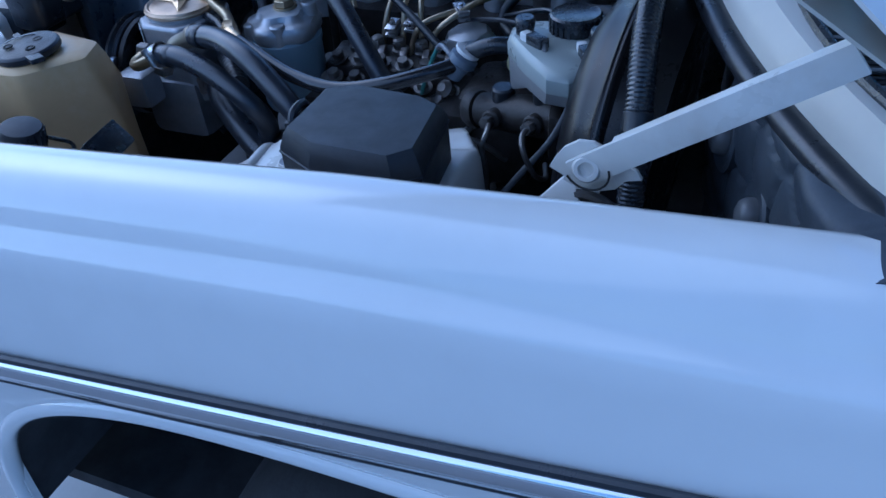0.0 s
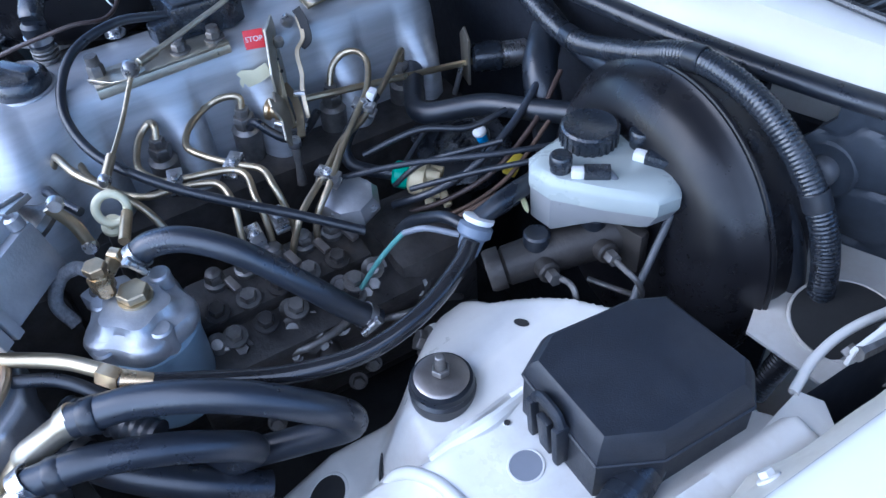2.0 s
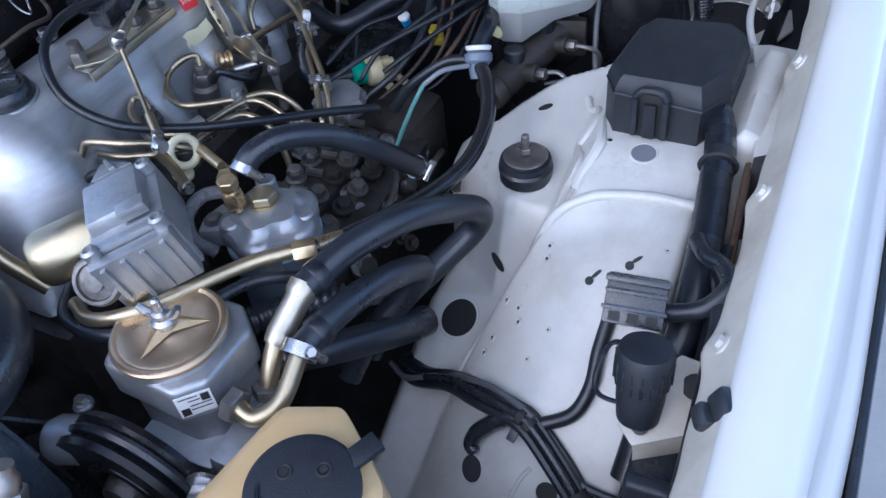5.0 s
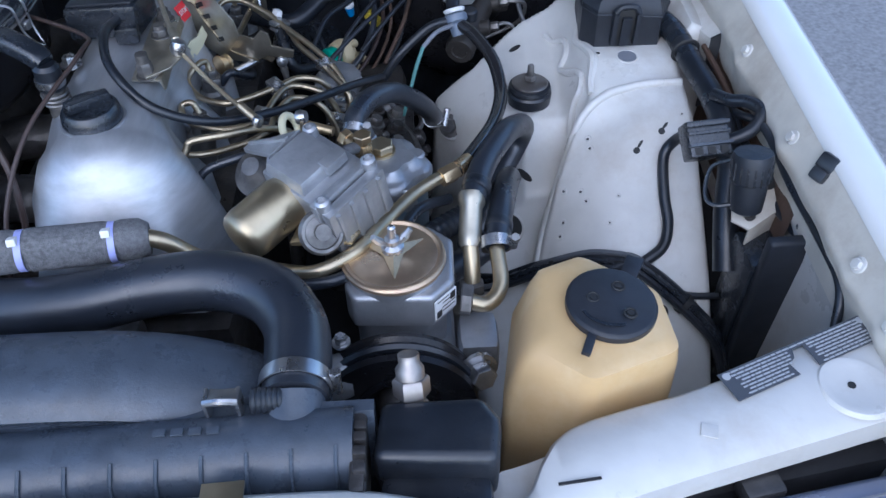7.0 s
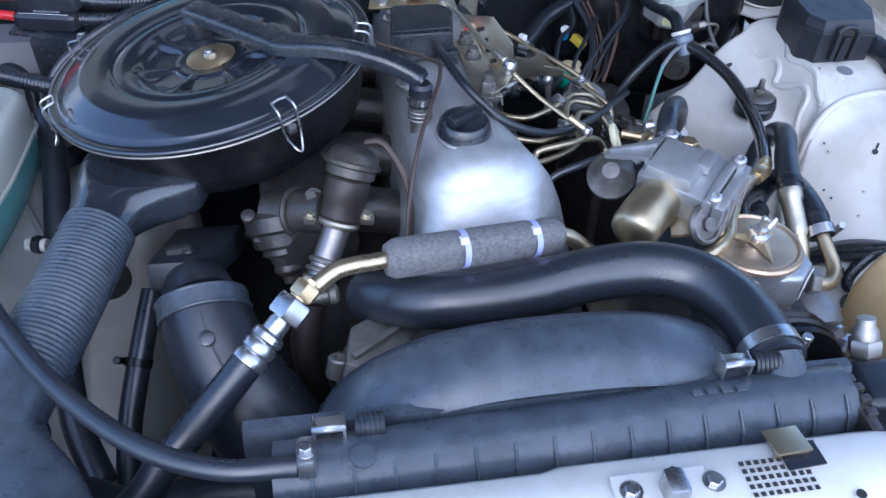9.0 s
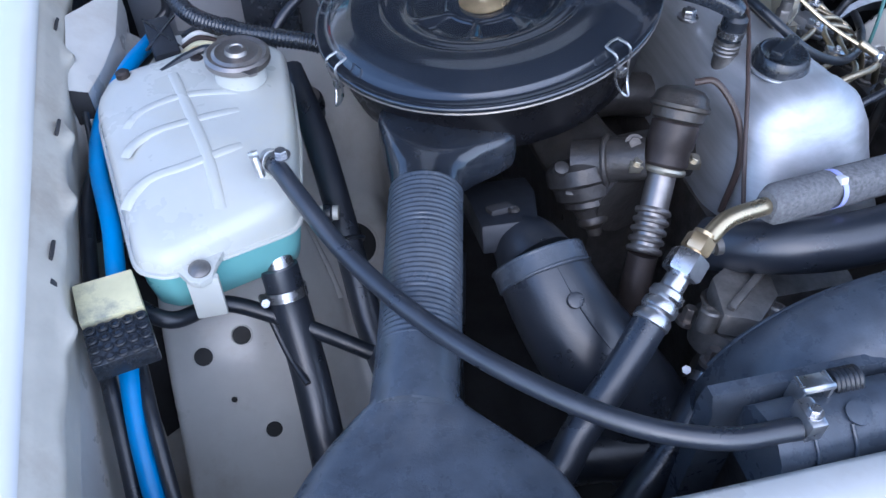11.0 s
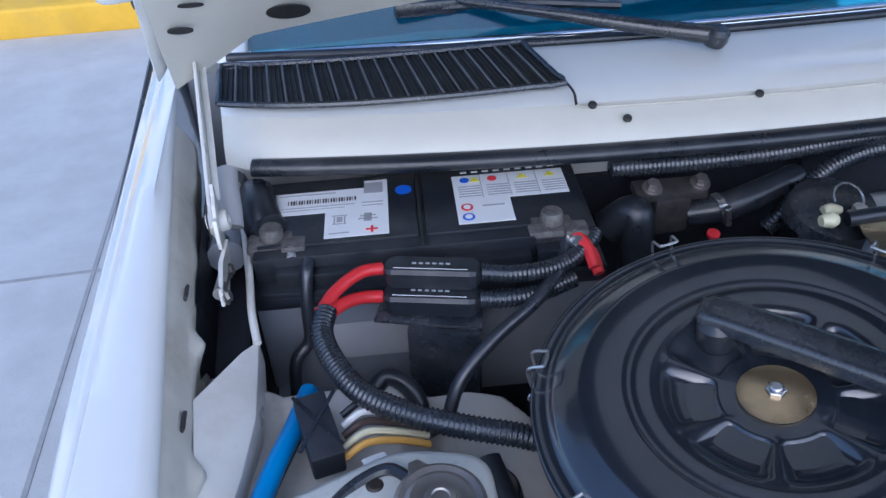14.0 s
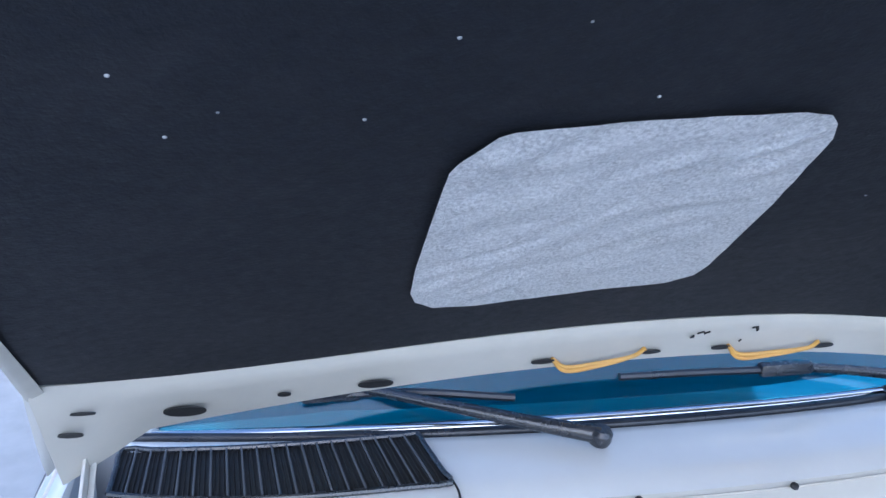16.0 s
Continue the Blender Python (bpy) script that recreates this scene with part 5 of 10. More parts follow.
    cu.materials.append(M["paper"])
    w = new("word", cu)
    w.matrix_world = Matrix.Translation(o + n * 0.002) @ Matrix((d, q, n)).transposed().to_4x4()
    dg = bpy.context.evaluated_depsgraph_get()
    me = bpy.data.meshes.new_from_object(w.evaluated_get(dg))
    mw = w.matrix_world.copy()
    bpy.data.objects.remove(w)
    me.transform(mw)
    tx = new("word", me)
    tx.parent = lb
    # breather nipple with its clip
    bm = B()
    cyl(bm, (-0.037, 0.523, 0.880), (-0.037, 0.523, 0.922), 0.0115, bev=0.002)
    for k in range(3):
        torus(bm, (-0.037, 0.523, 0.902 + k * 0.005), (0, 0, 1), 0.0128, 0.0018, 24, 6)
    part("breather_nipple", bm, "darkalu", vc)
    # plated strip with bolts along the side
    a, b = Vector((0.067, 0.552, 0.9015)), Vector((0.060, 0.700, 0.901))
    bm = B()
    prism(bm, [a, b, b + Vector((-0.030, -0.004, 0.002)), a + Vector((-0.032, 0.0, 0.002))], (0, 0, 0.003), 0.0006)
    prism(bm, [a, b, b + Vector((0.002, 0, -0.009)), a + Vector((0.002, 0, -0.010))], (-0.0025, 0, 0.0), 0.0006)
    st = part("support_strip", bm, "zinc", vc, "pale plated strip bolted along the cover")
    for c, r, h in (((0.047, 0.649, 0.9045), 0.0085, 0.013), ((0.044, 0.689, 0.9045), 0.0085, 0.013), ((0.050, 0.560, 0.9045), 0.009, 0.026)):
        bm = B()
        lathe(bm, [(0.0115, 0), (0.0115, 0.002)], c, (0, 0, 1), 18)
        hexnut(bm, V(c) + Vector((0, 0, 0.002)), (0, 0, 1), r, h * 0.6)
        lathe(bm, [(r * 0.8, 0), (r * 0.75, h * 0.4)], V(c) + Vector((0, 0, 0.002 + h * 0.6)), (0, 0, 1), 12)
        part("nut", bm, "darkalu", st)
    part("pressed_plate", prism(B(), [(0.052, 0.548, 0.907), (0.074, 0.568, 0.907), (0.086, 0.585, 0.912), (0.080, 0.604, 0.912), (0.062, 0.606, 0.908), (0.046, 0.575, 0.907)], (0, 0, 0.0025), 0.0005), "zinc", st)
    # cap nuts along the centre
    for y in (0.60, 0.78, 0.90):
        bm = B()
        bolt(bm, (-0.045, y, 0.899), (0, 0, 1), 0.008, 0.012)
        part("cover_nut", bm, "steel", vc)
    # injectors with their lines
    for x, y, z in ((0.086, 0.588, 0.836), (0.082, 0.688, 0.833), (0.085, 0.797, 0.822), (0.083, 0.895, 0.815)):
        bm = B()
        lathe(bm, [(0.0165, -0.075), (0.0165, -0.030), (0.0115, -0.026), (0.0115, -0.012)], (x, y, z), (0.12, 0, 1), 16)
        hexnut(bm, (x, y, z - 0.022), (0.12, 0, 1), 0.0125, 0.014)
        hexnut(bm, (x, y, z - 0.008), (0.12, 0, 1), 0.0085, 0.010)
        part("injector", bm, "darkalu", e, "oily hexagonal injector body")
    P = [[(0.083, 0.688, 0.832), (0.079, 0.690, 0.845), (0.070, 0.678, 0.846), (0.061, 0.657, 0.838), (0.080, 0.628, 0.833), (0.112, 0.613, 0.832), (0.140, 0.623, 0.832), (0.173, 0.646, 0.832), (0.195, 0.667, 0.830), (0.221, 0.669, 0.825), (0.238, 0.672, 0.80), (0.247, 0.674, 0.755)],
         [(0.087, 0.588, 0.836), (0.080, 0.592, 0.848), (0.068, 0.588, 0.846), (0.078, 0.571, 0.836), (0.118, 0.558, 0.832), (0.151, 0.569, 0.832), (0.162, 0.584, 0.832), (0.177, 0.633, 0.832), (0.194, 0.650, 0.830), (0.224, 0.647, 0.822), (0.240, 0.648, 0.80), (0.249, 0.645, 0.755)],
         [(0.047, 0.504, 0.838), (0.103, 0.509, 0.834), (0.131, 0.521, 0.832), (0.155, 0.534, 0.832), (0.172, 0.554, 0.832), (0.175, 0.577, 0.832), (0.184, 0.607, 0.832), (0.195, 0.622, 0.830), (0.219, 0.625, 0.822), (0.237, 0.620, 0.80), (0.248, 0.614, 0.755)],
         [(0.256, 0.690, 0.755), (0.252, 0.698, 0.79), (0.235, 0.725, 0.812), (0.204, 0.757, 0.826), (0.170, 0.792, 0.834), (0.144, 0.819, 0.842), (0.110, 0.838, 0.852), (0.088, 0.836, 0.856), (0.076, 0.822, 0.852), (0.077, 0.806, 0.840), (0.084, 0.797, 0.822)],
         [(0.256, 0.660, 0.755), (0.258, 0.672, 0.79), (0.249, 0.687, 0.805), (0.219, 0.727, 0.814), (0.189, 0.763, 0.822), (0.170, 0.800, 0.826), (0.123, 0.854, 0.830), (0.090, 0.892, 0.838), (0.083, 0.895, 0.820)]]
    for p in P:
        part("fuel_line", tube(B(), p, 0.0039, seg=10, n=6), "pipe", e, "plated steel injector pipe")
    for c, r in (((0.172, 0.645, 0.834), -48), ((0.164, 0.585, 0.834), -15), ((0.226, 0.727, 0.816), 40), ((0.240, 0.660, 0.800), 0), ((0.160, 0.806, 0.834), 45), ((0.243, 0.632, 0.792), 0)):
        bm = B()
        box(bm, c, (0.026, 0.016, 0.006), (0, 14, r), bev=0.0015)
        box(bm, V(c) - Vector((0, 0, 0.008)), (0.026, 0.016, 0.005), (0, 14, r), bev=0.0015)
        bolt(bm, V(c) + Vector((0, 0, 0.003)), (0.1, 0, 1), 0.0035, 0.005)
        part("pipe_clip", bm, "steel", e)
    # leak-off hose between the injectors
    part("leak_hose", tube(B(), [(0.092, 0.690, 0.812), (0.105, 0.694, 0.825), (0.118, 0.705, 0.815), (0.128, 0.72, 0.805), (0.12, 0.745, 0.80), (0.10, 0.77, 0.805)], 0.0052, seg=10), "rubber", e, "black leak-off hose")
    part("fuel_line", tube(B(), [(0.085, 0.475, 0.835), (0.095, 0.486, 0.858), (0.103, 0.490, 0.866), (0.141, 0.500, 0.866), (0.170, 0.522, 0.856), (0.195, 0.545, 0.835), (0.215, 0.56, 0.80)], 0.0041, seg=10, n=6), "pipe", e, "plated steel injector pipe")
    part("fuel_line", tube(B(), [(0.100, 0.462, 0.82), (0.115, 0.468, 0.842), (0.15, 0.475, 0.852), (0.18, 0.49, 0.85)], 0.0048, seg=10, n=6), "hose", e, "grey fuel return hose")
    # injection pump
    bm = B()
    box(bm, (0.275, 0.645, 0.66), (0.105, 0.26, 0.15), (0, 12, 0), bev=0.012)
    box(bm, (0.265, 0.64, 0.742), (0.06, 0.19, 0.03), (0, 10, 0), bev=0.006)
    pump = part("injection_pump", bm, "iron", e, "oily black inline injection pump")
    for i in range(5):
        y = 0.578 + i * 0.033
        bm = B()
        lathe(bm, [(0.012, 0), (0.012, 0.012), (0.008, 0.014), (0.008, 0.026), (0.005, 0.028)], (0.252, y, 0.752), (0.1, 0, 1), 14)
        hexnut(bm, (0.2535, y, 0.766), (0.1, 0, 1), 0.010, 0.010)
        part("delivery_valve", bm, "darkalu", pump)
        for k, x in enumerate((0.288, 0.315)):
            bm = B()
            bolt(bm, (x, y - 0.012 + k * 0.005, 0.756 - k * 0.014), (0.3, 0, 1), 0.0085, 0.013)
            part("bolt", bm, "darkalu" if (i + k) % 2 else "iron", pump)
    for at, ax_, r in (((0.327, 0.585, 0.675), (1, -0.3, 0.35), 0.016), ((0.33, 0.655, 0.68), (1, -0.2, 0.4), 0.014), ((0.325, 0.70, 0.70), (1, -0.1, 0.5), 0.012)):
        part("plunger_cap", lathe(B(), [(r, 0), (r, 0.024), (r * 0.7, 0.03)], at, ax_, 22), "iron", pump)
    part("plunger_disc", lathe(B(), [(0.0145, 0), (0.0145, 0.003), (0.009, 0.004), (0, 0.0045)], (0.345, 0.575, 0.69), (1, -0.4, 0.5), 24), "steel", pump)
    for i in range(9):
        bm = B()
        x, y = 0.335 + 0.02 * math.sin(i * 2.1), 0.545 + i * 0.032
        z = 0.665 - 0.03 * (i % 3)
        bolt(bm, (x, y, z), (1, -0.3, 0.6), 0.007, 0.010)
        part("bolt", bm, "darkalu" if i % 2 else "iron", pump)
    # clamp plates, pins and unions that stud the pump's oily flank
    for i in range(26):
        x = 0.295 + 0.042 * random.random()
        y = 0.55 + 0.25 * random.random()
        z = 0.755 - 0.9 * (x - 0.285) - 0.02 * random.random()
        bm = B()
        r = 0.0045 + 0.004 * random.random()
        if i % 3 == 0:
            lathe(bm, [(r * 1.5, 0), (r * 1.6, 0.004), (r * 1.2, 0.006), (r * 0.8, 0.010)], (x, y, z), (0.7, -0.25, 0.7), 14)
        else:
            bolt(bm, (x, y, z), (0.6, -0.2, 0.8), r, 0.011)
        part("bolt", bm, ("darkalu", "iron", "darkalu")[i % 3], pump)
    for i in range(5):
        y = 0.575 + i * 0.033
        bm = B()
        box(bm, (0.270, y + 0.016, 0.766), (0.020, 0.009, 0.006), (0, 10, 15), bev=0.0015)
        part("clamp_plate", bm, "capsteel", pump)
    for p in ([(0.325, 0.60, 0.70), (0.345, 0.64, 0.715), (0.335, 0.69, 0.72), (0.31, 0.72, 0.73)], [(0.33, 0.71, 0.69), (0.35, 0.745, 0.70), (0.345, 0.79, 0.69), (0.33, 0.82, 0.66)]):
        part("pump_pipe", tube(B(), p, 0.0042, seg=10), "darkalu", pump)
    # governor and its vacuum unit
    bm = B()
    box(bm, (0.27, 0.80, 0.68), (0.12, 0.10, 0.13), bev=0.02)
    part("governor", bm, "iron", pump)
    bm = B()
    lathe(bm, [(0.030, 0), (0.034, 0.006), (0.034, 0.014), (0.028, 0.024), (0.020, 0.027), (0, 0.028)], (0.238, 0.742, 0.768), (0.1, -0.1, 1), 8)
    for k in range(4):
        a = k * 1.57 + 0.5
        bolt(bm, (0.238 + 0.029 * math.cos(a), 0.742 + 0.029 * math.sin(a), 0.779), (0, 0, 1), 0.004, 0.006)
    part("aneroid", bm, "alu", pump, "small cast alloy pressure unit")
    bm = B()
    lathe(bm, [(0.012, 0), (0.019, 0.004), (0.021, 0.012), (0.021, 0.020), (0.015, 0.024), (0.013, 0.032)], (0.229, 0.818, 0.772), (0.62, 0.72, -0.12), 18)
    bosses = [((0.248, 0.835, 0.760), (0.262, 0.826, 0.744), 0.0062), ((0.252, 0.845, 0.762), (0.276, 0.842, 0.748), 0.0052)]
    for k in range(4):
        th = k * 1.57 + 0.4
        p = Vector((0.240, 0.830, 0.769)) + Vector((-0.72 * math.cos(th), 0.62 * math.cos(th), math.sin(th))) * 0.014
        bosses.append((p, p + Vector((0.015, 0.017, -0.003)), 0.006))
    vv = part("vacuum_valve", bm, "tan", pump, "yellowed plastic vacuum valve")
    for p0, p1, r in bosses:
        part("nipple", cyl(B(), p0, p1, r, bev=0.001), "tan", vv)
    part("valve_cap", lathe(B(), [(0.005, -0.006), (0.0125, -0.005), (0.0155, -0.002), (0.0155, 0.010), (0.0135, 0.013)], (0.222, 0.809, 0.774), (0.62, 0.72, -0.12), 24), "teal", vv, "green plastic cap")
    part("valve_hose", tube(B(), [(0.220, 0.807, 0.774), (0.200, 0.785, 0.776), (0.182, 0.770, 0.782), (0.170, 0.772, 0.800), (0.160, 0.80, 0.826), (0.150, 0.825, 0.836)], 0.0075, seg=12), "rubber", vv, "black rubber valve hose")
    # round black pressure can
    bm = B()
    lathe(bm, [(0.058, 0), (0.060, 0.005), (0.060, 0.02), (0.055, 0.026), (0.040, 0.029), (0, 0.030)], (0.178, 0.925, 0.716), (0.1, -0.2, 1), 36)
    torus(bm, (0.181, 0.919, 0.7475), (0.1, -0.2, 1), 0.034, 0.002, 36, 6)
    for k in range(3):
        box(bm, (0.170 + 0.010 * k, 0.918, 0.748), (0.006, 0.016, 0.003), (0, 0, 30), bev=0.001)
    bolt(bm, (0.142, 0.880, 0.742), (0.1, -0.2, 1), 0.007, 0.02)
    part("vacuum_can", bm, "plastic", e, "round black pressed can")
    # linkage
    lk = part("linkage", tube(B(), [(0.100, 0.757, 0.828), (0.104, 0.88, 0.812), (0.103, 1.01, 0.792)], 0.0042, seg=8), "gold", e, "plated throttle linkage")

    def strap(name, pts, w, material="pipe", th=0.0022):
        """A flat lever facing along the engine's side."""
        bm = B()
        P = spline(pts, 6)
        rows = []
        side = Vector((0.62, 0.78, 0.0))
        for i, p in enumerate(P):
            d = (P[min(i + 1, len(P) - 1)] - P[max(i - 1, 0)]).normalized()
            u = (side - d * side.dot(d)).normalized()
            v = d.cross(u)
            rows.append([p + u * (sx * w / 2) + v * (sy * th / 2) for sx, sy in ((-1, -1), (1, -1), (1, 1), (-1, 1))])
        rings(bm, rows)
        return part(name, bm, material, lk)
    strap("lever", [(0.060, 0.742, 0.905), (0.068, 0.745, 0.898), (0.076, 0.742, 0.878), (0.092, 0.738, 0.852), (0.108, 0.734, 0.834), (0.140, 0.728, 0.824)], 0.0060)
    strap("lever", [(0.052, 0.785, 0.906), (0.073, 0.780, 0.888), (0.081, 0.767, 0.877), (0.098, 0.762, 0.860), (0.110, 0.755, 0.846), (0.132, 0.748, 0.824)], 0.0048)
    strap("black_strap", [(0.050, 0.786, 0.911), (0.062, 0.787, 0.902), (0.076, 0.784, 0.886), (0.079, 0.774, 0.880)], 0.010, "ink")
    strap("stop_lever", [(0.086, 0.742, 0.846), (0.104, 0.744, 0.840), (0.128, 0.740, 0.832), (0.158, 0.728, 0.822)], 0.009)
    for x, z in ((0.070, 0.893), (0.078, 0.874), (0.085, 0.862)):
        part("slot", box(B(), (x + 0.0012, 0.7425, z + 0.0012), (0.003, 0.003, 0.004), (0, 40, 30), bev=0), "ink", lk)
    # pressed plate with slots: an upper blade and a toothed foot
    up = [(0.0485, 0.7541, 0.9135), (0.0895, 0.7327, 0.9184), (0.1167, 0.7207, 0.8832), (0.1201, 0.7202, 0.8634), (0.0927, 0.7368, 0.8222), (0.0634, 0.7511, 0.8358), (0.0480, 0.7570, 0.8744)]
    na = Vector((0.45, 0.89, 0.05)).normalized()
    pl = part("plate", prism(B(), up, na * 0.0025, 0.0005), "zinc", lk, "pale plated pressed linkage plate")
    ca, cb = Vector((0.072, 0.7425, 0.905)), Vector((0.098, 0.733, 0.842))
    d1 = (cb - ca).normalized()
    w1 = na.cross(d1)
    for f in (0.12, 0.36, 0.60, 0.84):
        q0 = ca.lerp(cb, f) - na * 0.0004
        part("slot", prism(B(), [q0 - d1 * 0.003 - w1 * 0.006, q0 + d1 * 0.003 - w1 * 0.005, q0 + d1 * 0.003 + w1 * 0.005, q0 - d1 * 0.003 + w1 * 0.006], -na * 0.0002), "ink", pl)
    lo = [(0.1219, 0.7166, 0.8655), (0.1397, 0.7118, 0.8628), (0.1523, 0.7024, 0.8785), (0.1609, 0.7011, 0.8742), (0.1618, 0.7081, 0.8534), (0.1904, 0.7002, 0.85), (0.187, 0.7057, 0.8371), (0.1535, 0.7175, 0.8339), (0.1234, 0.7328, 0.8174), (0.0893, 0.7433, 0.8182)]
    nb = Vector((0.29, 0.905, 0.31)).normalized()
    part("plate", prism(B(), lo, nb * 0.0025, 0.0004), "zinc", lk)
    # damper and bracket at the far end of the long rod
    part("damper", cyl(B(), (0.102, 0.985, 0.800), (0.118, 1.020, 0.800), 0.019, seg=24, bev=0.003), "plastic", lk, "black rubber linkage damper")
    part("damper_end", cyl(B(), (0.118, 1.020, 0.800), (0.132, 1.050, 0.800), 0.017, seg=24, bev=0.002), "steel", lk)
    part("damper_bracket", prism(B(), [(0.088, 0.978, 0.770), (0.114, 0.972, 0.770), (0.116, 0.972, 0.835), (0.098, 0.976, 0.845), (0.086, 0.978, 0.830)], (0.001, 0.003, 0), 0.0008), "zinc", lk)
    part("damper_link", tube(B(), [(0.104, 0.970, 0.800), (0.106, 0.962, 0.780), (0.104, 0.955, 0.755)], 0.0035, seg=8), "steel", lk)
    # white hooked catch
    bm = B()
    prism(bm, [(0.056, 0.694, 0.861), (0.057, 0.699, 0.853), (0.060, 0.703, 0.855), (0.0585, 0.699, 0.862), (0.061, 0.705, 0.8665), (0.068, 0.717, 0.866), (0.073, 0.731, 0.873), (0.076, 0.735, 0.858), (0.071, 0.722, 0.850), (0.064, 0.708, 0.844), (0.058, 0.698, 0.845), (0.055, 0.692, 0.851)], (0.002, -0.0012, 0.001), 0.0004)
    part("hook", bm, "cream", lk, "pale hooked stop catch")
    bm = B()
    lathe(bm, [(0.005, -0.004), (0.0095, -0.002), (0.0125, 0.0), (0.0125, 0.004), (0.009, 0.006), (0.009, 0.010), (0.0115, 0.012), (0.0115, 0.015), (0.005, 0.018)], (0.088, 0.716, 0.824), (0.62, 0.72, -0.1), 22)
    part("roller", bm, "brass", lk, "small brass roller")
    part("pin", cyl(B(), (0.108, 0.716, 0.815), (0.140, 0.742, 0.818), 0.0048, seg=12, bev=0.001), "steel", lk)
    part("pin", cyl(B(), (0.112, 0.757, 0.842), (0.104, 0.747, 0.842), 0.0045, seg=10), "steel", lk)
    for c, r in (((0.050, 0.773, 0.900), 0.0078), ((0.073, 0.751, 0.892), 0.0065), ((0.171, 0.715, 0.828), 0.0078), ((0.082, 0.590, 0.922), 0.0095), ((0.168, 0.522, 0.866), 0.007)):
        part("ball_joint", lathe(B(), [(r * 0.3, -r * 1.1), (r * 0.8, -r * 0.7), (r, 0), (r * 0.8, r * 0.7), (r * 0.3, r)], c, (0.3, 0.2, 1), 16), "steel", lk)
    part("link", tube(B(), [(0.171, 0.715, 0.824), (0.174, 0.713, 0.800), (0.175, 0.712, 0.775)], [0.0055, 0.0035, 0.006], seg=10), "darkalu", lk)
    part("rod", tube(B(), [(0.082, 0.592, 0.923), (0.060, 0.645, 0.928), (0.040, 0.700, 0.936), (0.022, 0.755, 0.945), (0.012, 0.86, 0.945)], 0.0030, seg=8), "zinc", lk)
    part("socket", cyl(B(), (0.079, 0.600, 0.924), (0.070, 0.622, 0.926), 0.0052, seg=12, bev=0.001), "zinc", lk)
    part("rod", tube(B(), [(0.082, 0.590, 0.918), (0.12, 0.560, 0.890), (0.168, 0.522, 0.866)], 0.0026, seg=8), "pipe", lk)
    part("socket", cyl(B(), (0.166, 0.524, 0.868), (0.148, 0.538, 0.878), 0.005, seg=12, bev=0.001), "pipe", lk)
    part("tie", box(B(), (0.156, 0.818, 0.840), (0.010, 0.012, 0.016), (0, 20, 40), bev=0.003), "white", lk, "white nylon tie")
    # rear linkage cluster and relay box on the cover
    bx = thing("relay_box", (-0.008, 0.68, 0.91), "black plastic sensor box on the cam cover", "relay box")
    bm = B()
    prism(bm, [(-0.058, 0.650, 0.902), (0.022, 0.655, 0.902), (0.030, 0.715, 0.902), (0.02, 0.735, 0.902), (-0.05, 0.735, 0.902)], (0, 0, 0.038), 0.004)
    part("housing", bm, "plastic", bx)
    part("lid", prism(B(), [(-0.054, 0.655, 0.9405), (0.019, 0.66, 0.9405), (0.026, 0.712, 0.9405), (0.012, 0.728, 0.9405), (-0.046, 0.728, 0.9405)], (0, 0, 0.003), 0.001), "fuse", bx)
    part("plug", box(B(), (0.012, 0.643, 0.915), (0.026, 0.026, 0.02), (0, 0, 10), bev=0.004), "plastic", bx)
    # rear end of the cover: bracket and small linkage
    bm = B()
    prism(bm, [(-0.075, 0.80, 0.905), (0.05, 0.80, 0.905), (0.03, 0.87, 0.905), (-0.06, 0.90, 0.905)], (0, 0, 0.003), 0.001)
    rl = part("rear_bracket", bm, "gold", lk, "plated bracket with dark cranks behind the sensor box")
    part("crank", tube(B(), [(-0.085, 0.865, 0.922), (-0.04, 0.862, 0.925), (0.0, 0.85, 0.92)], 0.0085, seg=10), "rubber", rl)
    part("crank_end", lathe(B(), [(0.006, 0), (0.009, 0.006), (0.006, 0.018)], (-0.095, 0.867, 0.922), (-1, 0, 0), 12), "cream", rl)
    for x, y in ((-0.02, 0.835), (0.01, 0.86), (-0.055, 0.82), (0.035, 0.815)):
        bm = B()
        bolt(bm, (x, y, 0.908), (0, 0, 1), 0.007, 0.012)
        part("nut", bm, "steel", rl)
    part("washer", lathe(B(), [(0.016, 0), (0.016, 0.002), (0.008, 0.004)], (-0.005, 0.83, 0.913), (0, 0, 1), 24), "copper", rl)
    # manifold on the other side, dark under the air cleaner
    mf = part("manifold", tube(B(), [(-0.16, 0.44, 0.78), (-0.19, 0.55, 0.78), (-0.19, 0.75, 0.78), (-0.16, 0.88, 0.77)], 0.045, seg=14), "iron", e)
    for y in (0.50, 0.62, 0.74, 0.86):
        part("runner", tube(B(), [(-0.19, y, 0.78), (-0.12, y, 0.79), (-0.06, y, 0.78)], 0.028, seg=12), "iron", mf)
    # thermostat housing, water pump and lower front castings
    bm = B()
    lathe(bm, [(0.045, 0), (0.045, 0.05), (0.03, 0.06)], (-0.05, 0.33, 0.60), (0, -1, 0), 24)
    box(bm, (-0.02, 0.325, 0.70), (0.14, 0.06, 0.10), bev=0.015)
    part("water_pump", bm, "darkalu", e)
    bm = B()
    lathe(bm, [(0.040, 0), (0.042, 0.01), (0.042, 0.03), (0.036, 0.034), (0.036, 0.05), (0.028, 0.056)], (-0.118, 0.262, 0.728), (0.25, 0.3, 1), 22)
    th = part("thermostat_housing", bm, "darkalu", e, "stained cast alloy thermostat housing")
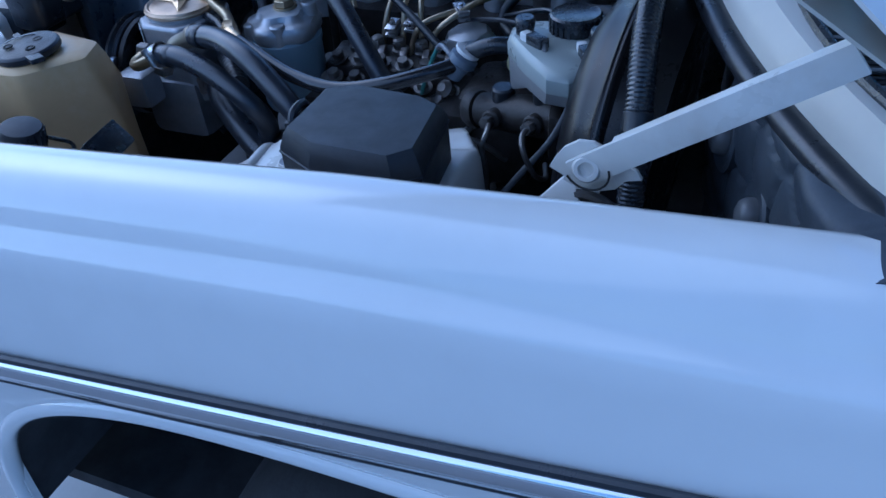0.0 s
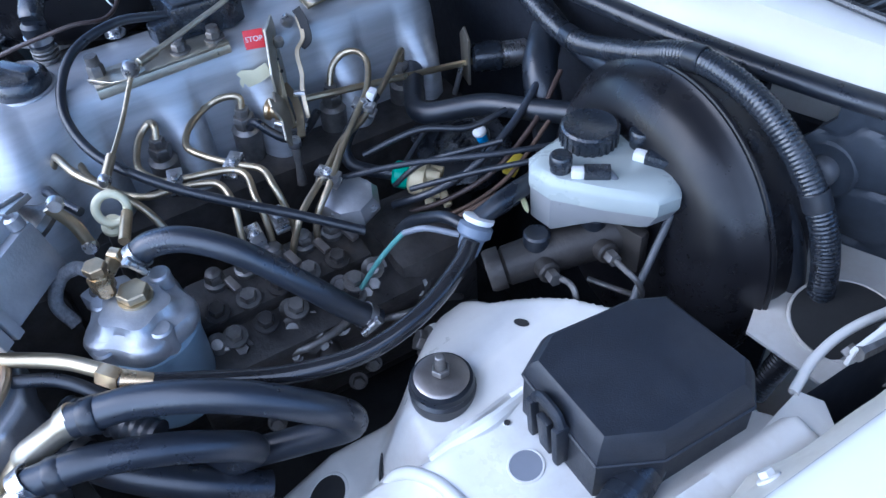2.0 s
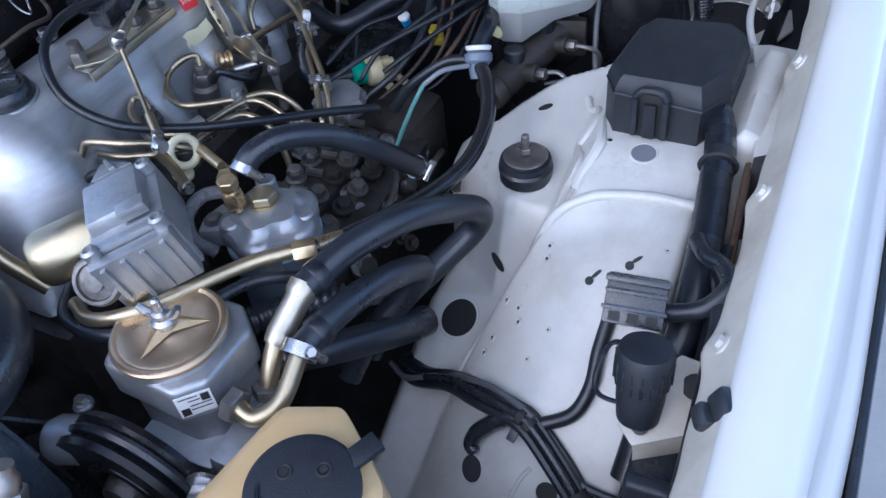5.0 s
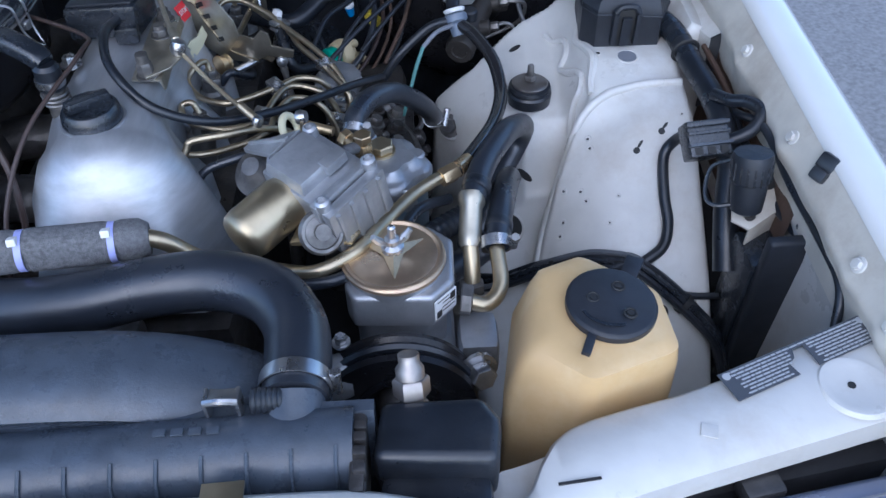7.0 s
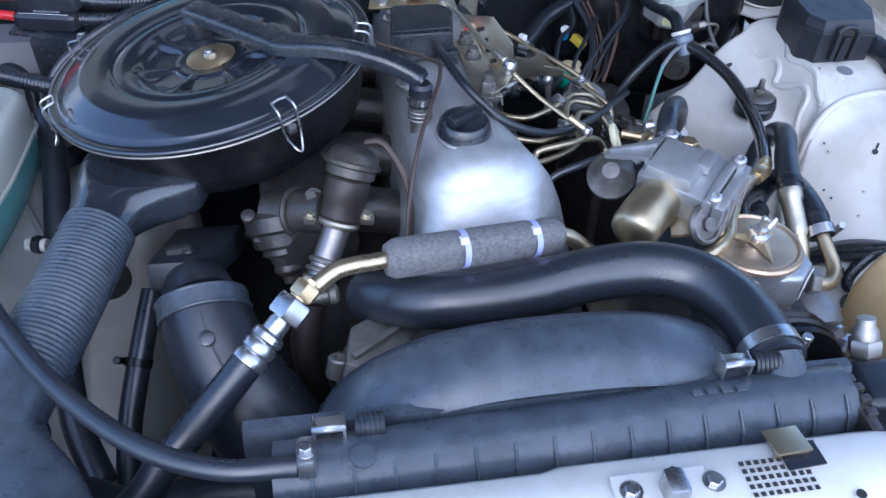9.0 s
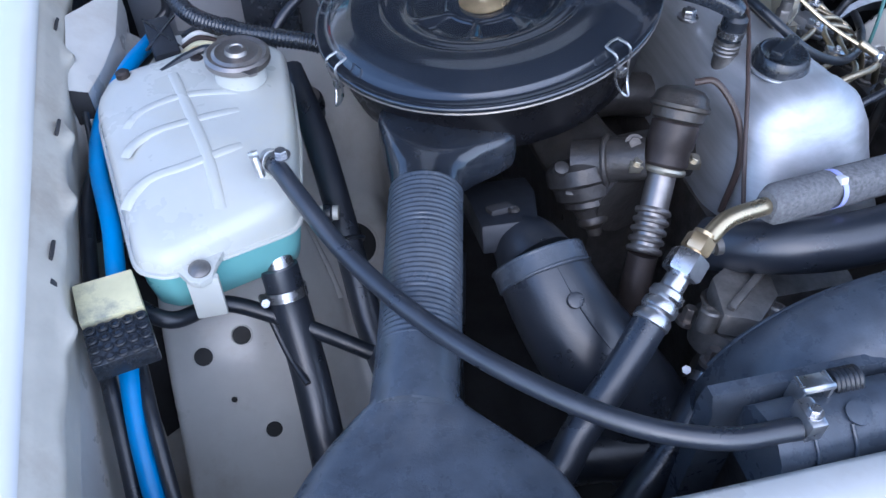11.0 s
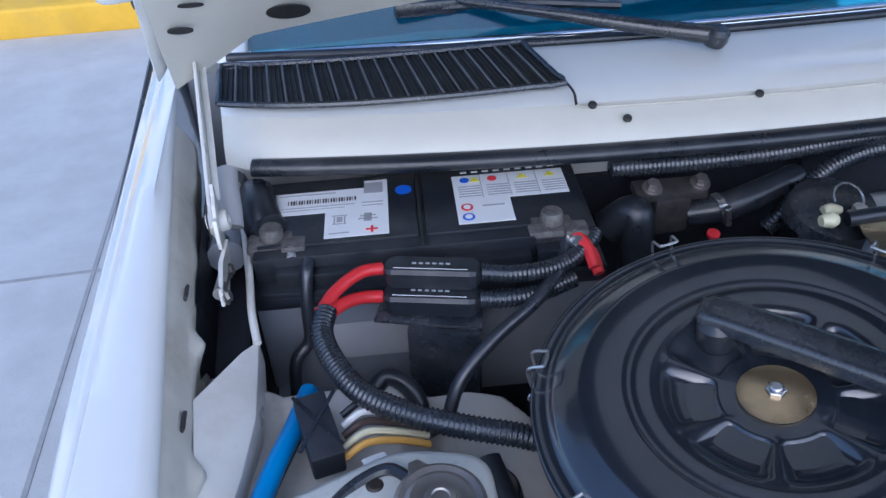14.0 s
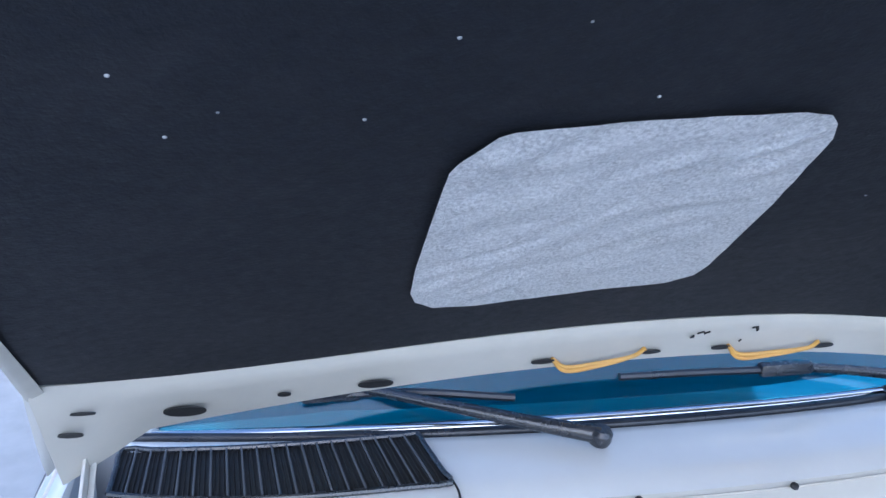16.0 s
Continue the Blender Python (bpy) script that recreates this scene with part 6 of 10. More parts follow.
    part("cover", prism(B(), [(-0.150, 0.246, 0.778), (-0.118, 0.232, 0.776), (-0.082, 0.262, 0.772), (-0.076, 0.296, 0.774), (-0.104, 0.312, 0.780), (-0.142, 0.290, 0.782)], (0.006, 0.007, 0.020), 0.004), "darkalu", th)
    part("rib", box(B(), (-0.108, 0.276, 0.801), (0.070, 0.008, 0.006), (0, 0, 35), bev=0.002), "darkalu", th)
    for p0 in ((-0.152, 0.262, 0.786), (-0.092, 0.306, 0.786), (-0.085, 0.256, 0.782)):
        part("ear", lathe(B(), [(0.010, -0.014), (0.0105, 0.006), (0.0085, 0.008), (0.005, 0.008), (0.005, 0.005)], p0, (0.25, 0.3, 1), 18), "darkalu", th)
    part("band", torus(B(), (-0.108, 0.275, 0.772), (0.25, 0.3, 1), 0.037, 0.003, 24, 6), "capsteel", th)
    for k in range(5):
        a = k * 1.26
        part("bolt", bolt(B(), (-0.118 + 0.045 * math.cos(a), 0.262 + 0.045 * math.sin(a), 0.745), (0.2, 0.2, 1), 0.007, 0.02), "capsteel", th)
    # exhaust gas valve with its bellows pipe
    ga = Vector((0.30, 0.46, 0.84)).normalized()
    gc = Vector((-0.139, 0.423, 0.838))
    g = part("recirculation_valve", lathe(B(), [(0.020, 0), (0.0235, 0.004), (0.0225, 0.020), (0.0245, 0.024), (0.0245, 0.046), (0.021, 0.050)], gc, ga, 26), "egr", e, "burnt brown gas recirculation valve")
    part("valve_can", lathe(B(), [(0.022, 0), (0.027, 0.003), (0.0275, 0.012), (0.0310, 0.014), (0.0315, 0.018), (0.0285, 0.021), (0.027, 0.028), (0.020, 0.034), (0.006, 0.037), (0, 0.037)], gc + ga * 0.048, ga, 32), "iron", g, "dusty dark vacuum can")
    bm = B()
    torus(bm, gc - ga * 0.003, ga, 0.0195, 0.004, 28, 8)
    for s in (-1, 1):
        q = gc + Vector((s * 0.030, -s * 0.004, 0.002))
        box(bm, q, (0.016, 0.011, 0.010), (0, 0, -15), bev=0.002)
        bolt(bm, q + Vector((0, 0, 0.005)), (0.1, -0.3, 1), 0.005, 0.006)
    part("valve_clamp", bm, "zinc", g, "two-eared clamp with worn bolts")
    bm = B()
    a, b = gc - ga * 0.004, Vector((-0.176, 0.362, 0.777))
    tube(bm, [a, a.lerp(b, 0.5), b], 0.0150, seg=18)
    for k in range(5):
        torus(bm, a.lerp(b, 0.50 + 0.115 * k), b - a, 0.0158, 0.0034, 24, 8)
    part("bellows_pipe", bm, "capsteel", g, "dull steel bellows pipe")
    part("lower_pipe", tube(B(), [b, b + Vector((-0.012, -0.02, -0.05)), b + Vector((-0.005, -0.02, -0.14))], 0.016, seg=12), "egr", g)
    bm = B()
    lathe(bm, [(0.030, -0.02), (0.040, -0.012), (0.041, 0.004), (0.036, 0.008), (0.034, 0.022), (0.026, 0.026), (0.027, 0.032), (0.020, 0.036), (0.016, 0.046), (0.0175, 0.049), (0.0165, 0.054), (0.009, 0.060), (0.008, 0.068), (0, 0.069)], (-0.207, 0.468, 0.800), (0.10, -0.55, -0.75), 26)
    tube(bm, [(-0.215, 0.475, 0.815), (-0.185, 0.458, 0.826), (-0.150, 0.438, 0.840)], [0.026, 0.025, 0.023], seg=22)
    torus(bm, (-0.186, 0.458, 0.826), (0.85, -0.5, 0.3), 0.0265, 0.0035, 30, 8)
    bolt(bm, gc + Vector((-0.026, 0.024, 0.016)), (-0.3, -0.6, 0.7), 0.007, 0.008)
    lathe(bm, [(0.008, 0), (0.008, 0.008), (0.004, 0.010)], (-0.240, 0.458, 0.822), (0, -0.4, 1), 14)
    box(bm, (-0.222, 0.440, 0.800), (0.030, 0.006, 0.010), (35, 0, -20), bev=0.002)
    part("throttle_flange", bm, "iron", e)
    part("vacuum_tube", tube(B(), [(-0.104, 0.462, 0.912), (-0.085, 0.452, 0.915), (-0.065, 0.43, 0.885), (-0.060, 0.41, 0.84), (-0.07, 0.40, 0.78)], 0.0036, seg=8), "brown", g)


build_engine()


# ---- air cleaner ----
def build_air_cleaner():
    c = Vector((-0.2764, 0.648, 0.920))
    ax = Vector((-0.155, -0.018, 1)).normalized()
    t = thing("air_cleaner", tuple(c - ax * 0.10), "round black enamelled air cleaner with a pressed lid", "air cleaner")
    seg = 112
    a, u, v = frame_of(ax)
    prof = [(0.0, 0.004), (0.030, 0.004)] + [(q, 0.0) for q in (0.0365, 0.043, 0.0455, 0.048, 0.051, 0.056, 0.062, 0.068, 0.074, 0.079, 0.082, 0.0845, 0.087, 0.090, 0.094)] + [(0.0965, 0.0172), (0.101, 0.0185), (0.112, 0.0192), (0.115, 0.0178), (0.118, 0.0212),
            (0.122, 0.0224), (0.138, 0.0228), (0.150, 0.0232), (0.153, 0.0228), (0.156, 0.0216), (0.166, 0.0176), (0.176, 0.0136), (0.1785, 0.0120), (0.1815, 0.0085), (0.186, 0.0072), (0.191, 0.0086), (0.1945, 0.0092), (0.1965, 0.0078), (0.1965, 0.0045), (0.192, 0.003)]
    rows = []
    for i, (r, h) in enumerate(prof):
        row = []
        for k in range(seg):
            th = 2 * math.pi * k / seg
            hh = h
            if 0.036 < r < 0.095:
                # seven spokes stand between wedge-shaped pressed pockets
                flat = 0.004 + 0.0125 * (r - 0.036) / 0.060
                sink = 0.0080 * sstep(0.043, 0.052, r) * (1 - sstep(0.080, 0.091, r))
                m = abs(((th * 7 / (2 * math.pi)) % 1.0) - 0.5) * 2
                hh = flat - sink * (1 - sstep(0.66, 0.92, m))
            row.append(c + a * hh + (u * math.cos(th) + v * math.sin(th)) * max(r, 1e-4))
        rows.append(row)
    lid = part("lid", rings(B(), rows), "lid", t, "glossy black pressed steel lid", angle=75)
    part("nut_washer", lathe(B(), [(0.029, 0), (0.030, 0.002), (0.026, 0.0035), (0.010, 0.0045)], c + ax * 0.0045, ax, 40), "brass", lid, "tarnished yellow washer")
    bm = B()
    hexnut(bm, c + ax * 0.0075, ax, 0.008, 0.005)
    cyl(bm, c + ax * 0.012, c + ax * 0.0155, 0.005, bev=0.001)
    part("nut", bm, "steel", lid)
    part("rim_seal", torus(B(), c + ax * 0.0015, ax, 0.1945, 0.0018, 96, 8), "capsteel", t)
    hs = part("housing", lathe(B(), [(0.188, 0.001), (0.186, -0.005), (0.176, -0.050), (0.170, -0.070), (0.155, -0.083), (0.10, -0.090)], c, ax, 80), "booster", t, "matt black housing")
    # spring clips
    for ang in (-60.8, -159.5, 155, 95, 35, -10):
        d = (u * 0 + Vector((math.cos(radians(ang)), math.sin(radians(ang)), 0)))
        d = (d - ax * d.dot(ax)).normalized()
        s = ax.cross(d)
        p = c + d * 0.196 + ax * 0.013
        bm = B()
        tube(bm, [p - s * 0.009 + ax * 0.012 - d * 0.012, p - s * 0.010 + ax * 0.006 + d * 0.003, p - s * 0.0095 - ax * 0.020 + d * 0.001, p - s * 0.006 - ax * 0.036 + d * 0.004, p - ax * 0.044 + d * 0.010, p + s * 0.006 - ax * 0.036 + d * 0.004, p + s * 0.0095 - ax * 0.020 + d * 0.001, p + s * 0.010 + ax * 0.006 + d * 0.003, p + s * 0.009 + ax * 0.012 - d * 0.012], 0.0014, seg=8, n=4)
        tube(bm, [p - s * 0.009 + ax * 0.012 - d * 0.012, p + ax * 0.0125 - d * 0.013, p + s * 0.009 + ax * 0.012 - d * 0.012], 0.0014, seg=8, n=3)
        box(bm, p - ax * 0.018, (0.010, 0.010, 0.010), (0, 0, ang), bev=0.002)
        part("clip", bm, "steel", t, "bent wire spring clip")
    # snorkel: flared mouth into a round neck
    def sec(y, cx, z, w, hgt, n=40, p=4.0, lat=(1.0, 0.0)):
        out = []
        for k in range(n):
            th = 2 * math.pi * k / n
            cc, ss = math.cos(th), math.sin(th)
            q = w * math.copysign(abs(cc) ** (2 / p), cc)
            out.append((cx + q * lat[0], y[0] + y[1] * math.copysign(abs(ss) ** (2 / p), ss) + q * lat[1], z + hgt * math.copysign(abs(ss) ** (2 / p), ss)))
        return out
    def duct(cx, cy, cz, lx, ly, w, h, p, n=48):
        side, up = Vector((lx, ly, 0)).normalized(), Vector((0, 0.18, 0.98))
        out = []
        for k in range(n):
            cc, ss = math.cos(2 * math.pi * k / n), math.sin(2 * math.pi * k / n)
            out.append(Vector((cx, cy, cz)) + side * (w * math.copysign(abs(cc) ** (2 / p), cc)) + up * (h * math.copysign(abs(ss) ** (2 / p), ss)))
        return out
    rows = [duct(-0.350, 0.522, 0.850, 0.91, -0.41, 0.074, 0.024, 4.5), duct(-0.355, 0.502, 0.851, 0.91, -0.41, 0.0745, 0.0245, 4.5), duct(-0.358, 0.494, 0.851, 0.91, -0.41, 0.0725, 0.025, 4.5), duct(-0.366, 0.481, 0.851, 0.92, -0.39, 0.0625, 0.0265, 4.2),
            duct(-0.376, 0.467, 0.851, 0.94, -0.34, 0.051, 0.028, 3.4), duct(-0.385, 0.453, 0.850, 0.95, -0.30, 0.042, 0.030, 2.6), duct(-0.390, 0.440, 0.848, 0.96, -0.27, 0.037, 0.0315, 2.1), duct(-0.396, 0.415, 0.843, 0.97, -0.22, 0.0345, 0.032, 2.0)]
    part("snorkel", rings(B(), rows), "enamel", t, "black moulded intake snorkel", angle=60)
    part("bellows", tube(B(), [(-0.3925, 0.432, 0.8425), (-0.408, 0.37, 0.832), (-0.423, 0.31, 0.824), (-0.437, 0.255, 0.818)], 0.0366, seg=32, n=10, rib=(0.0054, 0.0010)), "worn", t, "black ribbed intake hose")
    part("cuff", tube(B(), [(-0.436, 0.260, 0.818), (-0.446, 0.225, 0.815), (-0.452, 0.20, 0.812)], [0.0375, 0.037, 0.0375, 0.039], seg=28, n=4), "worn", t)
    rows = [sec((0.205, 0.012), -0.452, 0.812, 0.039, 0.030, 40, 2.0), sec((0.185, 0.012), -0.460, 0.808, 0.058, 0.030, 40, 2.4), sec((0.155, 0.008), -0.462, 0.808, 0.086, 0.030, 40, 3.0), sec((0.11, 0.004), -0.462, 0.812, 0.112, 0.032, 40, 4.0), sec((0.03, 0.0), -0.465, 0.822, 0.128, 0.032, 40, 5.0)]
    part("air_scoop", rings(B(), smooth_rows(rows, 5)), "worn", t, "wide black plastic air scoop", angle=75)
    # breather pipe over the lid
    p = thing("breather_pipe", (-0.03, 0.545, 0.93), "black moulded breather pipe from the cam cover to the lid", "pipe")
    pts = [(-0.304, 0.731, 0.944), (-0.296, 0.722, 0.951), (-0.250, 0.672, 0.956), (-0.200, 0.617, 0.961), (-0.182, 0.598, 0.963), (-0.13, 0.567, 0.972), (-0.08, 0.543, 0.968), (-0.045, 0.528, 0.956), (-0.034, 0.522, 0.948)]
    # flat moulded lever shape with a rounded back
    P = spline(pts, 6)
    rows = []
    for i, q in enumerate(P):
        dd = (P[min(i + 1, len(P) - 1)] - P[max(i - 1, 0)]).normalized()
        sd = dd.cross(ax).normalized()
        un = sd.cross(dd)
        f = i / (len(P) - 1)
        w = 0.0165 - 0.005 * sstep(0.45, 0.7, f) if f > 0.03 else 0.011
        w *= 1.0 if f < 0.97 else 0.85
        rows.append([q + sd * (w * x) + un * (0.0085 * y) for x, y in ((-1, -0.9), (-1, 0.3), (-0.86, 0.8), (-0.5, 0.98), (0, 1.0), (0.5, 0.98), (0.86, 0.8), (1, 0.3), (1, -0.9))])
    part("pipe", rings(B(), rows), "plastic", p, angle=50)
    part("end_socket", lathe(B(), [(0.017, 0), (0.0185, 0.004), (0.0175, 0.022), (0.012, 0.028)], V((-0.294, 0.718, 0.922)), ax, 26), "rubber", p)
    part("end_socket", lathe(B(), [(0.0135, 0), (0.0135, 0.024), (0.010, 0.028)], (-0.037, 0.523, 0.918), (0.05, 0, 1), 22), "rubber", p)
    part("socket_clip", lathe(B(), [(0.0138, 0), (0.0150, 0.0005), (0.0150, 0.0075), (0.0138, 0.008)], (-0.037, 0.523, 0.922), (0.05, 0, 1), 22), "steel", p)


build_air_cleaner()


# ---- left side of the bay ----
def build_steering_pump():
    t = thing("steering_pump", (0.32, 0.32, 0.70), "cast alloy power steering pump with a yellow plated lid", "pump")
    c = Vector((0.314, 0.340, 0.826))
    bm = B()
    prism(bm, [(0.268, 0.385, 0.775), (0.266, 0.312, 0.775), (0.274, 0.294, 0.775), (0.350, 0.290, 0.775), (0.372, 0.312, 0.775), (0.374, 0.372, 0.775), (0.350, 0.394, 0.775), (0.288, 0.396, 0.775)], (0, 0, 0.042), 0.006, 3)
    prism(bm, [(0.276, 0.380, 0.70), (0.274, 0.314, 0.70), (0.284, 0.300, 0.70), (0.345, 0.297, 0.70), (0.364, 0.314, 0.70), (0.366, 0.37, 0.70), (0.345, 0.388, 0.70), (0.29, 0.39, 0.70)], (0, 0, 0.078), 0.006, 3)
    lathe(bm, [(0.049, 0), (0.049, 0.012), (0.046, 0.014)], (0.314, 0.340, 0.812), (0, 0, 1), 40)
    body = part("body", bm, "alu", t, "grey cast alloy reservoir")
    lid = part("lid", lathe(B(), [(0.0500, -0.004), (0.0515, -0.001), (0.0510, 0.001), (0.0495, 0.002), (0.0485, 0.0045), (0.0460, 0.0050), (0.0435, 0.0028), (0.0415, 0.0036), (0.030, 0.004), (0.012, 0.006), (0, 0.006)], c, (0, 0, 1), 56), "lidgold", t, "iridescent yellow plated round lid")
    # pressed three-armed star
    bm = B()
    n = []
    for k in range(6):
        th = radians(32 + 60 * k)
        r = 0.037 if k % 2 == 0 else 0.0115
        n.append((c.x + r * math.cos(th), c.y + r * math.sin(th), c.z + (0.0045 if k % 2 == 0 else 0.008)))
    top = bm.verts.new((c.x, c.y, c.z + 0.015))
    vs = [bm.verts.new(p) for p in n]
    for i in range(6):
        bm.faces.new((vs[i], vs[(i + 1) % 6], top))
    part("star", bm, "brass", lid, angle=10)
    bm = B()
    lathe(bm, [(0.011, 0), (0.011, 0.005), (0.007, 0.008), (0.0075, 0.014), (0.004, 0.016), (0.004, 0.028), (0.002, 0.030)], c + Vector((0, 0, 0.010)), (0, 0, 1), 20)
    for s in (-1, 1):
        tube(bm, [c + Vector((s * 0.005, 0, 0.018)), c + Vector((s * 0.012, s * 0.003, 0.023)), c + Vector((s * 0.018, s * 0.005, 0.031))], [0.003, 0.0045, 0.003], seg=8)
    part("wing_nut", bm, "steel", lid)
    # maker's plate: bars only
    o, d = Vector((0.3515, 0.2900, 0.785)), Vector((0.022, 0.022, 0)).normalized()
    nn = Vector((d.y, -d.x, 0))
    bm = B()
    prism(bm, [o, o + d * 0.030, o + d * 0.030 + Vector((0, 0, 0.026)), o + Vector((0, 0, 0.026))], nn * 0.0012, 0.0003)
    pl = part("plate", bm, "paper", body)
    for a, b, z0, z1 in ((0.002, 0.009, 0.002, 0.011), (0.021, 0.028, 0.015, 0.024), (0.010, 0.020, 0.018, 0.019), (0.010, 0.028, 0.012, 0.013), (0.010, 0.028, 0.007, 0.008), (0.003, 0.019, 0.0225, 0.0235)):
        part("text_bar", prism(B(), [o + nn * 0.0014 + d * a + Vector((0, 0, z0)), o + nn * 0.0014 + d * b + Vector((0, 0, z0)), o + nn * 0.0014 + d * b + Vector((0, 0, z1)), o + nn * 0.0014 + d * a + Vector((0, 0, z1))], nn * 0.0003), "ink", pl)
    bm = B()
    box(bm, (0.328, 0.325, 0.69), (0.09, 0.10, 0.09), bev=0.015)
    box(bm, (0.395, 0.30, 0.735), (0.04, 0.05, 0.05), bev=0.01)
    lathe(bm, [(0.022, 0), (0.022, 0.02), (0.017, 0.03)], (0.265, 0.25, 0.76), (-1, -0.4, 0), 18)
    part("pump_housing", bm, "alu", t)
    part("bolt", bolt(B(), (0.39, 0.255, 0.752), (0.4, -1, 0.3), 0.013, 0.02), "steel", t)
    part("bolt", bolt(B(), (0.262, 0.268, 0.785), (0, 0, 1), 0.006, 0.01), "steel", t)
    bm = B()
    lathe(bm, [(0.02, 0.016), (0.050, 0.012), (0.060, 0.0), (0.0735, -0.002), (0.075, 0.004), (0.066, 0.014), (0.075, 0.025), (0.0735, 0.031), (0.048, 0.03), (0.018, 0.02)], (0.315, 0.262, 0.728), (0, -1, 0), 48)
    torus(bm, (0.315, 0.236, 0.728), (0, -1, 0), 0.037, 0.005, 36, 8)
    part("pulley", bm, "booster", t, "black pressed steel pulley")
    part("hub", lathe(B(), [(0.024, 0), (0.026, 0.01), (0.020, 0.03), (0.012, 0.034)], (0.315, 0.254, 0.728), (0, -1, 0), 26), "iron", t)
    part("belt", torus(B(), (0.315, 0.248, 0.728), (0, -1, 0), 0.0715, 0.0045, 48, 6), "rubber", t)
    # gold elbow outlets
    part("outlet", tube(B(), [(0.385, 0.318, 0.782), (0.405, 0.316, 0.778), (0.420, 0.335, 0.784), (0.419, 0.372, 0.801)], 0.0082, seg=14), "gold", t, "yellow plated elbow pipe")
    bm = B()
    hexnut(bm, (0.378, 0.319, 0.783), (1, -0.1, -0.1), 0.016, 0.012)
    part("outlet_nut", bm, "darkalu", t)
    part("outlet", tube(B(), [(0.392, 0.345, 0.76), (0.393, 0.36, 0.785), (0.392, 0.378, 0.803)], 0.0085, seg=14), "gold", t)
    part("outlet_nut", lathe(B(), [(0.014, 0), (0.014, 0.01), (0.011, 0.012)], (0.392, 0.348, 0.763), (0, 0.3, 1), 6), "darkalu", t)
    bm = B()
    clamp(bm, (0.4185, 0.376, 0.803), (0, 0.85, 0.4), 0.015, 0.012)
    part("clip", bm, "steel", t)
    bm = B()
    lathe(bm, [(0.009, 0), (0.0105, 0.003), (0.0120, 0.012), (0.0120, 0.045), (0.0145, 0.050), (0.0145, 0.06)], (0.391, 0.374, 0.800), (0.1, 0.85, 0.42), 20)
    part("sleeve", bm, "zinc", t, "crimped plated sleeve")


build_steering_pump()

sh = hose("steering_hose", [(0.398, 0.424, 0.825), (0.415, 0.475, 0.832), (0.445, 0.535, 0.828), (0.470, 0.592, 0.798), (0.478, 0.620, 0.770), (0.468, 0.618, 0.742), (0.440, 0.580, 0.715), (0.410, 0.525, 0.69), (0.395, 0.49, 0.65)], 0.0142, "thick matt black power steering hose", group="steering hoses")
part("ferrule", lathe(B(), [(0.0146, 0), (0.0156, 0.002), (0.0156, 0.012), (0.0146, 0.014)], (0.401, 0.432, 0.827), (0.3, 0.9, 0.1), 22, cap=False), "rubber", sh)
sh = hose("steering_hose", [(0.419, 0.375, 0.803), (0.428, 0.42, 0.807), (0.440, 0.475, 0.795), (0.450, 0.522, 0.772), (0.446, 0.540, 0.745), (0.428, 0.528, 0.715), (0.400, 0.495, 0.68), (0.385, 0.46, 0.64)], 0.0136, "thick matt black power steering hose", group="steering hoses")
part("ferrule", lathe(B(), [(0.0140, 0), (0.0150, 0.002), (0.0150, 0.012), (0.0140, 0.014)], (0.422, 0.392, 0.805), (0.2, 0.9, 0.05), 22, cap=False), "rubber", sh)
ch = hose("cooler_hose", [(0.345, 0.395, 0.735), (0.385, 0.43, 0.722), (0.420, 0.485, 0.698), (0.437, 0.522, 0.680), (0.443, 0.540, 0.671)], 0.0170, "thick black hose ending beside the inner fender opening")
part("clip", clamp(B(), (0.358, 0.404, 0.732), (0.75, 0.6, -0.2), 0.0175, 0.010), "capsteel", ch, "dull hose clip")
hose("cooler_hose", [(0.33, 0.41, 0.765), (0.36, 0.44, 0.765), (0.40, 0.475, 0.76)], 0.013, "ribbed dark hose behind the steering pump", rib=(0.009, 0.0015))


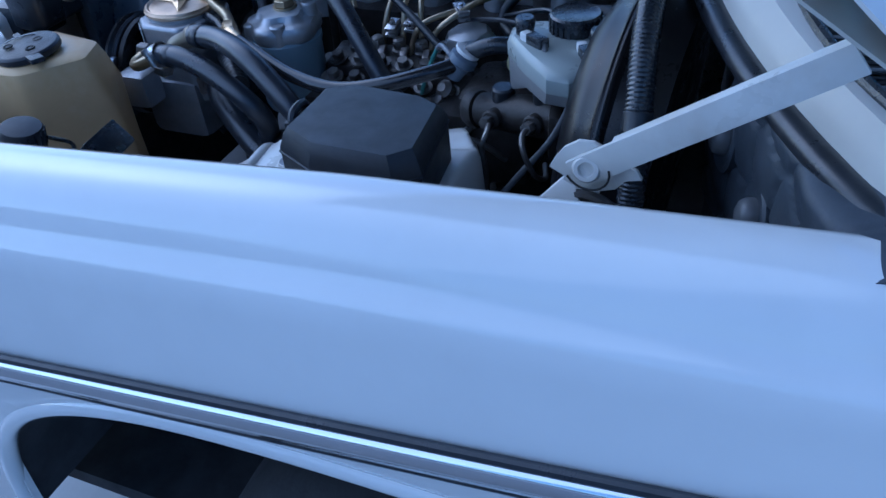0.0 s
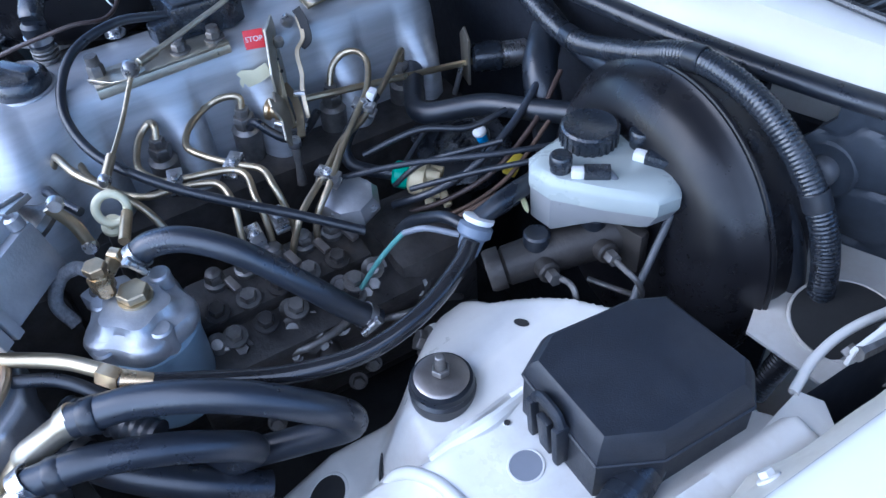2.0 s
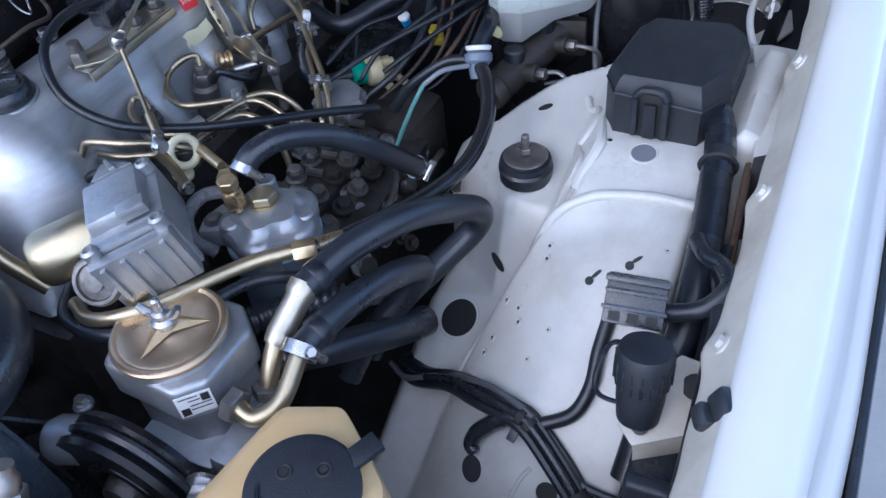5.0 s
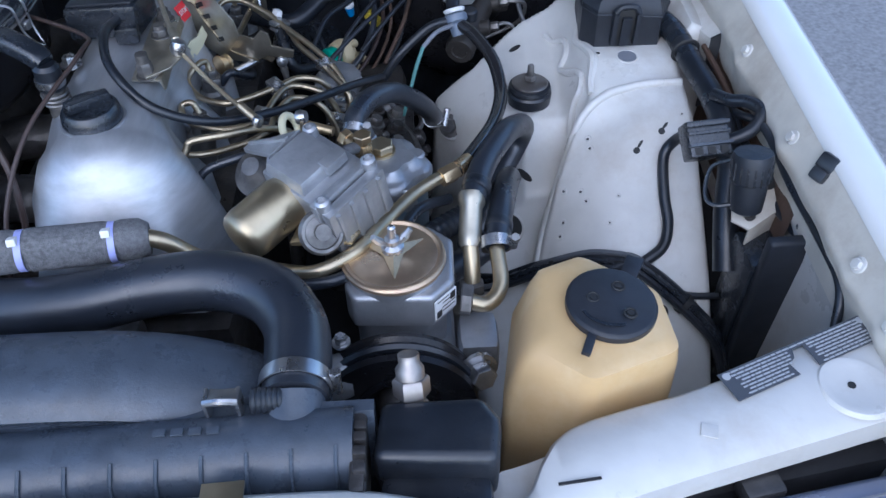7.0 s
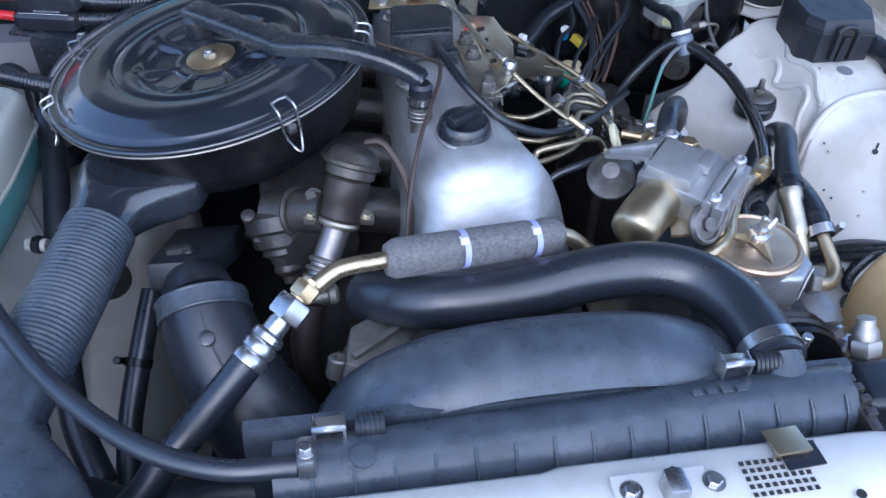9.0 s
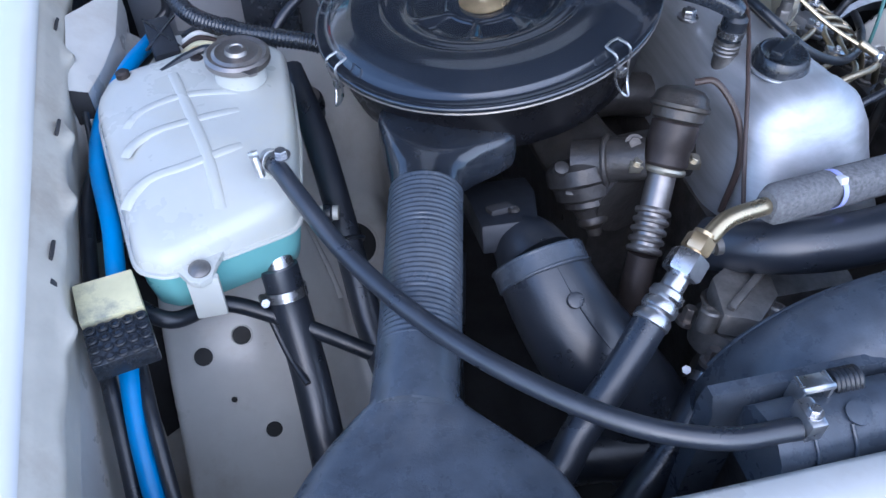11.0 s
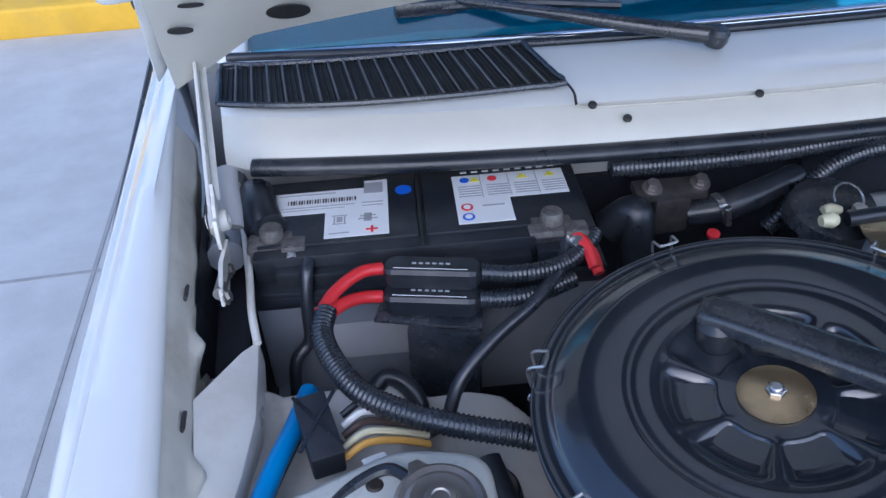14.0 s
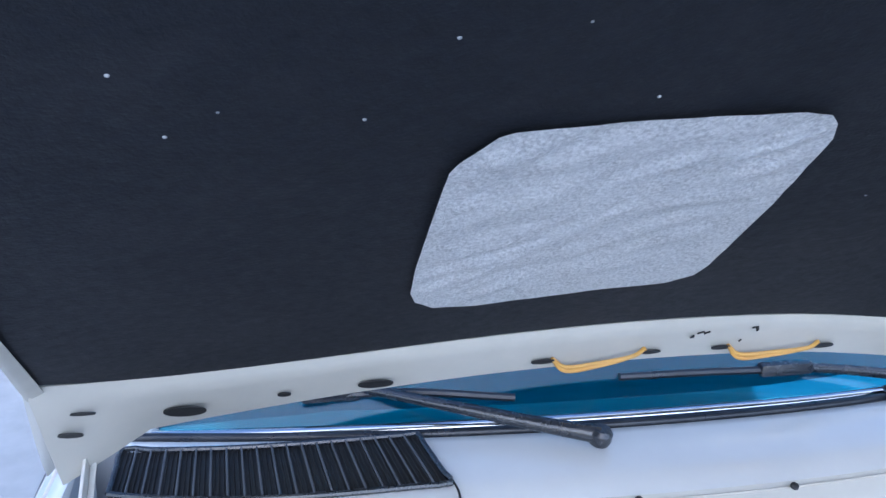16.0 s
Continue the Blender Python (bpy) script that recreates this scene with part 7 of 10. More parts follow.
def build_vacuum_pump():
    t = thing("vacuum_pump", (0.235, 0.40, 0.80), "cast alloy vacuum pump with a yellow plated can", "pump")
    d = Vector((0.62, 0.60, 0.18)).normalized()
    # cast body, set out along the can's axis (i), across (j) and up (k)
    I = Vector((0.66, 0.66, 0.22)).normalized()
    J = Vector((0.70, -0.70, -0.05))
    J = (J - I * J.dot(I)).normalized()
    K = I.cross(J) * -1
    if K.z < 0:
        K = -K
    o = Vector((0.243, 0.408, 0.866))

    def blk(ci, cj, ck, si, sj, sk, bev=0.003, taper=0.0):
        bm = B()
        rows = []
        for z, q in ((-1, 1.0), (1, 1.0 - taper)):
            rows.append([o + I * (ci + a * si * q / 2) + J * (cj + b * sj * q / 2) + K * (ck + z * sk / 2) for a, b in ((-1, -1), (1, -1), (1, 1), (-1, 1))])
        rings(bm, rows)
        if bev:
            bmesh.ops.bevel(bm, geom=list(bm.edges), offset=bev, segments=2, affect="EDGES", profile=0.6)
        return bm
    part("body", blk(0, 0, 0, 0.070, 0.078, 0.055, 0.005), "alu", t, "grey cast alloy pump body")
    part("top_cover", blk(-0.004, -0.006, 0.033, 0.058, 0.058, 0.016, 0.004, 0.12), "alu", t)
    part("cover_pad", blk(0.012, 0.020, 0.036, 0.026, 0.014, 0.012, 0.002), "alu", t)
    part("side_flange", blk(0.0, 0.043, 0.002, 0.078, 0.010, 0.064, 0.002), "alu", t)
    part("side_flange", blk(0.0, 0.056, 0.0, 0.074, 0.012, 0.058, 0.002), "alu", t)
    for k in range(4):
        part("rib", blk(-0.027 + k * 0.018, 0.063, 0.0, 0.005, 0.005, 0.050, 0.001), "alu", t)
    part("arm", prism(B(), [o - J * 0.034 + I * 0.02 + K * 0.034, o - J * 0.034 - I * 0.02 + K * 0.034, o - J * 0.085 - I * 0.022 + K * 0.012, o - J * 0.088 - I * 0.014 + K * 0.010], K * 0.007, 0.0015), "alu", t)
    part("arm_rib", prism(B(), [o - J * 0.034 + K * 0.040, o - J * 0.082 - I * 0.016 + K * 0.019, o - J * 0.082 - I * 0.012 + K * 0.019, o - J * 0.034 + I * 0.006 + K * 0.040], K * 0.005, 0.001), "alu", t)
    for ci, cj in ((-0.03, 0.048), (0.032, 0.048), (0.028, -0.03), (-0.02, -0.03)):
        part("boss", lathe(B(), [(0.0075, 0), (0.0075, 0.010), (0.0045, 0.012), (0.0045, 0.008)], o + I * ci + J * cj + K * 0.028, K, 14), "alu", t)
    part("can", lathe(B(), [(0.013, -0.003), (0.022, 0.0), (0.0255, 0.004), (0.027, 0.012), (0.027, 0.058), (0.025, 0.066)], (0.168, 0.347, 0.850), d, 36), "gold", t, "yellow plated round can")
    bm = B()
    lathe(bm, [(0.022, 0), (0.0225, 0.004), (0.020, 0.008), (0.017, 0.008), (0.016, 0.005), (0.008, 0.006), (0.008, 0.011), (0.003, 0.011)], (0.247, 0.345, 0.858), (0.35, -0.75, 0.55), 30)
    part("end_cap", bm, "darkalu", t)
    bm = B()
    prism(bm, [(0.215, 0.348, 0.838), (0.275, 0.345, 0.838), (0.292, 0.375, 0.842), (0.28, 0.40, 0.845), (0.225, 0.385, 0.842)], (0, 0, 0.005), 0.0015)
    part("bracket", bm, "gold", t)
    part("lever", tube(B(), [(0.225, 0.47, 0.90), (0.222, 0.482, 0.87), (0.225, 0.487, 0.84)], 0.006, seg=8, squash=0.35), "gold", t)
    for z in (0.90, 0.842):
        part("lever_joint", lathe(B(), [(0.007, -0.004), (0.008, 0), (0.006, 0.006)], (0.2235, 0.476 if z > 0.87 else 0.486, z), (1, -0.2, 0.2), 14), "steel", t)
    bm = B()
    lathe(bm, [(0.024, 0), (0.028, 0.005), (0.028, 0.012), (0.018, 0.018), (0.010, 0.03)], (0.180, 0.452, 0.845), (-0.3, -0.5, 0.8), 26)
    part("diaphragm", bm, "darkalu", t)


build_vacuum_pump()
hose("fuel_pipe", [(0.20, 0.34, 0.815), (0.24, 0.325, 0.825), (0.28, 0.345, 0.832), (0.305, 0.385, 0.83), (0.335, 0.43, 0.828), (0.365, 0.458, 0.828)], 0.0068, "yellow plated steel pipe beside the pump", "gold", "pipe")
hose("return_hose", [(0.16, 0.37, 0.80), (0.20, 0.325, 0.812), (0.26, 0.318, 0.82), (0.31, 0.36, 0.82), (0.34, 0.42, 0.815), (0.375, 0.455, 0.80)], 0.006, "thin black hose looping round the pump", "rubber")


def build_fuel_filter():
    t = thing("fuel_filter", (0.308, 0.50, 0.70), "spin-on fuel filter under a cast alloy head", "filter")
    c = Vector((0.306, 0.500, 0.0))
    can = part("canister", lathe(B(), [(0.032, 0.690), (0.043, 0.694), (0.0465, 0.702), (0.0465, 0.782), (0.0485, 0.787), (0.0485, 0.794), (0.045, 0.798)], c, (0, 0, 1), 44), mat("filter_blue_grey", (0.20, 0.27, 0.33), 0.35, var=0.1, scale=12, stain=(0.2, 0.24, 0.26), stain_amt=0.5, stain_scale=10), t, "blue-grey painted canister")
    rows = []
    for r, z, l in ((0.0465, 0.796, 0.002), (0.0490, 0.802, 0.003), (0.0490, 0.812, 0.004), (0.0460, 0.817, 0.004), (0.0400, 0.8190, 0.005), (0.0340, 0.8215, 0.004), (0.0300, 0.8290, 0.003), (0.0190, 0.831, 0.0)):
        rows.append([c + Vector(((r + l * math.cos(5 * th + 0.6)) * math.cos(th), (r + l * math.cos(5 * th + 0.6)) * math.sin(th), z)) for th in [2 * math.pi * k / 70 for k in range(70)]])
    hd = part("head", rings(B(), rows), "alu", t, "lobed cast alloy filter head", angle=40)
    part("lug", prism(B(), [c + Vector(p) for p in ((-0.030, -0.030, 0.792), (-0.058, -0.042, 0.792), (-0.066, -0.022, 0.792), (-0.060, 0.004, 0.792), (-0.036, 0.010, 0.792))], (0, 0, 0.022), 0.004, 2), "alu", hd)
    part("lug_bolt", bolt(B(), c + Vector((-0.052, -0.022, 0.814)), (0, 0, 1), 0.007, 0.006), "darkalu", hd)
    for x, y, z0, z1 in ((-0.028, -0.025, 0.795, 0.822), (0.022, -0.038, 0.785, 0.815), (-0.02, 0.03, 0.80, 0.835), (0.034, 0.012, 0.79, 0.822)):
        part("boss", cyl(B(), c + Vector((x, y, z0)), c + Vector((x, y, z1)), 0.012, 0.0105, bev=0.002), "alu", hd)
    bm = B()
    lathe(bm, [(0.016, 0), (0.016, 0.003)], c + Vector((-0.004, 0.004, 0.831)), (0, 0, 1), 24)
    hexnut(bm, c + Vector((-0.004, 0.004, 0.834)), (0, 0, 1), 0.0145, 0.009)
    part("centre_bolt", bm, "gold", hd, "yellow plated centre bolt")
    bm = B()
    hexnut(bm, (0.284, 0.484, 0.838), (0, 0, 1), 0.011, 0.020)
    cyl(bm, (0.284, 0.484, 0.832), (0.284, 0.484, 0.868), 0.0085, bev=0.002)
    hexnut(bm, (0.284, 0.484, 0.862), (0, 0, 1), 0.0105, 0.008)
    cyl(bm, (0.284, 0.484, 0.848), (0.262, 0.505, 0.852), 0.007)
    hexnut(bm, (0.268, 0.50, 0.851), (-0.7, 0.7, 0.1), 0.010, 0.010)
    cyl(bm, (0.25, 0.515, 0.853), (0.215, 0.528, 0.856), 0.0055)
    part("union", bm, "brass", hd, "brass banjo union")


build_fuel_filter()
fh = hose("fuel_hose", [(0.272, 0.516, 0.848), (0.276, 0.535, 0.860), (0.292, 0.565, 0.862), (0.318, 0.602, 0.845), (0.345, 0.642, 0.805), (0.362, 0.675, 0.765), (0.369, 0.70, 0.737)], 0.0125, "black fuel hose with bright clips at both ends", group="fuel hoses")
for p, d in (((0.273, 0.52, 0.851), (0.1, 0.6, 0.4)), ((0.366, 0.692, 0.745), (0.2, 0.6, -0.7))):
    part("clip", clamp(B(), p, d, 0.0128, 0.009), "steel", fh, "bright hose clip")
hose("fuel_hose", [(0.284, 0.484, 0.856), (0.262, 0.470, 0.855), (0.252, 0.452, 0.842), (0.262, 0.44, 0.825), (0.275, 0.448, 0.805)], 0.0065, "grey braided fuel hose", mat("braid", (0.12, 0.12, 0.125), 0.7, var=0.4, scale=300, bump=0.6, bump_scale=500))


def build_dipstick():
    t = thing("dipstick", (0.195, 0.512, 0.80), "oil dipstick with a cream plastic pull ring", "dipstick")
    part("ring", torus(B(), (0.203, 0.517, 0.858), (0.90, -0.25, 0.40), 0.0145, 0.0044, 32, 10), "cream", t)
    part("collar", lathe(B(), [(0.006, 0), (0.011, 0.002), (0.011, 0.006), (0.0075, 0.009), (0.0085, 0.013)], (0.195, 0.511, 0.828), (0.25, 0.1, 1), 20), "cream", t)
    part("tube", tube(B(), [(0.194, 0.510, 0.83), (0.19, 0.507, 0.78), (0.185, 0.50, 0.66)], 0.0065, seg=10), "iron", t)


build_dipstick()


def build_brakes():
    t = thing("brake_booster", (0.46, 0.99, 0.65), "large satin black brake booster drum", "brake booster")
    c, ax = Vector((0.440, 1.012, 0.786)), Vector((-0.05, -1, 0.08)).normalized()
    dr = part("drum", lathe(B(), [(0.148, -0.03), (0.152, 0.0), (0.152, 0.014), (0.156, 0.018), (0.156, 0.026), (0.150, 0.030), (0.146, 0.040), (0.136, 0.052), (0.118, 0.062), (0.09, 0.066), (0.05, 0.068), (0.045, 0.075), (0.03, 0.08)], c, ax, 72), "booster", t)
    part("crimp", torus(B(), c + ax * 0.021, ax, 0.1555, 0.003, 72, 8), "booster", dr)
    mc = thing("master_cylinder", (0.44, 0.87, 0.76), "oily cast iron brake master cylinder", "master cylinder")
    a, b = Vector((0.455, 0.935, 0.806)), Vector((0.414, 0.822, 0.781))
    dv = (b - a).normalized()
    part("cylinder", cyl(B(), a, b, 0.024, 0.020, seg=24, bev=0.004), "mc", mc)
    part("end_cap", lathe(B(), [(0.0215, 0), (0.0215, 0.012), (0.0195, 0.016), (0.012, 0.016), (0.011, 0.014), (0, 0.014)], b, dv, 28), "mc", mc)
    part("flange", box(B(), a.lerp(b, 0.12), (0.085, 0.014, 0.05), (0, 0, 12), bev=0.005), "mc", mc)
    for t0 in (0.25, 0.72):
        p = a.lerp(b, t0)
        part("neck", cyl(B(), p, p + Vector((0, 0, 0.032)), 0.013, bev=0.002), "rubber", mc)
        part("port", cyl(B(), p, p + Vector((0.032, -0.006, 0.006)), 0.011, bev=0.002), "mc", mc)
    for t0, q in ((0.25, [(0.055, -0.008, 0.008), (0.070, -0.002, -0.002), (0.066, 0.008, -0.030), (0.040, 0.012, -0.050), (0.0, 0.0, -0.06)]), (0.72, [(0.055, 0.0, 0.008), (0.068, -0.002, -0.005), (0.064, 0.0, -0.04), (0.045, -0.01, -0.09)])):
        p = a.lerp(b, t0) + Vector((0.032, -0.006, 0.006))
        bm = B()
        hexnut(bm, p, (1, -0.2, 0.2), 0.007, 0.012)
        part("pipe_nut", bm, "darkalu", mc)
        part("brake_pipe", tube(B(), [p] + [a.lerp(b, t0) + V(k) for k in q], 0.003, seg=8), "darkalu", mc)
    # reservoir
    r = thing("brake_reservoir", (0.44, 0.90, 0.83), "milky plastic brake fluid reservoir with black caps", "reservoir")
    def outl(z, s=1.0, o=(0, 0)):
        q = [(0.378, 0.912), (0.388, 0.870), (0.405, 0.858), (0.432, 0.862), (0.470, 0.892), (0.505, 0.925), (0.508, 0.948), (0.490, 0.966), (0.440, 0.975), (0.395, 0.955)]
        return [(0.44 + (x - 0.44) * s + o[0], 0.915 + (y - 0.915) * s + o[1], z(x) if callable(z) else z) for x, y in q]
    bm = B()
    rings(bm, [outl(0.861, 0.985), outl(0.864, 1.0), outl(0.876, 1.0), outl(0.880, 0.96), outl(0.884, 0.85)])
    bs = part("body", bm, "reservoir", r, "milky white upper half", angle=30)
    bm = B()
    rings(bm, [outl(lambda x: 0.821 + 0.022 * sstep(0.44, 0.475, x), 0.84, (-0.003, -0.004)), outl(lambda x: 0.825 + 0.022 * sstep(0.44, 0.475, x), 0.92, (-0.002, -0.002)), outl(0.861, 0.982)])
    part("fluid_half", bm, "fluid", r, "greyish lower half with the fluid", angle=30)
    part("float", lathe(B(), [(0.0005, 0), (0.008, 0.001), (0.010, 0.0025), (0.0065, 0.004), (0, 0.0045)], (0.402, 0.8585, 0.838), (-0.25, -1, -0.15), 20), mat("pale_yellow_float", (0.70, 0.66, 0.36), 0.4, var=0.08), r, "pale yellow float seen at the wall")
    for (x, y), rr, h in (((0.404, 0.927), 0.0268, 0.021),):
        bm = B()
        lathe(bm, [(rr * 0.95, 0), (rr, 0.002), (rr, h - 0.002), (rr - 0.002, h), (rr - 0.005, h - 0.0015), (0, h - 0.0015)], (x, y, 0.881), (0, 0, 1), 40)
        cp = part("cap", bm, "plastic", r, "black ribbed filler cap")
        for k in range(24):
            th = 2 * math.pi * k / 24
            part("grip_rib", box(B(), (x + rr * math.cos(th), y + rr * math.sin(th), 0.881 + h / 2), (0.002, 0.003, h * 0.8), (0, 0, math.degrees(th)), bev=0), "plastic", cp)
    for x, y in ((0.437, 0.960), (0.424, 0.879)):
        part("sensor_cap", lathe(B(), [(0.0095, 0), (0.0095, 0.010), (0.0105, 0.011), (0.0105, 0.019), (0.009, 0.021), (0, 0.021)], (x, y, 0.880), (0, 0, 1), 24), "plastic", r)
    for c0, rz in (((0.450, 0.900, 0.888), 55), ((0.468, 0.955, 0.888), 30)):
        bm = B()
        box(bm, c0, (0.024, 0.012, 0.012), (0, 0, rz), bev=0.002)
        part("plug", bm, "plastic", r)
        part("plug_seat", box(B(), (c0[0] - 0.017 * math.cos(radians(rz)), c0[1] - 0.017 * math.sin(radians(rz)), c0[2]), (0.012, 0.010, 0.009), (0, 0, rz), bev=0.002), "white", r)
    part("lead", tube(B(), [(0.456, 0.909, 0.888), (0.468, 0.915, 0.877), (0.486, 0.932, 0.866), (0.503, 0.958, 0.862), (0.504, 0.974, 0.868), (0.488, 0.968, 0.882), (0.478, 0.961, 0.888)], 0.0033, seg=8), "ribgrey", r)
    part("lead", tube(B(), [(0.478, 0.960, 0.888), (0.492, 0.957, 0.876), (0.499, 0.950, 0.855), (0.503, 0.930, 0.81), (0.515, 0.90, 0.77), (0.55, 0.86, 0.72)], 0.0036, seg=10), "ribgrey", r)


build_brakes()
wc = hose("wiring_conduit", [(0.05, 1.035, 0.93), (0.15, 1.025, 0.905), (0.26, 1.015, 0.893), (0.36, 1.012, 0.925), (0.44, 1.012, 0.958), (0.52, 1.018, 0.945), (0.582, 1.026, 0.888), (0.610, 1.03, 0.82), (0.616, 1.02, 0.75), (0.61, 0.99, 0.67)], 0.0115, "black corrugated wiring conduit over the booster", "plastic", "conduit", rib=(0.0040, 0.0008), group="wiring conduits")
for p, d in (((0.44, 1.012, 0.958), (1, 0.05, 0.2)), ((0.582, 1.026, 0.888), (0.5, 0.05, -0.85)), ((0.26, 1.015, 0.893), (1, -0.1, 0.1))):
    part("tape_band", lathe(B(), [(0.0120, -0.009), (0.0128, -0.008), (0.0128, 0.008), (0.0120, 0.009)], p, d, 20, cap=False), "rubber", wc)
hose("wiring_conduit", [(0.04, 1.04, 0.925), (0.15, 1.035, 0.905), (0.26, 1.02, 0.885), (0.36, 1.008, 0.900), (0.44, 1.005, 0.922), (0.515, 1.012, 0.905), (0.566, 1.022, 0.85), (0.588, 1.025, 0.79), (0.590, 1.015, 0.72)], 0.011, "black corrugated wiring conduit over the booster", "rubber", "conduit", group="wiring conduits")
hose("booster_vacuum_hose", [(0.05, 0.93, 0.80), (0.12, 0.89, 0.80), (0.17, 0.875, 0.80), (0.22, 0.925, 0.82), (0.27, 0.955, 0.83), (0.32, 0.985, 0.84)], 0.013, "smooth black vacuum hose to the booster", "rubber")
hose("heater_hose", [(0.20, 1.03, 0.87), (0.24, 0.99, 0.855), (0.27, 0.98, 0.81), (0.28, 0.99, 0.73)], 0.020, "thick black heater hose at the bulkhead", "rubber", group="heater hoses")


def build_fuse_box():
    t = thing("fuse_box", (0.635, 0.785, 0.80), "matt black fuse box with cut corners and a clip", "fuse box")
    top = [(0.590, 0.724), (0.575, 0.750), (0.582, 0.826), (0.595, 0.851), (0.676, 0.860), (0.694, 0.842), (0.692, 0.764), (0.672, 0.724)]
    cx, cy = 0.632, 0.79

    def ring(z, s):
        return [(cx + (x - cx) * s, cy + (y - cy) * s, z) for x, y in top]
    def tip(z, k, d=0.0):
        # the lid falls a little to its outer side
        return [(x, y, z - d * sstep(0.60, 0.69, x)) for x, y, _ in ring(z, k)]
    cv = part("cover", rings(B(), [ring(0.828, 1.035), tip(0.874, 1.03, 0.006), tip(0.880, 1.035, 0.007), tip(0.8855, 1.03, 0.008), tip(0.8915, 0.985, 0.006), tip(0.8945, 0.955, 0.003), tip(0.8970, 0.90, 0.0), tip(0.8975, 0.6, 0.0)]), "fuse", t, "slate black plastic cover", angle=22)
    part("lip", tube(B(), [V(p) + Vector((0, 0, 0.001)) for p in tip(0.879, 1.035, 0.007)] + [V(tip(0.879, 1.035, 0.007)[0]) + Vector((0, 0, 0.001))], 0.0016, seg=6, n=1), "fuse", cv)
    part("base", rings(B(), [ring(0.800, 0.92), ring(0.838, 0.94)]), "plastic", t, angle=25)
    # arched recess with a spring clip in the front face
    for x, y, h, r in ((0.611, 0.7170, 0.046, 0), (0.641, 0.7170, 0.046, 0)):
        part("clip_guide", box(B(), (x, y, 0.862), (0.007, 0.012, h), (4, 0, r), bev=0.0025), "fuse", cv)
    part("clip_arch", tube(B(), [(0.611, 0.7165, 0.884), (0.618, 0.7165, 0.892), (0.634, 0.7165, 0.892), (0.641, 0.7165, 0.884)], 0.0042, seg=8), "fuse", cv)
    part("clip_recess", box(B(), (0.626, 0.7195, 0.866), (0.024, 0.004, 0.044), (4, 0, 0), bev=0.001), "ink", cv)
    part("clip", box(B(), (0.626, 0.7155, 0.858), (0.013, 0.006, 0.042), (6, 0, 0), bev=0.002), "fuse", t)
    part("bracket", box(B(), (0.674, 0.728, 0.822), (0.05, 0.02, 0.004), (0, 0, 20), bev=0.001), "cream", t)
    for k, (x, y) in enumerate(((0.60, 0.76), (0.66, 0.83))):
        part("foot", box(B(), (x, y, 0.805), (0.02, 0.02, 0.03), bev=0.003), "plastic", t)
    # seated a little lower and further back on its bracket
    t.location += Vector((-0.005, 0.005, -0.010))


build_fuse_box()
tr = thing("wiring_harness", (0.688, 0.62, 0.83), "thick taped black wiring harness along the fender", "wiring")
TR = [(0.658, 0.800, 0.842), (0.679, 0.760, 0.842), (0.6915, 0.7207, 0.838), (0.699, 0.660, 0.828), (0.706, 0.598, 0.822), (0.709, 0.55, 0.808), (0.709, 0.51, 0.785), (0.70, 0.47, 0.75), (0.695, 0.42, 0.70)]
part("sleeve", tube(B(), TR, 0.0148, seg=16, n=8), "rubber", tr)
tp = spline(TR, 8)
for k in (5, 9, 13, 17, 21, 24, 28, 33, 38):
    part("tape_band", tube(B(), [tp[k - 1], tp[k], tp[k + 1]], 0.0151, seg=16, n=2), "plastic" if k % 2 else "rubber", tr)
part("tie", torus(B(), tp[20], tp[21] - tp[19], 0.0166, 0.0025, 20, 6), "ink", tr)
part("rust_strip", tube(B(), [(0.722, 0.70, 0.835), (0.727, 0.62, 0.825), (0.732, 0.55, 0.805), (0.736, 0.48, 0.78)], 0.0038, seg=8), "rust", tr, "rust-brown cable beside the sleeve")
hose("wiring_branch", [(0.700, 0.585, 0.836), (0.7116, 0.562, 0.842), (0.727, 0.548, 0.848), (0.7355, 0.5263, 0.849), (0.722, 0.508, 0.838), (0.6989, 0.5044, 0.827), (0.682, 0.508, 0.82)], 0.0075, "black wiring branch looped to the connector", "rubber", "wiring")
hose("wiring_branch", [(0.722, 0.560, 0.825), (0.732, 0.504, 0.842), (0.737, 0.424, 0.826), (0.739, 0.335, 0.820), (0.738, 0.285, 0.812), (0.730, 0.255, 0.78)], 0.0048, "black cable along the fender flange", "rubber", "wiring")
hose("wiring_branch", [(0.664, 0.536, 0.815), (0.655, 0.556, 0.792), (0.6432, 0.5522, 0.771), (0.6396, 0.5153, 0.7405), (0.6411, 0.4873, 0.719), (0.6319, 0.4645, 0.701), (0.6045, 0.449, 0.690)], 0.0068, "thin black wire lying on the inner fender", "rubber", "wiring")


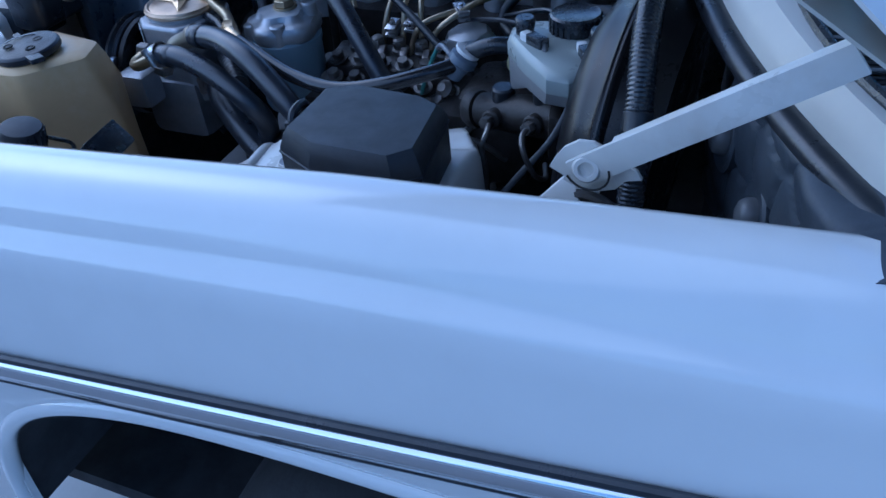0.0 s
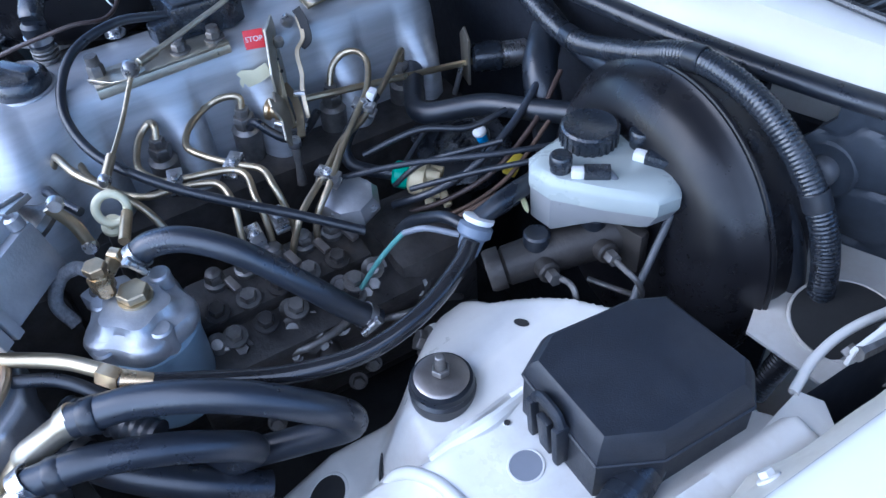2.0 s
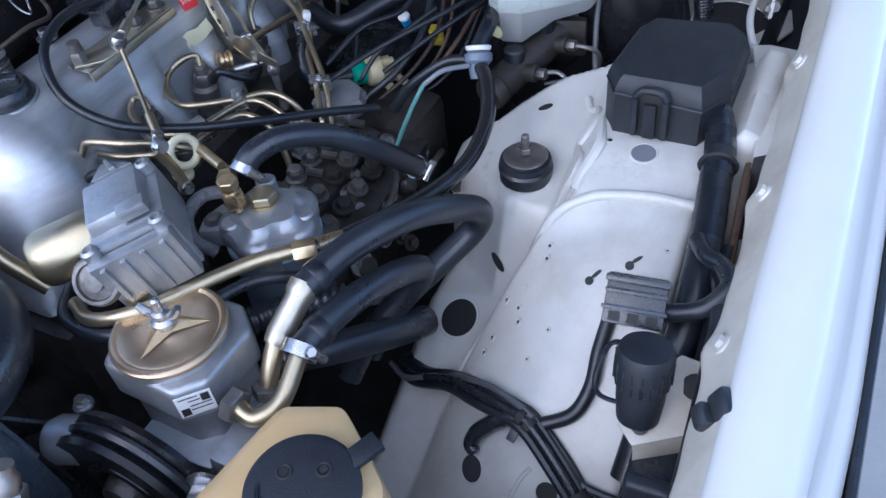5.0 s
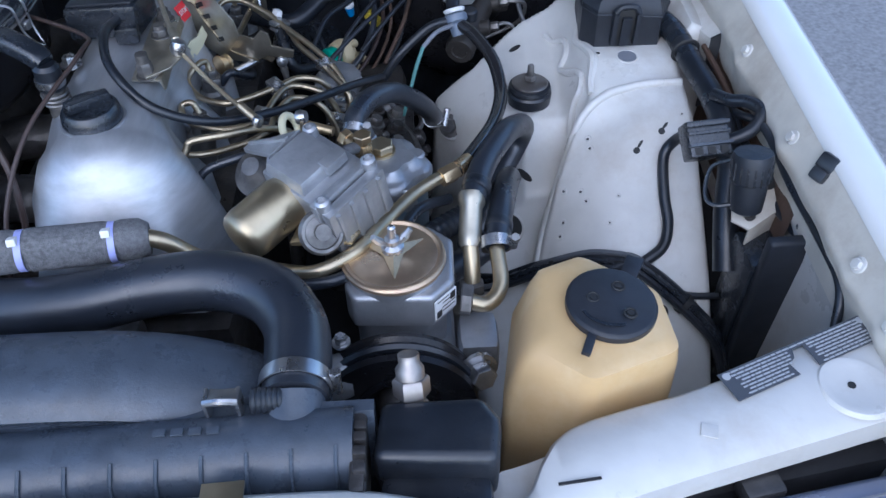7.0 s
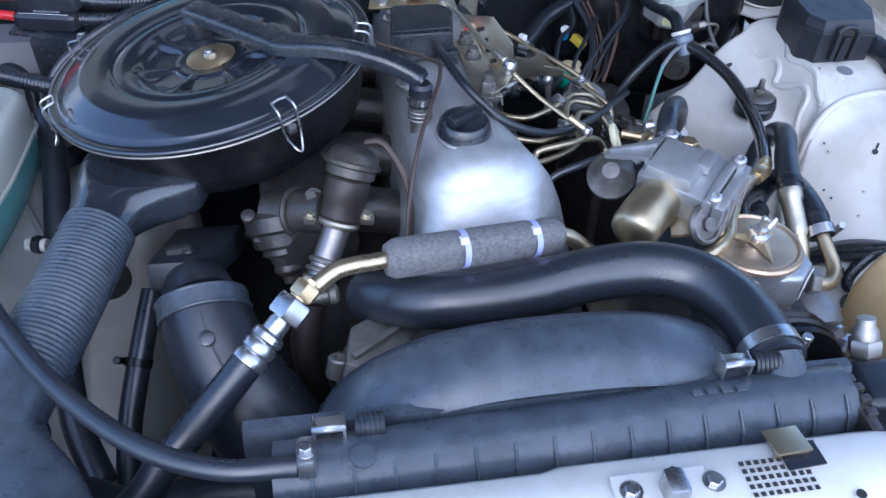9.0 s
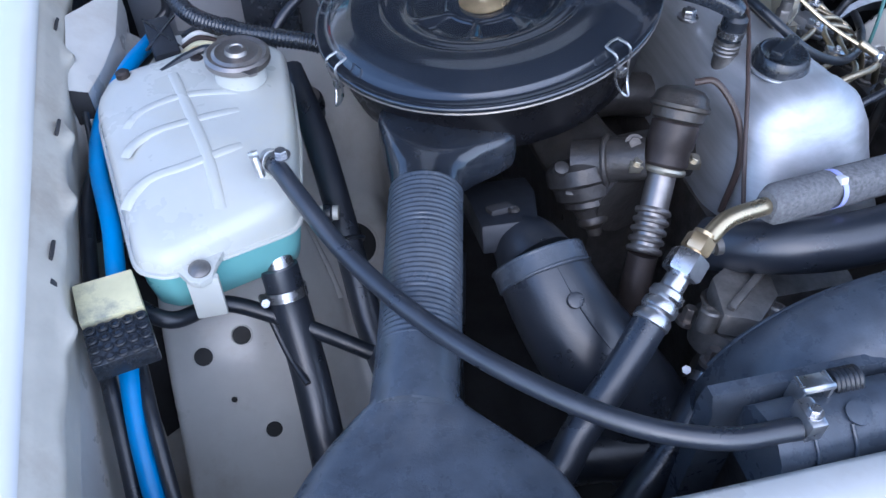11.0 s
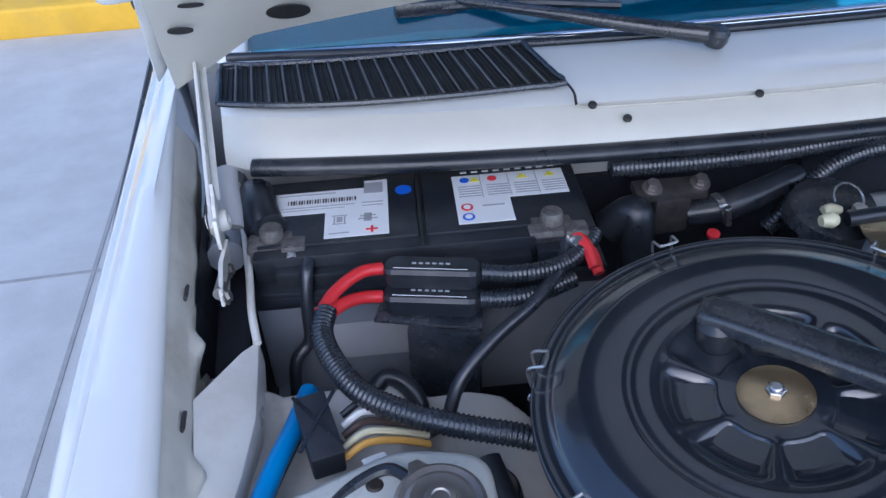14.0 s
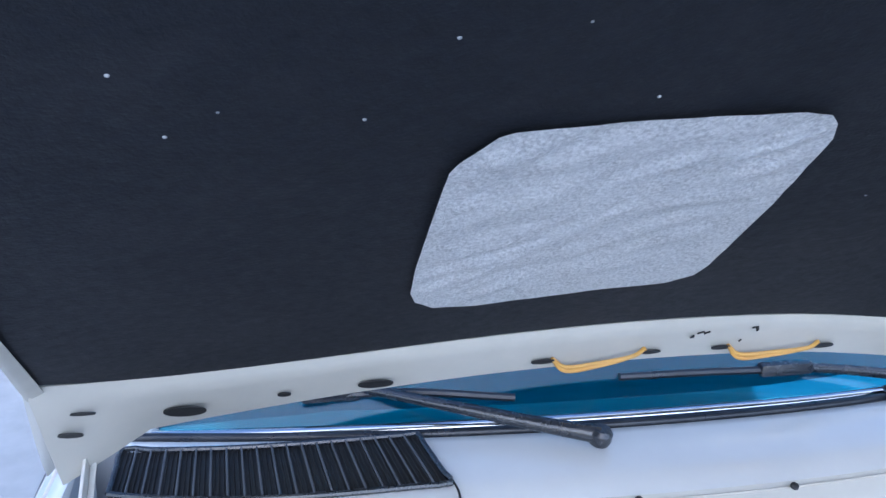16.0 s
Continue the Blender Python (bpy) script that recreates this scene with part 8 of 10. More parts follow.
def build_connectors():
    t = thing("connector_block", (0.67, 0.52, 0.80), "black plastic connector block by the fender", "connector")
    rx, rz = -51, 7
    R = pose(0.669, 0.507, 0.826, rx, 0, rz)

    def lb(c, d, bev, nm, mt, parent):
        bm = box(B(), (0, 0, 0), d, bev=bev)
        bmesh.ops.transform(bm, matrix=R @ Matrix.Translation(c), verts=bm.verts)
        return part(nm, bm, mt, parent)
    body = lb((0, 0, 0), (0.049, 0.026, 0.042), 0.003, "body", "plastic", t)
    lb((0, -0.0145, 0.016), (0.052, 0.006, 0.006), 0.002, "lid_ridge", "plastic", body)
    lb((0, -0.0140, 0.006), (0.050, 0.004, 0.004), 0.0015, "lid_ridge", "plastic", body)
    lb((0, -0.0150, -0.008), (0.052, 0.006, 0.0035), 0.001, "lid_ridge", "worn", body)
    for k in range(3):
        lb((-0.015 + k * 0.015, -0.0125, -0.015), (0.009, 0.003, 0.008), 0.0, "socket_slot", "ink", body)
    t = thing("round_plug", (0.697, 0.437, 0.77), "round black diagnostic plug with a strap on a bracket", "plug")
    c, tip = Vector((0.6935, 0.437, 0.862)), Vector((0.6965, 0.421, 0.789))
    ax = (c - tip).normalized()
    part("body", lathe(B(), [(0.008, 0.0), (0.0165, 0.006), (0.0185, 0.026), (0.0190, 0.040), (0.0208, 0.042), (0.0212, 0.068), (0.0195, 0.073), (0.008, 0.0745), (0.0, 0.0745)], tip, ax, 36), "fuse", t)
    for k in range(18):
        th = 2 * math.pi * k / 18
        e = Vector((0.0212 * math.cos(th), 0.0212 * math.sin(th), 0))
        part("grip_rib", cyl(B(), tip + ax * 0.046 + e, tip + ax * 0.066 + e, 0.0012, seg=6), "plastic", t)
    bm = B()
    prism(bm, [(0.682, 0.418, 0.782), (0.698, 0.404, 0.780), (0.7497, 0.436, 0.785), (0.744, 0.478, 0.808), (0.715, 0.478, 0.812), (0.690, 0.450, 0.802)], (0, 0.001, -0.003), 0.001)
    prism(bm, [(0.698, 0.405, 0.780), (0.7497, 0.437, 0.785), (0.7497, 0.439, 0.735), (0.700, 0.409, 0.72)], (0, 0.003, 0), 0.001)
    br = part("bracket", bm, "dirty", t, "cream-white mounting bracket with a round hole")
    part("hole", lathe(B(), [(0.0105, 0), (0.0105, 0.0008), (0, 0.0008)], (0.731, 0.459, 0.8015), (-0.05, -0.5, 1), 24), "ink", br)
    part("strap", tube(B(), [(0.684, 0.425, 0.800), (0.664, 0.430, 0.795), (0.656, 0.442, 0.800), (0.662, 0.458, 0.825), (0.680, 0.450, 0.842)], 0.0022, seg=6), "rubber", t)
    part("screw", bolt(B(), (0.700, 0.417, 0.789), (0, -0.5, 1), 0.0045, 0.004), "iron", t)
    t = thing("control_unit", (0.726, 0.39, 0.56), "tall matt black control unit against the inner fender", "control unit")
    part("housing", box(B(), (0.728, 0.372, 0.686), (0.052, 0.014, 0.225), (2, 0, 2), bev=0.005, seg=3), "fuse", t)
    part("rear_case", box(B(), (0.724, 0.406, 0.655), (0.056, 0.056, 0.20), (2, 0, 2), bev=0.005), "plastic", t)
    part("strap_clip", box(B(), (0.746, 0.384, 0.798), (0.014, 0.014, 0.010), (0, 0, 10), bev=0.003), "rubber", t)
    t = thing("rubber_buffer", (0.752, 0.394, 0.868), "black rubber bonnet buffer on the fender flange", "buffer", "bonnet buffers")
    bm = B()
    box(bm, (0.746, 0.392, 0.862), (0.018, 0.018, 0.014), (0, 30, 25), bev=0.004)
    box(bm, (0.754, 0.398, 0.872), (0.012, 0.022, 0.018), (0, 30, 25), bev=0.004)
    part("block", bm, "rubber", t)
    copy_thing(t, pose(-0.738, 0.345, 0.890, 0, 0, 160))


build_connectors()
lm = thing("wiring_loom", (0.5975, 0.4464, 0.685), "taped black wiring loom strapped across the inner fender", "wiring")
LM = [(0.405, 0.535, 0.585), (0.4411, 0.5146, 0.601), (0.4894, 0.5018, 0.631), (0.5338, 0.4734, 0.669), (0.5747, 0.4562, 0.687), (0.5975, 0.4474, 0.687), (0.6316, 0.4279, 0.669), (0.6659, 0.4061, 0.644), (0.691, 0.386, 0.617), (0.702, 0.362, 0.585)]
part("trunk", tube(B(), LM, 0.0078, seg=14, n=8), "rubber", lm)
for du, dz, r, mt in ((0.009, 0.003, 0.0042, "rubber"), (-0.010, 0.001, 0.0048, "rubber"), (-0.004, 0.008, 0.0040, "plastic"), (0.004, 0.009, 0.0036, "rubber")):
    part("strand", tube(B(), [V(p) + Vector((du * 0.35, du, dz + 0.0015 * math.sin(k * 2.1 + du * 900))) for k, p in enumerate(LM)], r, seg=8, n=8), mt, lm)
part("grey_strand", tube(B(), [(0.395, 0.525, 0.59), (0.4276, 0.5053, 0.604), (0.4753, 0.5094, 0.628), (0.5092, 0.4903, 0.663), (0.5459, 0.4738, 0.689), (0.5804, 0.4581, 0.699), (0.60, 0.449, 0.699)], 0.0034, seg=8), "ribgrey", lm, "dull grey insulated wire")
for f in (0.28, 0.52, 0.56, 0.74):
    k = spline(LM, 8)
    i0 = int(f * (len(k) - 2)) + 1
    part("tie", lathe(B(), [(0.0125, -0.0035), (0.0135, -0.0035), (0.0135, 0.0035), (0.0125, 0.0035)], k[i0], k[i0 + 1] - k[i0 - 1], 16, cap=False), "ink", lm)
part("tie_tail", box(B(), (0.586, 0.4405, 0.686), (0.009, 0.026, 0.003), (30, 0, -12), bev=0.001), "rubber", lm)
part("connector", tube(B(), [(0.592, 0.446, 0.692), (0.5715, 0.4477, 0.684), (0.5477, 0.4396, 0.662), (0.5415, 0.4307, 0.648), (0.548, 0.425, 0.645)], [0.007, 0.008, 0.0085, 0.0075, 0.006], seg=12), "plastic", lm)
part("branch", tube(B(), [(0.6316, 0.4299, 0.672), (0.6545, 0.4217, 0.662), (0.6746, 0.4194, 0.660), (0.695, 0.419, 0.660)], 0.0042, seg=8), "rubber", lm)
hose("fender_cable", [(0.725, 0.60, 0.82), (0.728, 0.52, 0.80), (0.735, 0.45, 0.785), (0.752, 0.38, 0.775), (0.756, 0.30, 0.76), (0.752, 0.26, 0.74)], 0.006, "thin black cable along the fender", "rubber", "wiring")


def build_washer_tank():
    t = thing("washer_tank", (0.50, 0.25, 0.50), "yellowed plastic washer fluid tank with a black cap", "washer tank")
    rows = []
    for z, pts in ((0.52, [(0.42, 0.30), (0.47, 0.33), (0.555, 0.28), (0.56, 0.20), (0.47, 0.165), (0.405, 0.18)]),
                   (0.70, [(0.427, 0.305), (0.478, 0.340), (0.560, 0.283), (0.564, 0.203), (0.475, 0.168), (0.408, 0.190)]),
                   (0.775, [(0.430, 0.312), (0.488, 0.338), (0.562, 0.283), (0.564, 0.203), (0.476, 0.170), (0.407, 0.196)]),
                   (0.812, [(0.443, 0.312), (0.493, 0.331), (0.560, 0.280), (0.563, 0.204), (0.478, 0.174), (0.421, 0.211)]),
                   (0.828, [(0.449, 0.309), (0.495, 0.327), (0.558, 0.277), (0.561, 0.206), (0.480, 0.178), (0.434, 0.217)]),
                   (0.833, [(0.457, 0.302), (0.496, 0.316), (0.551, 0.270), (0.553, 0.214), (0.485, 0.189), (0.452, 0.226)])):
        q = []
        for i in range(6):
            a, b, c = V((*pts[i - 1], z)), V((*pts[i], z)), V((*pts[(i + 1) % 6], z))
            for k in (0, 1, 2, 3):
                p0, p2 = b.lerp(a, 0.13), b.lerp(c, 0.13)
                f = k / 3
                q.append(p0 * (1 - f) ** 2 + b * 2 * f * (1 - f) + p2 * f * f)
        rows.append(q)
    part("body", rings(B(), rows), "amber", t, "yellowed translucent plastic body", angle=40)
    c, ax = Vector((0.508, 0.252, 0.836)), Vector((0.05, -0.05, 1)).normalized()
    bm = B()
    lathe(bm, [(0.039, -0.002), (0.041, 0.0), (0.041, 0.006), (0.039, 0.0085), (0.0375, 0.009), (0, 0.0095)], c, ax, 48)
    cap = part("cap", bm, "fuse", t, "flat black plastic cap")
    for x, y in ((0.492, 0.256), (0.521, 0.235), (0.517, 0.268)):
        bm = B()
        torus(bm, (x, y, 0.8462), ax, 0.0052, 0.0012, 20, 6)
        lathe(bm, [(0.003, 0), (0.003, 0.0012), (0, 0.0012)], (x, y, 0.8455), ax, 12)
        part("nozzle", bm, "ink", cap)
    part("tab", box(B(), (0.482, 0.212, 0.838), (0.008, 0.03, 0.005), (0, 8, -24), bev=0.001), "fuse", cap)
    part("hinge", box(B(), (0.5345, 0.292, 0.843), (0.016, 0.026, 0.006), (5, 0, -28), bev=0.001), "fuse", cap)
    # embossed digits cannot be read: plain bars
    for k in range(9):
        th = radians(205 + k * 9)
        part("embossing", box(B(), (0.508 + 0.030 * math.cos(th), 0.252 + 0.030 * math.sin(th), 0.8462), (0.003, 0.0045, 0.0008), (0, 0, math.degrees(th)), bev=0), "plastic", cap)


build_washer_tank()


def build_vacuum_tee():
    t = thing("vacuum_tee", (0.404, 0.80, 0.82), "grey plastic vacuum tee piece with a white collar", "tee piece")
    bm = B()
    lathe(bm, [(0.010, -0.02), (0.012, -0.004), (0.0165, 0.0), (0.0165, 0.008), (0.011, 0.012)], (0.404, 0.797, 0.832), (-0.2, 0.5, 0.8), 22)
    part("body", bm, mat("grey_blue_plastic", (0.14, 0.17, 0.22), 0.4, var=0.1), t)
    part("collar", lathe(B(), [(0.0135, 0), (0.015, 0.002), (0.015, 0.005), (0.012, 0.006)], (0.402, 0.803, 0.842), (-0.2, 0.5, 0.8), 22), "white", t)


build_vacuum_tee()
hose("vacuum_hose", [(0.376, 0.463, 0.827), (0.392, 0.482, 0.825), (0.415, 0.53, 0.818), (0.438, 0.59, 0.808), (0.452, 0.655, 0.806), (0.448, 0.715, 0.816), (0.428, 0.765, 0.826), (0.410, 0.79, 0.830)], 0.0088, "glossy black vacuum hose to the brake booster", "glossy", group="vacuum hoses")
hose("vacuum_hose", [(0.400, 0.806, 0.843), (0.40, 0.84, 0.855), (0.385, 0.90, 0.85), (0.37, 0.95, 0.86), (0.365, 0.975, 0.865)], 0.0095, "black vacuum hose beside the reservoir", "rubber", group="vacuum hoses")
hose("vacuum_hose", [(0.395, 0.795, 0.835), (0.365, 0.785, 0.83), (0.325, 0.77, 0.80), (0.30, 0.765, 0.765)], 0.0060, "short black vacuum hose", "rubber", group="vacuum hoses")
hose("vacuum_line", [(0.397, 0.785, 0.832), (0.375, 0.762, 0.835), (0.356, 0.747, 0.822)], 0.0030, "thin pale grey plastic vacuum line", "greycase", "vacuum line", group="vacuum lines")
hose("vacuum_line", [(0.356, 0.747, 0.822), (0.346, 0.734, 0.800), (0.337, 0.720, 0.775), (0.325, 0.705, 0.74)], 0.0026, "thin faded green plastic vacuum line", "dullgreen", "vacuum line", group="vacuum lines")
bm = B()
hexnut(bm, (0.366, 0.456, 0.8275), (0.8, 0.6, 0), 0.0105, 0.022)
cyl(bm, (0.384, 0.470, 0.8275), (0.398, 0.492, 0.825), 0.0095, 0.0075)
tagged(part("pipe_union", bm, "brass"), "brass pipe union on the vacuum line", "union")
hose("throttle_cable", [(0.0, 0.655, 0.925), (0.002, 0.60, 0.935), (0.02, 0.545, 0.925), (0.06, 0.515, 0.895), (0.115, 0.522, 0.868), (0.17, 0.56, 0.850), (0.22, 0.615, 0.832), (0.262, 0.675, 0.812), (0.30, 0.73, 0.79)], 0.0052, "black throttle cable sweeping over the injector pipes", "rubber", "cable")
hose("vacuum_line", [(-0.30, 0.80, 0.93), (-0.10, 0.64, 0.945), (-0.02, 0.60, 0.935), (-0.01, 0.55, 0.94), (-0.045, 0.46, 0.91), (-0.065, 0.40, 0.86), (-0.07, 0.36, 0.80)][1:], 0.0024, "thin brown plastic vacuum line", "brown", "vacuum line")
for k, (pts, m_) in enumerate(((((0.27, 0.80, 0.79), (0.31, 0.85, 0.815), (0.35, 0.90, 0.835), (0.37, 0.95, 0.84)), "rubber"), (((0.22, 0.74, 0.80), (0.27, 0.80, 0.825), (0.33, 0.87, 0.845), (0.36, 0.93, 0.85)), "fuse"),
                               (((0.20, 0.86, 0.80), (0.23, 0.80, 0.77), (0.25, 0.83, 0.80), (0.30, 0.90, 0.83)), "rubber"), (((0.30, 0.83, 0.75), (0.33, 0.88, 0.79), (0.345, 0.93, 0.82), (0.35, 0.97, 0.83)), "rust"))):
    hose("control_wire", pts, 0.0032, "thin dark wire beside the brake cylinder", m_, "wiring", seg=8)
for k, (pts, m_, r) in enumerate((
        ([(0.240, 0.79, 0.750), (0.272, 0.83, 0.775), (0.288, 0.88, 0.805), (0.275, 0.94, 0.835), (0.25, 0.99, 0.86)], "braided", 0.0046), ([(0.25, 0.80, 0.74), (0.282, 0.84, 0.765), (0.300, 0.89, 0.795), (0.290, 0.95, 0.83), (0.265, 1.0, 0.86)], "brown", 0.0030),
        ([(0.26, 0.80, 0.73), (0.295, 0.85, 0.755), (0.312, 0.90, 0.79), (0.30, 0.96, 0.83)], "rust", 0.0026), ([(0.20, 0.78, 0.80), (0.222, 0.84, 0.822), (0.255, 0.885, 0.826), (0.262, 0.93, 0.835)], "rubber", 0.0036),
        ([(0.265, 0.83, 0.72), (0.31, 0.87, 0.74), (0.33, 0.91, 0.77), (0.34, 0.96, 0.81)], "rubber", 0.0032))):
    hose("control_wire", pts, r, "thin wire rising to the bulkhead", "hose" if m_ == "braided" else m_, "wiring", seg=8, group="control wires")
wp = thing("vacuum_valve", (0.25, 0.903, 0.80), "white and blue vacuum valve on black hoses", "valve")
part("cap", lathe(B(), [(0.006, 0), (0.008, 0.002), (0.008, 0.005), (0.006, 0.007), (0.003, 0.008)], (0.250, 0.903, 0.806), (-0.1, -0.3, 1), 22), "white", wp)
part("body", lathe(B(), [(0.005, -0.016), (0.0065, -0.004), (0.0065, 0.0)], (0.250, 0.903, 0.806), (-0.1, -0.3, 1), 18), "blue", wp)
bm = B()
box(bm, (0.283, 0.925, 0.775), (0.016, 0.026, 0.014), (20, 20, 40), bev=0.002)
tagged(part("yellow_connector", bm, "yellow"), "small yellow plastic wire connector", "connector")


# ---- radiator and cooling ----
def build_radiator():
    t = thing("radiator", (0.04, 0.11, 0.40), "radiator with a ribbed black plastic top tank", "radiator")
    x0, x1 = -0.205, 0.285

    def pr(x):
        s = 0.018 * (x - x0) / (x1 - x0)
        p = [(0.068, 0.800), (0.066, 0.835), (0.072, 0.856), (0.086, 0.868), (0.104, 0.871), (0.120, 0.866), (0.128, 0.852), (0.130, 0.83), (0.130, 0.80)]
        return [(x, y + s, z) for y, z in p]
    tk = part("top_tank", rings(B(), [pr(x) for x in lin(x0, x1, 30)]), "worn", t, "black plastic top tank", angle=50)
    for k in range(15):
        x = x0 + 0.03 + k * 0.032
        q = [V(p) + Vector((0, -0.0008, 0.0004)) for p in pr(x)[0:4]]
        part("rib", tube(B(), q, 0.0016, seg=6, n=3), "worn", tk)
    bm = B()
    box(bm, (0.04, 0.112, 0.60), (0.47, 0.05, 0.40), bev=0.004)
    part("core", bm, "iron", t)
    bm = B()
    cyl(bm, (0.238, 0.122, 0.84), (0.238, 0.158, 0.858), 0.026, 0.024, seg=28)
    part("outlet", bm, "worn", tk)
    # lettering moulded on top is a maker's name: plain bars
    for k in range(4):
        part("moulding", box(B(), (0.145 + k * 0.013, 0.117, 0.8735), (0.009, 0.006, 0.002), (0, 0, 2), bev=0.0005), "worn", tk)
    part("moulding", lathe(B(), [(0.010, 0), (0.010, 0.002), (0.007, 0.0025)], (-0.135, 0.094, 0.870), (0, -0.2, 1), 24), "worn", tk)
    # spring clips and mounts
    for x, y in ((-0.160, 0.120), (0.188, 0.141)):
        bm = B()
        box(bm, (x, y, 0.880), (0.022, 0.018, 0.003), (-15, 0, 0), bev=0.001)
        box(bm, (x - 0.012, y, 0.870), (0.003, 0.016, 0.026), bev=0.001)
        box(bm, (x + 0.012, y, 0.870), (0.003, 0.016, 0.026), bev=0.001)
        tube(bm, [(x - 0.012, y - 0.006, 0.882), (x, y - 0.008, 0.886), (x + 0.012, y - 0.006, 0.882)], 0.003, seg=8)
        part("spring_clip", bm, "steel", t, "bent steel spring clip")
        bm = B()
        for k in range(6):
            torus(bm, (x + 0.022 + k * 0.004, y + 0.004, 0.868), (1, 0, 0), 0.009, 0.0022, 16, 6)
        part("bush", bm, "rubber", t)
    bm = B()
    box(bm, (0.198, 0.062, 0.873), (0.030, 0.026, 0.003), (-8, 0, 3), bev=0.001)
    box(bm, (0.198, 0.052, 0.868), (0.028, 0.003, 0.014), bev=0.001)
    part("holding_clip", bm, "gold", t, "brownish plated holding clip")
    # thin dark plate that stands for the holding clip's shadow
    part("clip_shadow", box(B(), (0.205, 0.050, 0.8700), (0.032, 0.022, 0.0016), (0, 0, 3), bev=0.0), "rubber", t)
    bm = B()
    box(bm, (-0.178, 0.095, 0.875), (0.014, 0.026, 0.022), bev=0.003)
    bolt(bm, (-0.178, 0.094, 0.886), (0, 0, 1), 0.005, 0.006)
    part("hose_clip", bm, "steel", t)
    # end cap with lock teeth
    bm = B()
    for k in range(6):
        box(bm, (0.290, 0.075 + k * 0.012, 0.862 - 0.0015 * abs(k - 2.5) ** 2), (0.010, 0.008, 0.010), bev=0.002)
    box(bm, (0.288, 0.104, 0.83), (0.012, 0.07, 0.06), bev=0.004)
    part("end_plate", bm, "iron", t)


build_radiator()


def build_shroud():
    t = thing("fan_shroud", (0.04, 0.18, 0.65), "smooth black plastic fan shroud behind the radiator", "fan shroud")

    def z(x, y):
        k = min(1.0, abs(x - 0.04) / 0.225)
        crest = 0.70 + 0.190 * (1 - k ** 2.6) ** (1 / 2.6)
        return crest
    rows = []
    for x in lin(-0.180, 0.262, 44):
        c = z(x, 0)
        rows.append([(x, 0.134, c - 0.020), (x, 0.142, c - 0.010), (x, 0.155, c - 0.003), (x, 0.172, c), (x, 0.186, c + 0.0005), (x, 0.200, c - 0.002), (x, 0.212, c - 0.008), (x, 0.217, c - 0.020), (x, 0.216, c - 0.030), (x, 0.205, c - 0.05), (x, 0.15, c - 0.05)])
    part("cowling", rings(B(), rows), "worn", t, angle=45)
    bm = B()
    rings(bm, [[(x, y, zz) for y, zz in ((0.128, 0.845), (0.136, 0.862), (0.146, 0.862), (0.15, 0.84), (0.14, 0.60), (0.13, 0.60))] for x in lin(-0.23, 0.30, 8)])
    part("back_plate", bm, "worn", t)
    part("lip", tube(B(), [(x, 0.2175, z(x, 0) - 0.022) for x in lin(-0.17, 0.25, 24)], 0.003, seg=8, n=3), "worn", t)
    # fan behind it, in the dark
    f = thing("fan", (0.04, 0.235, 0.62), "dark cooling fan on its viscous hub", "fan")
    part("hub", lathe(B(), [(0.06, 0), (0.075, 0.01), (0.075, 0.03), (0.05, 0.045)], (0.03, 0.27, 0.62), (0, -1, 0), 28), "darkalu", f)
    for k in range(7):
        a = 2 * math.pi * k / 7
        m = pose(0.03, 0.25, 0.62, 0, math.degrees(a), 0)
        bm = B()
        box(bm, (0, 0, 0.13), (0.06, 0.004, 0.14), (0, 0, 32), bev=0.001)
        bmesh.ops.transform(bm, matrix=m, verts=bm.verts)
        part("blade", bm, "worn", f)


build_shroud()
uh = hose("upper_radiator_hose", [(-0.115, 0.345, 0.795), (-0.098, 0.322, 0.812), (-0.062, 0.298, 0.826), (-0.012, 0.286, 0.834), (0.045, 0.284, 0.842), (0.10, 0.288, 0.852), (0.158, 0.286, 0.858), (0.205, 0.268, 0.858), (0.231, 0.232, 0.857), (0.238, 0.19, 0.858), (0.238, 0.152, 0.856)], 0.0275, "thick curved black radiator hose", seg=24, n=8)
part("clip", clamp(B(), (0.238, 0.166, 0.857), (0, 1, 0.02), 0.0282, 0.013), "steel", uh, "bright steel hose clip")


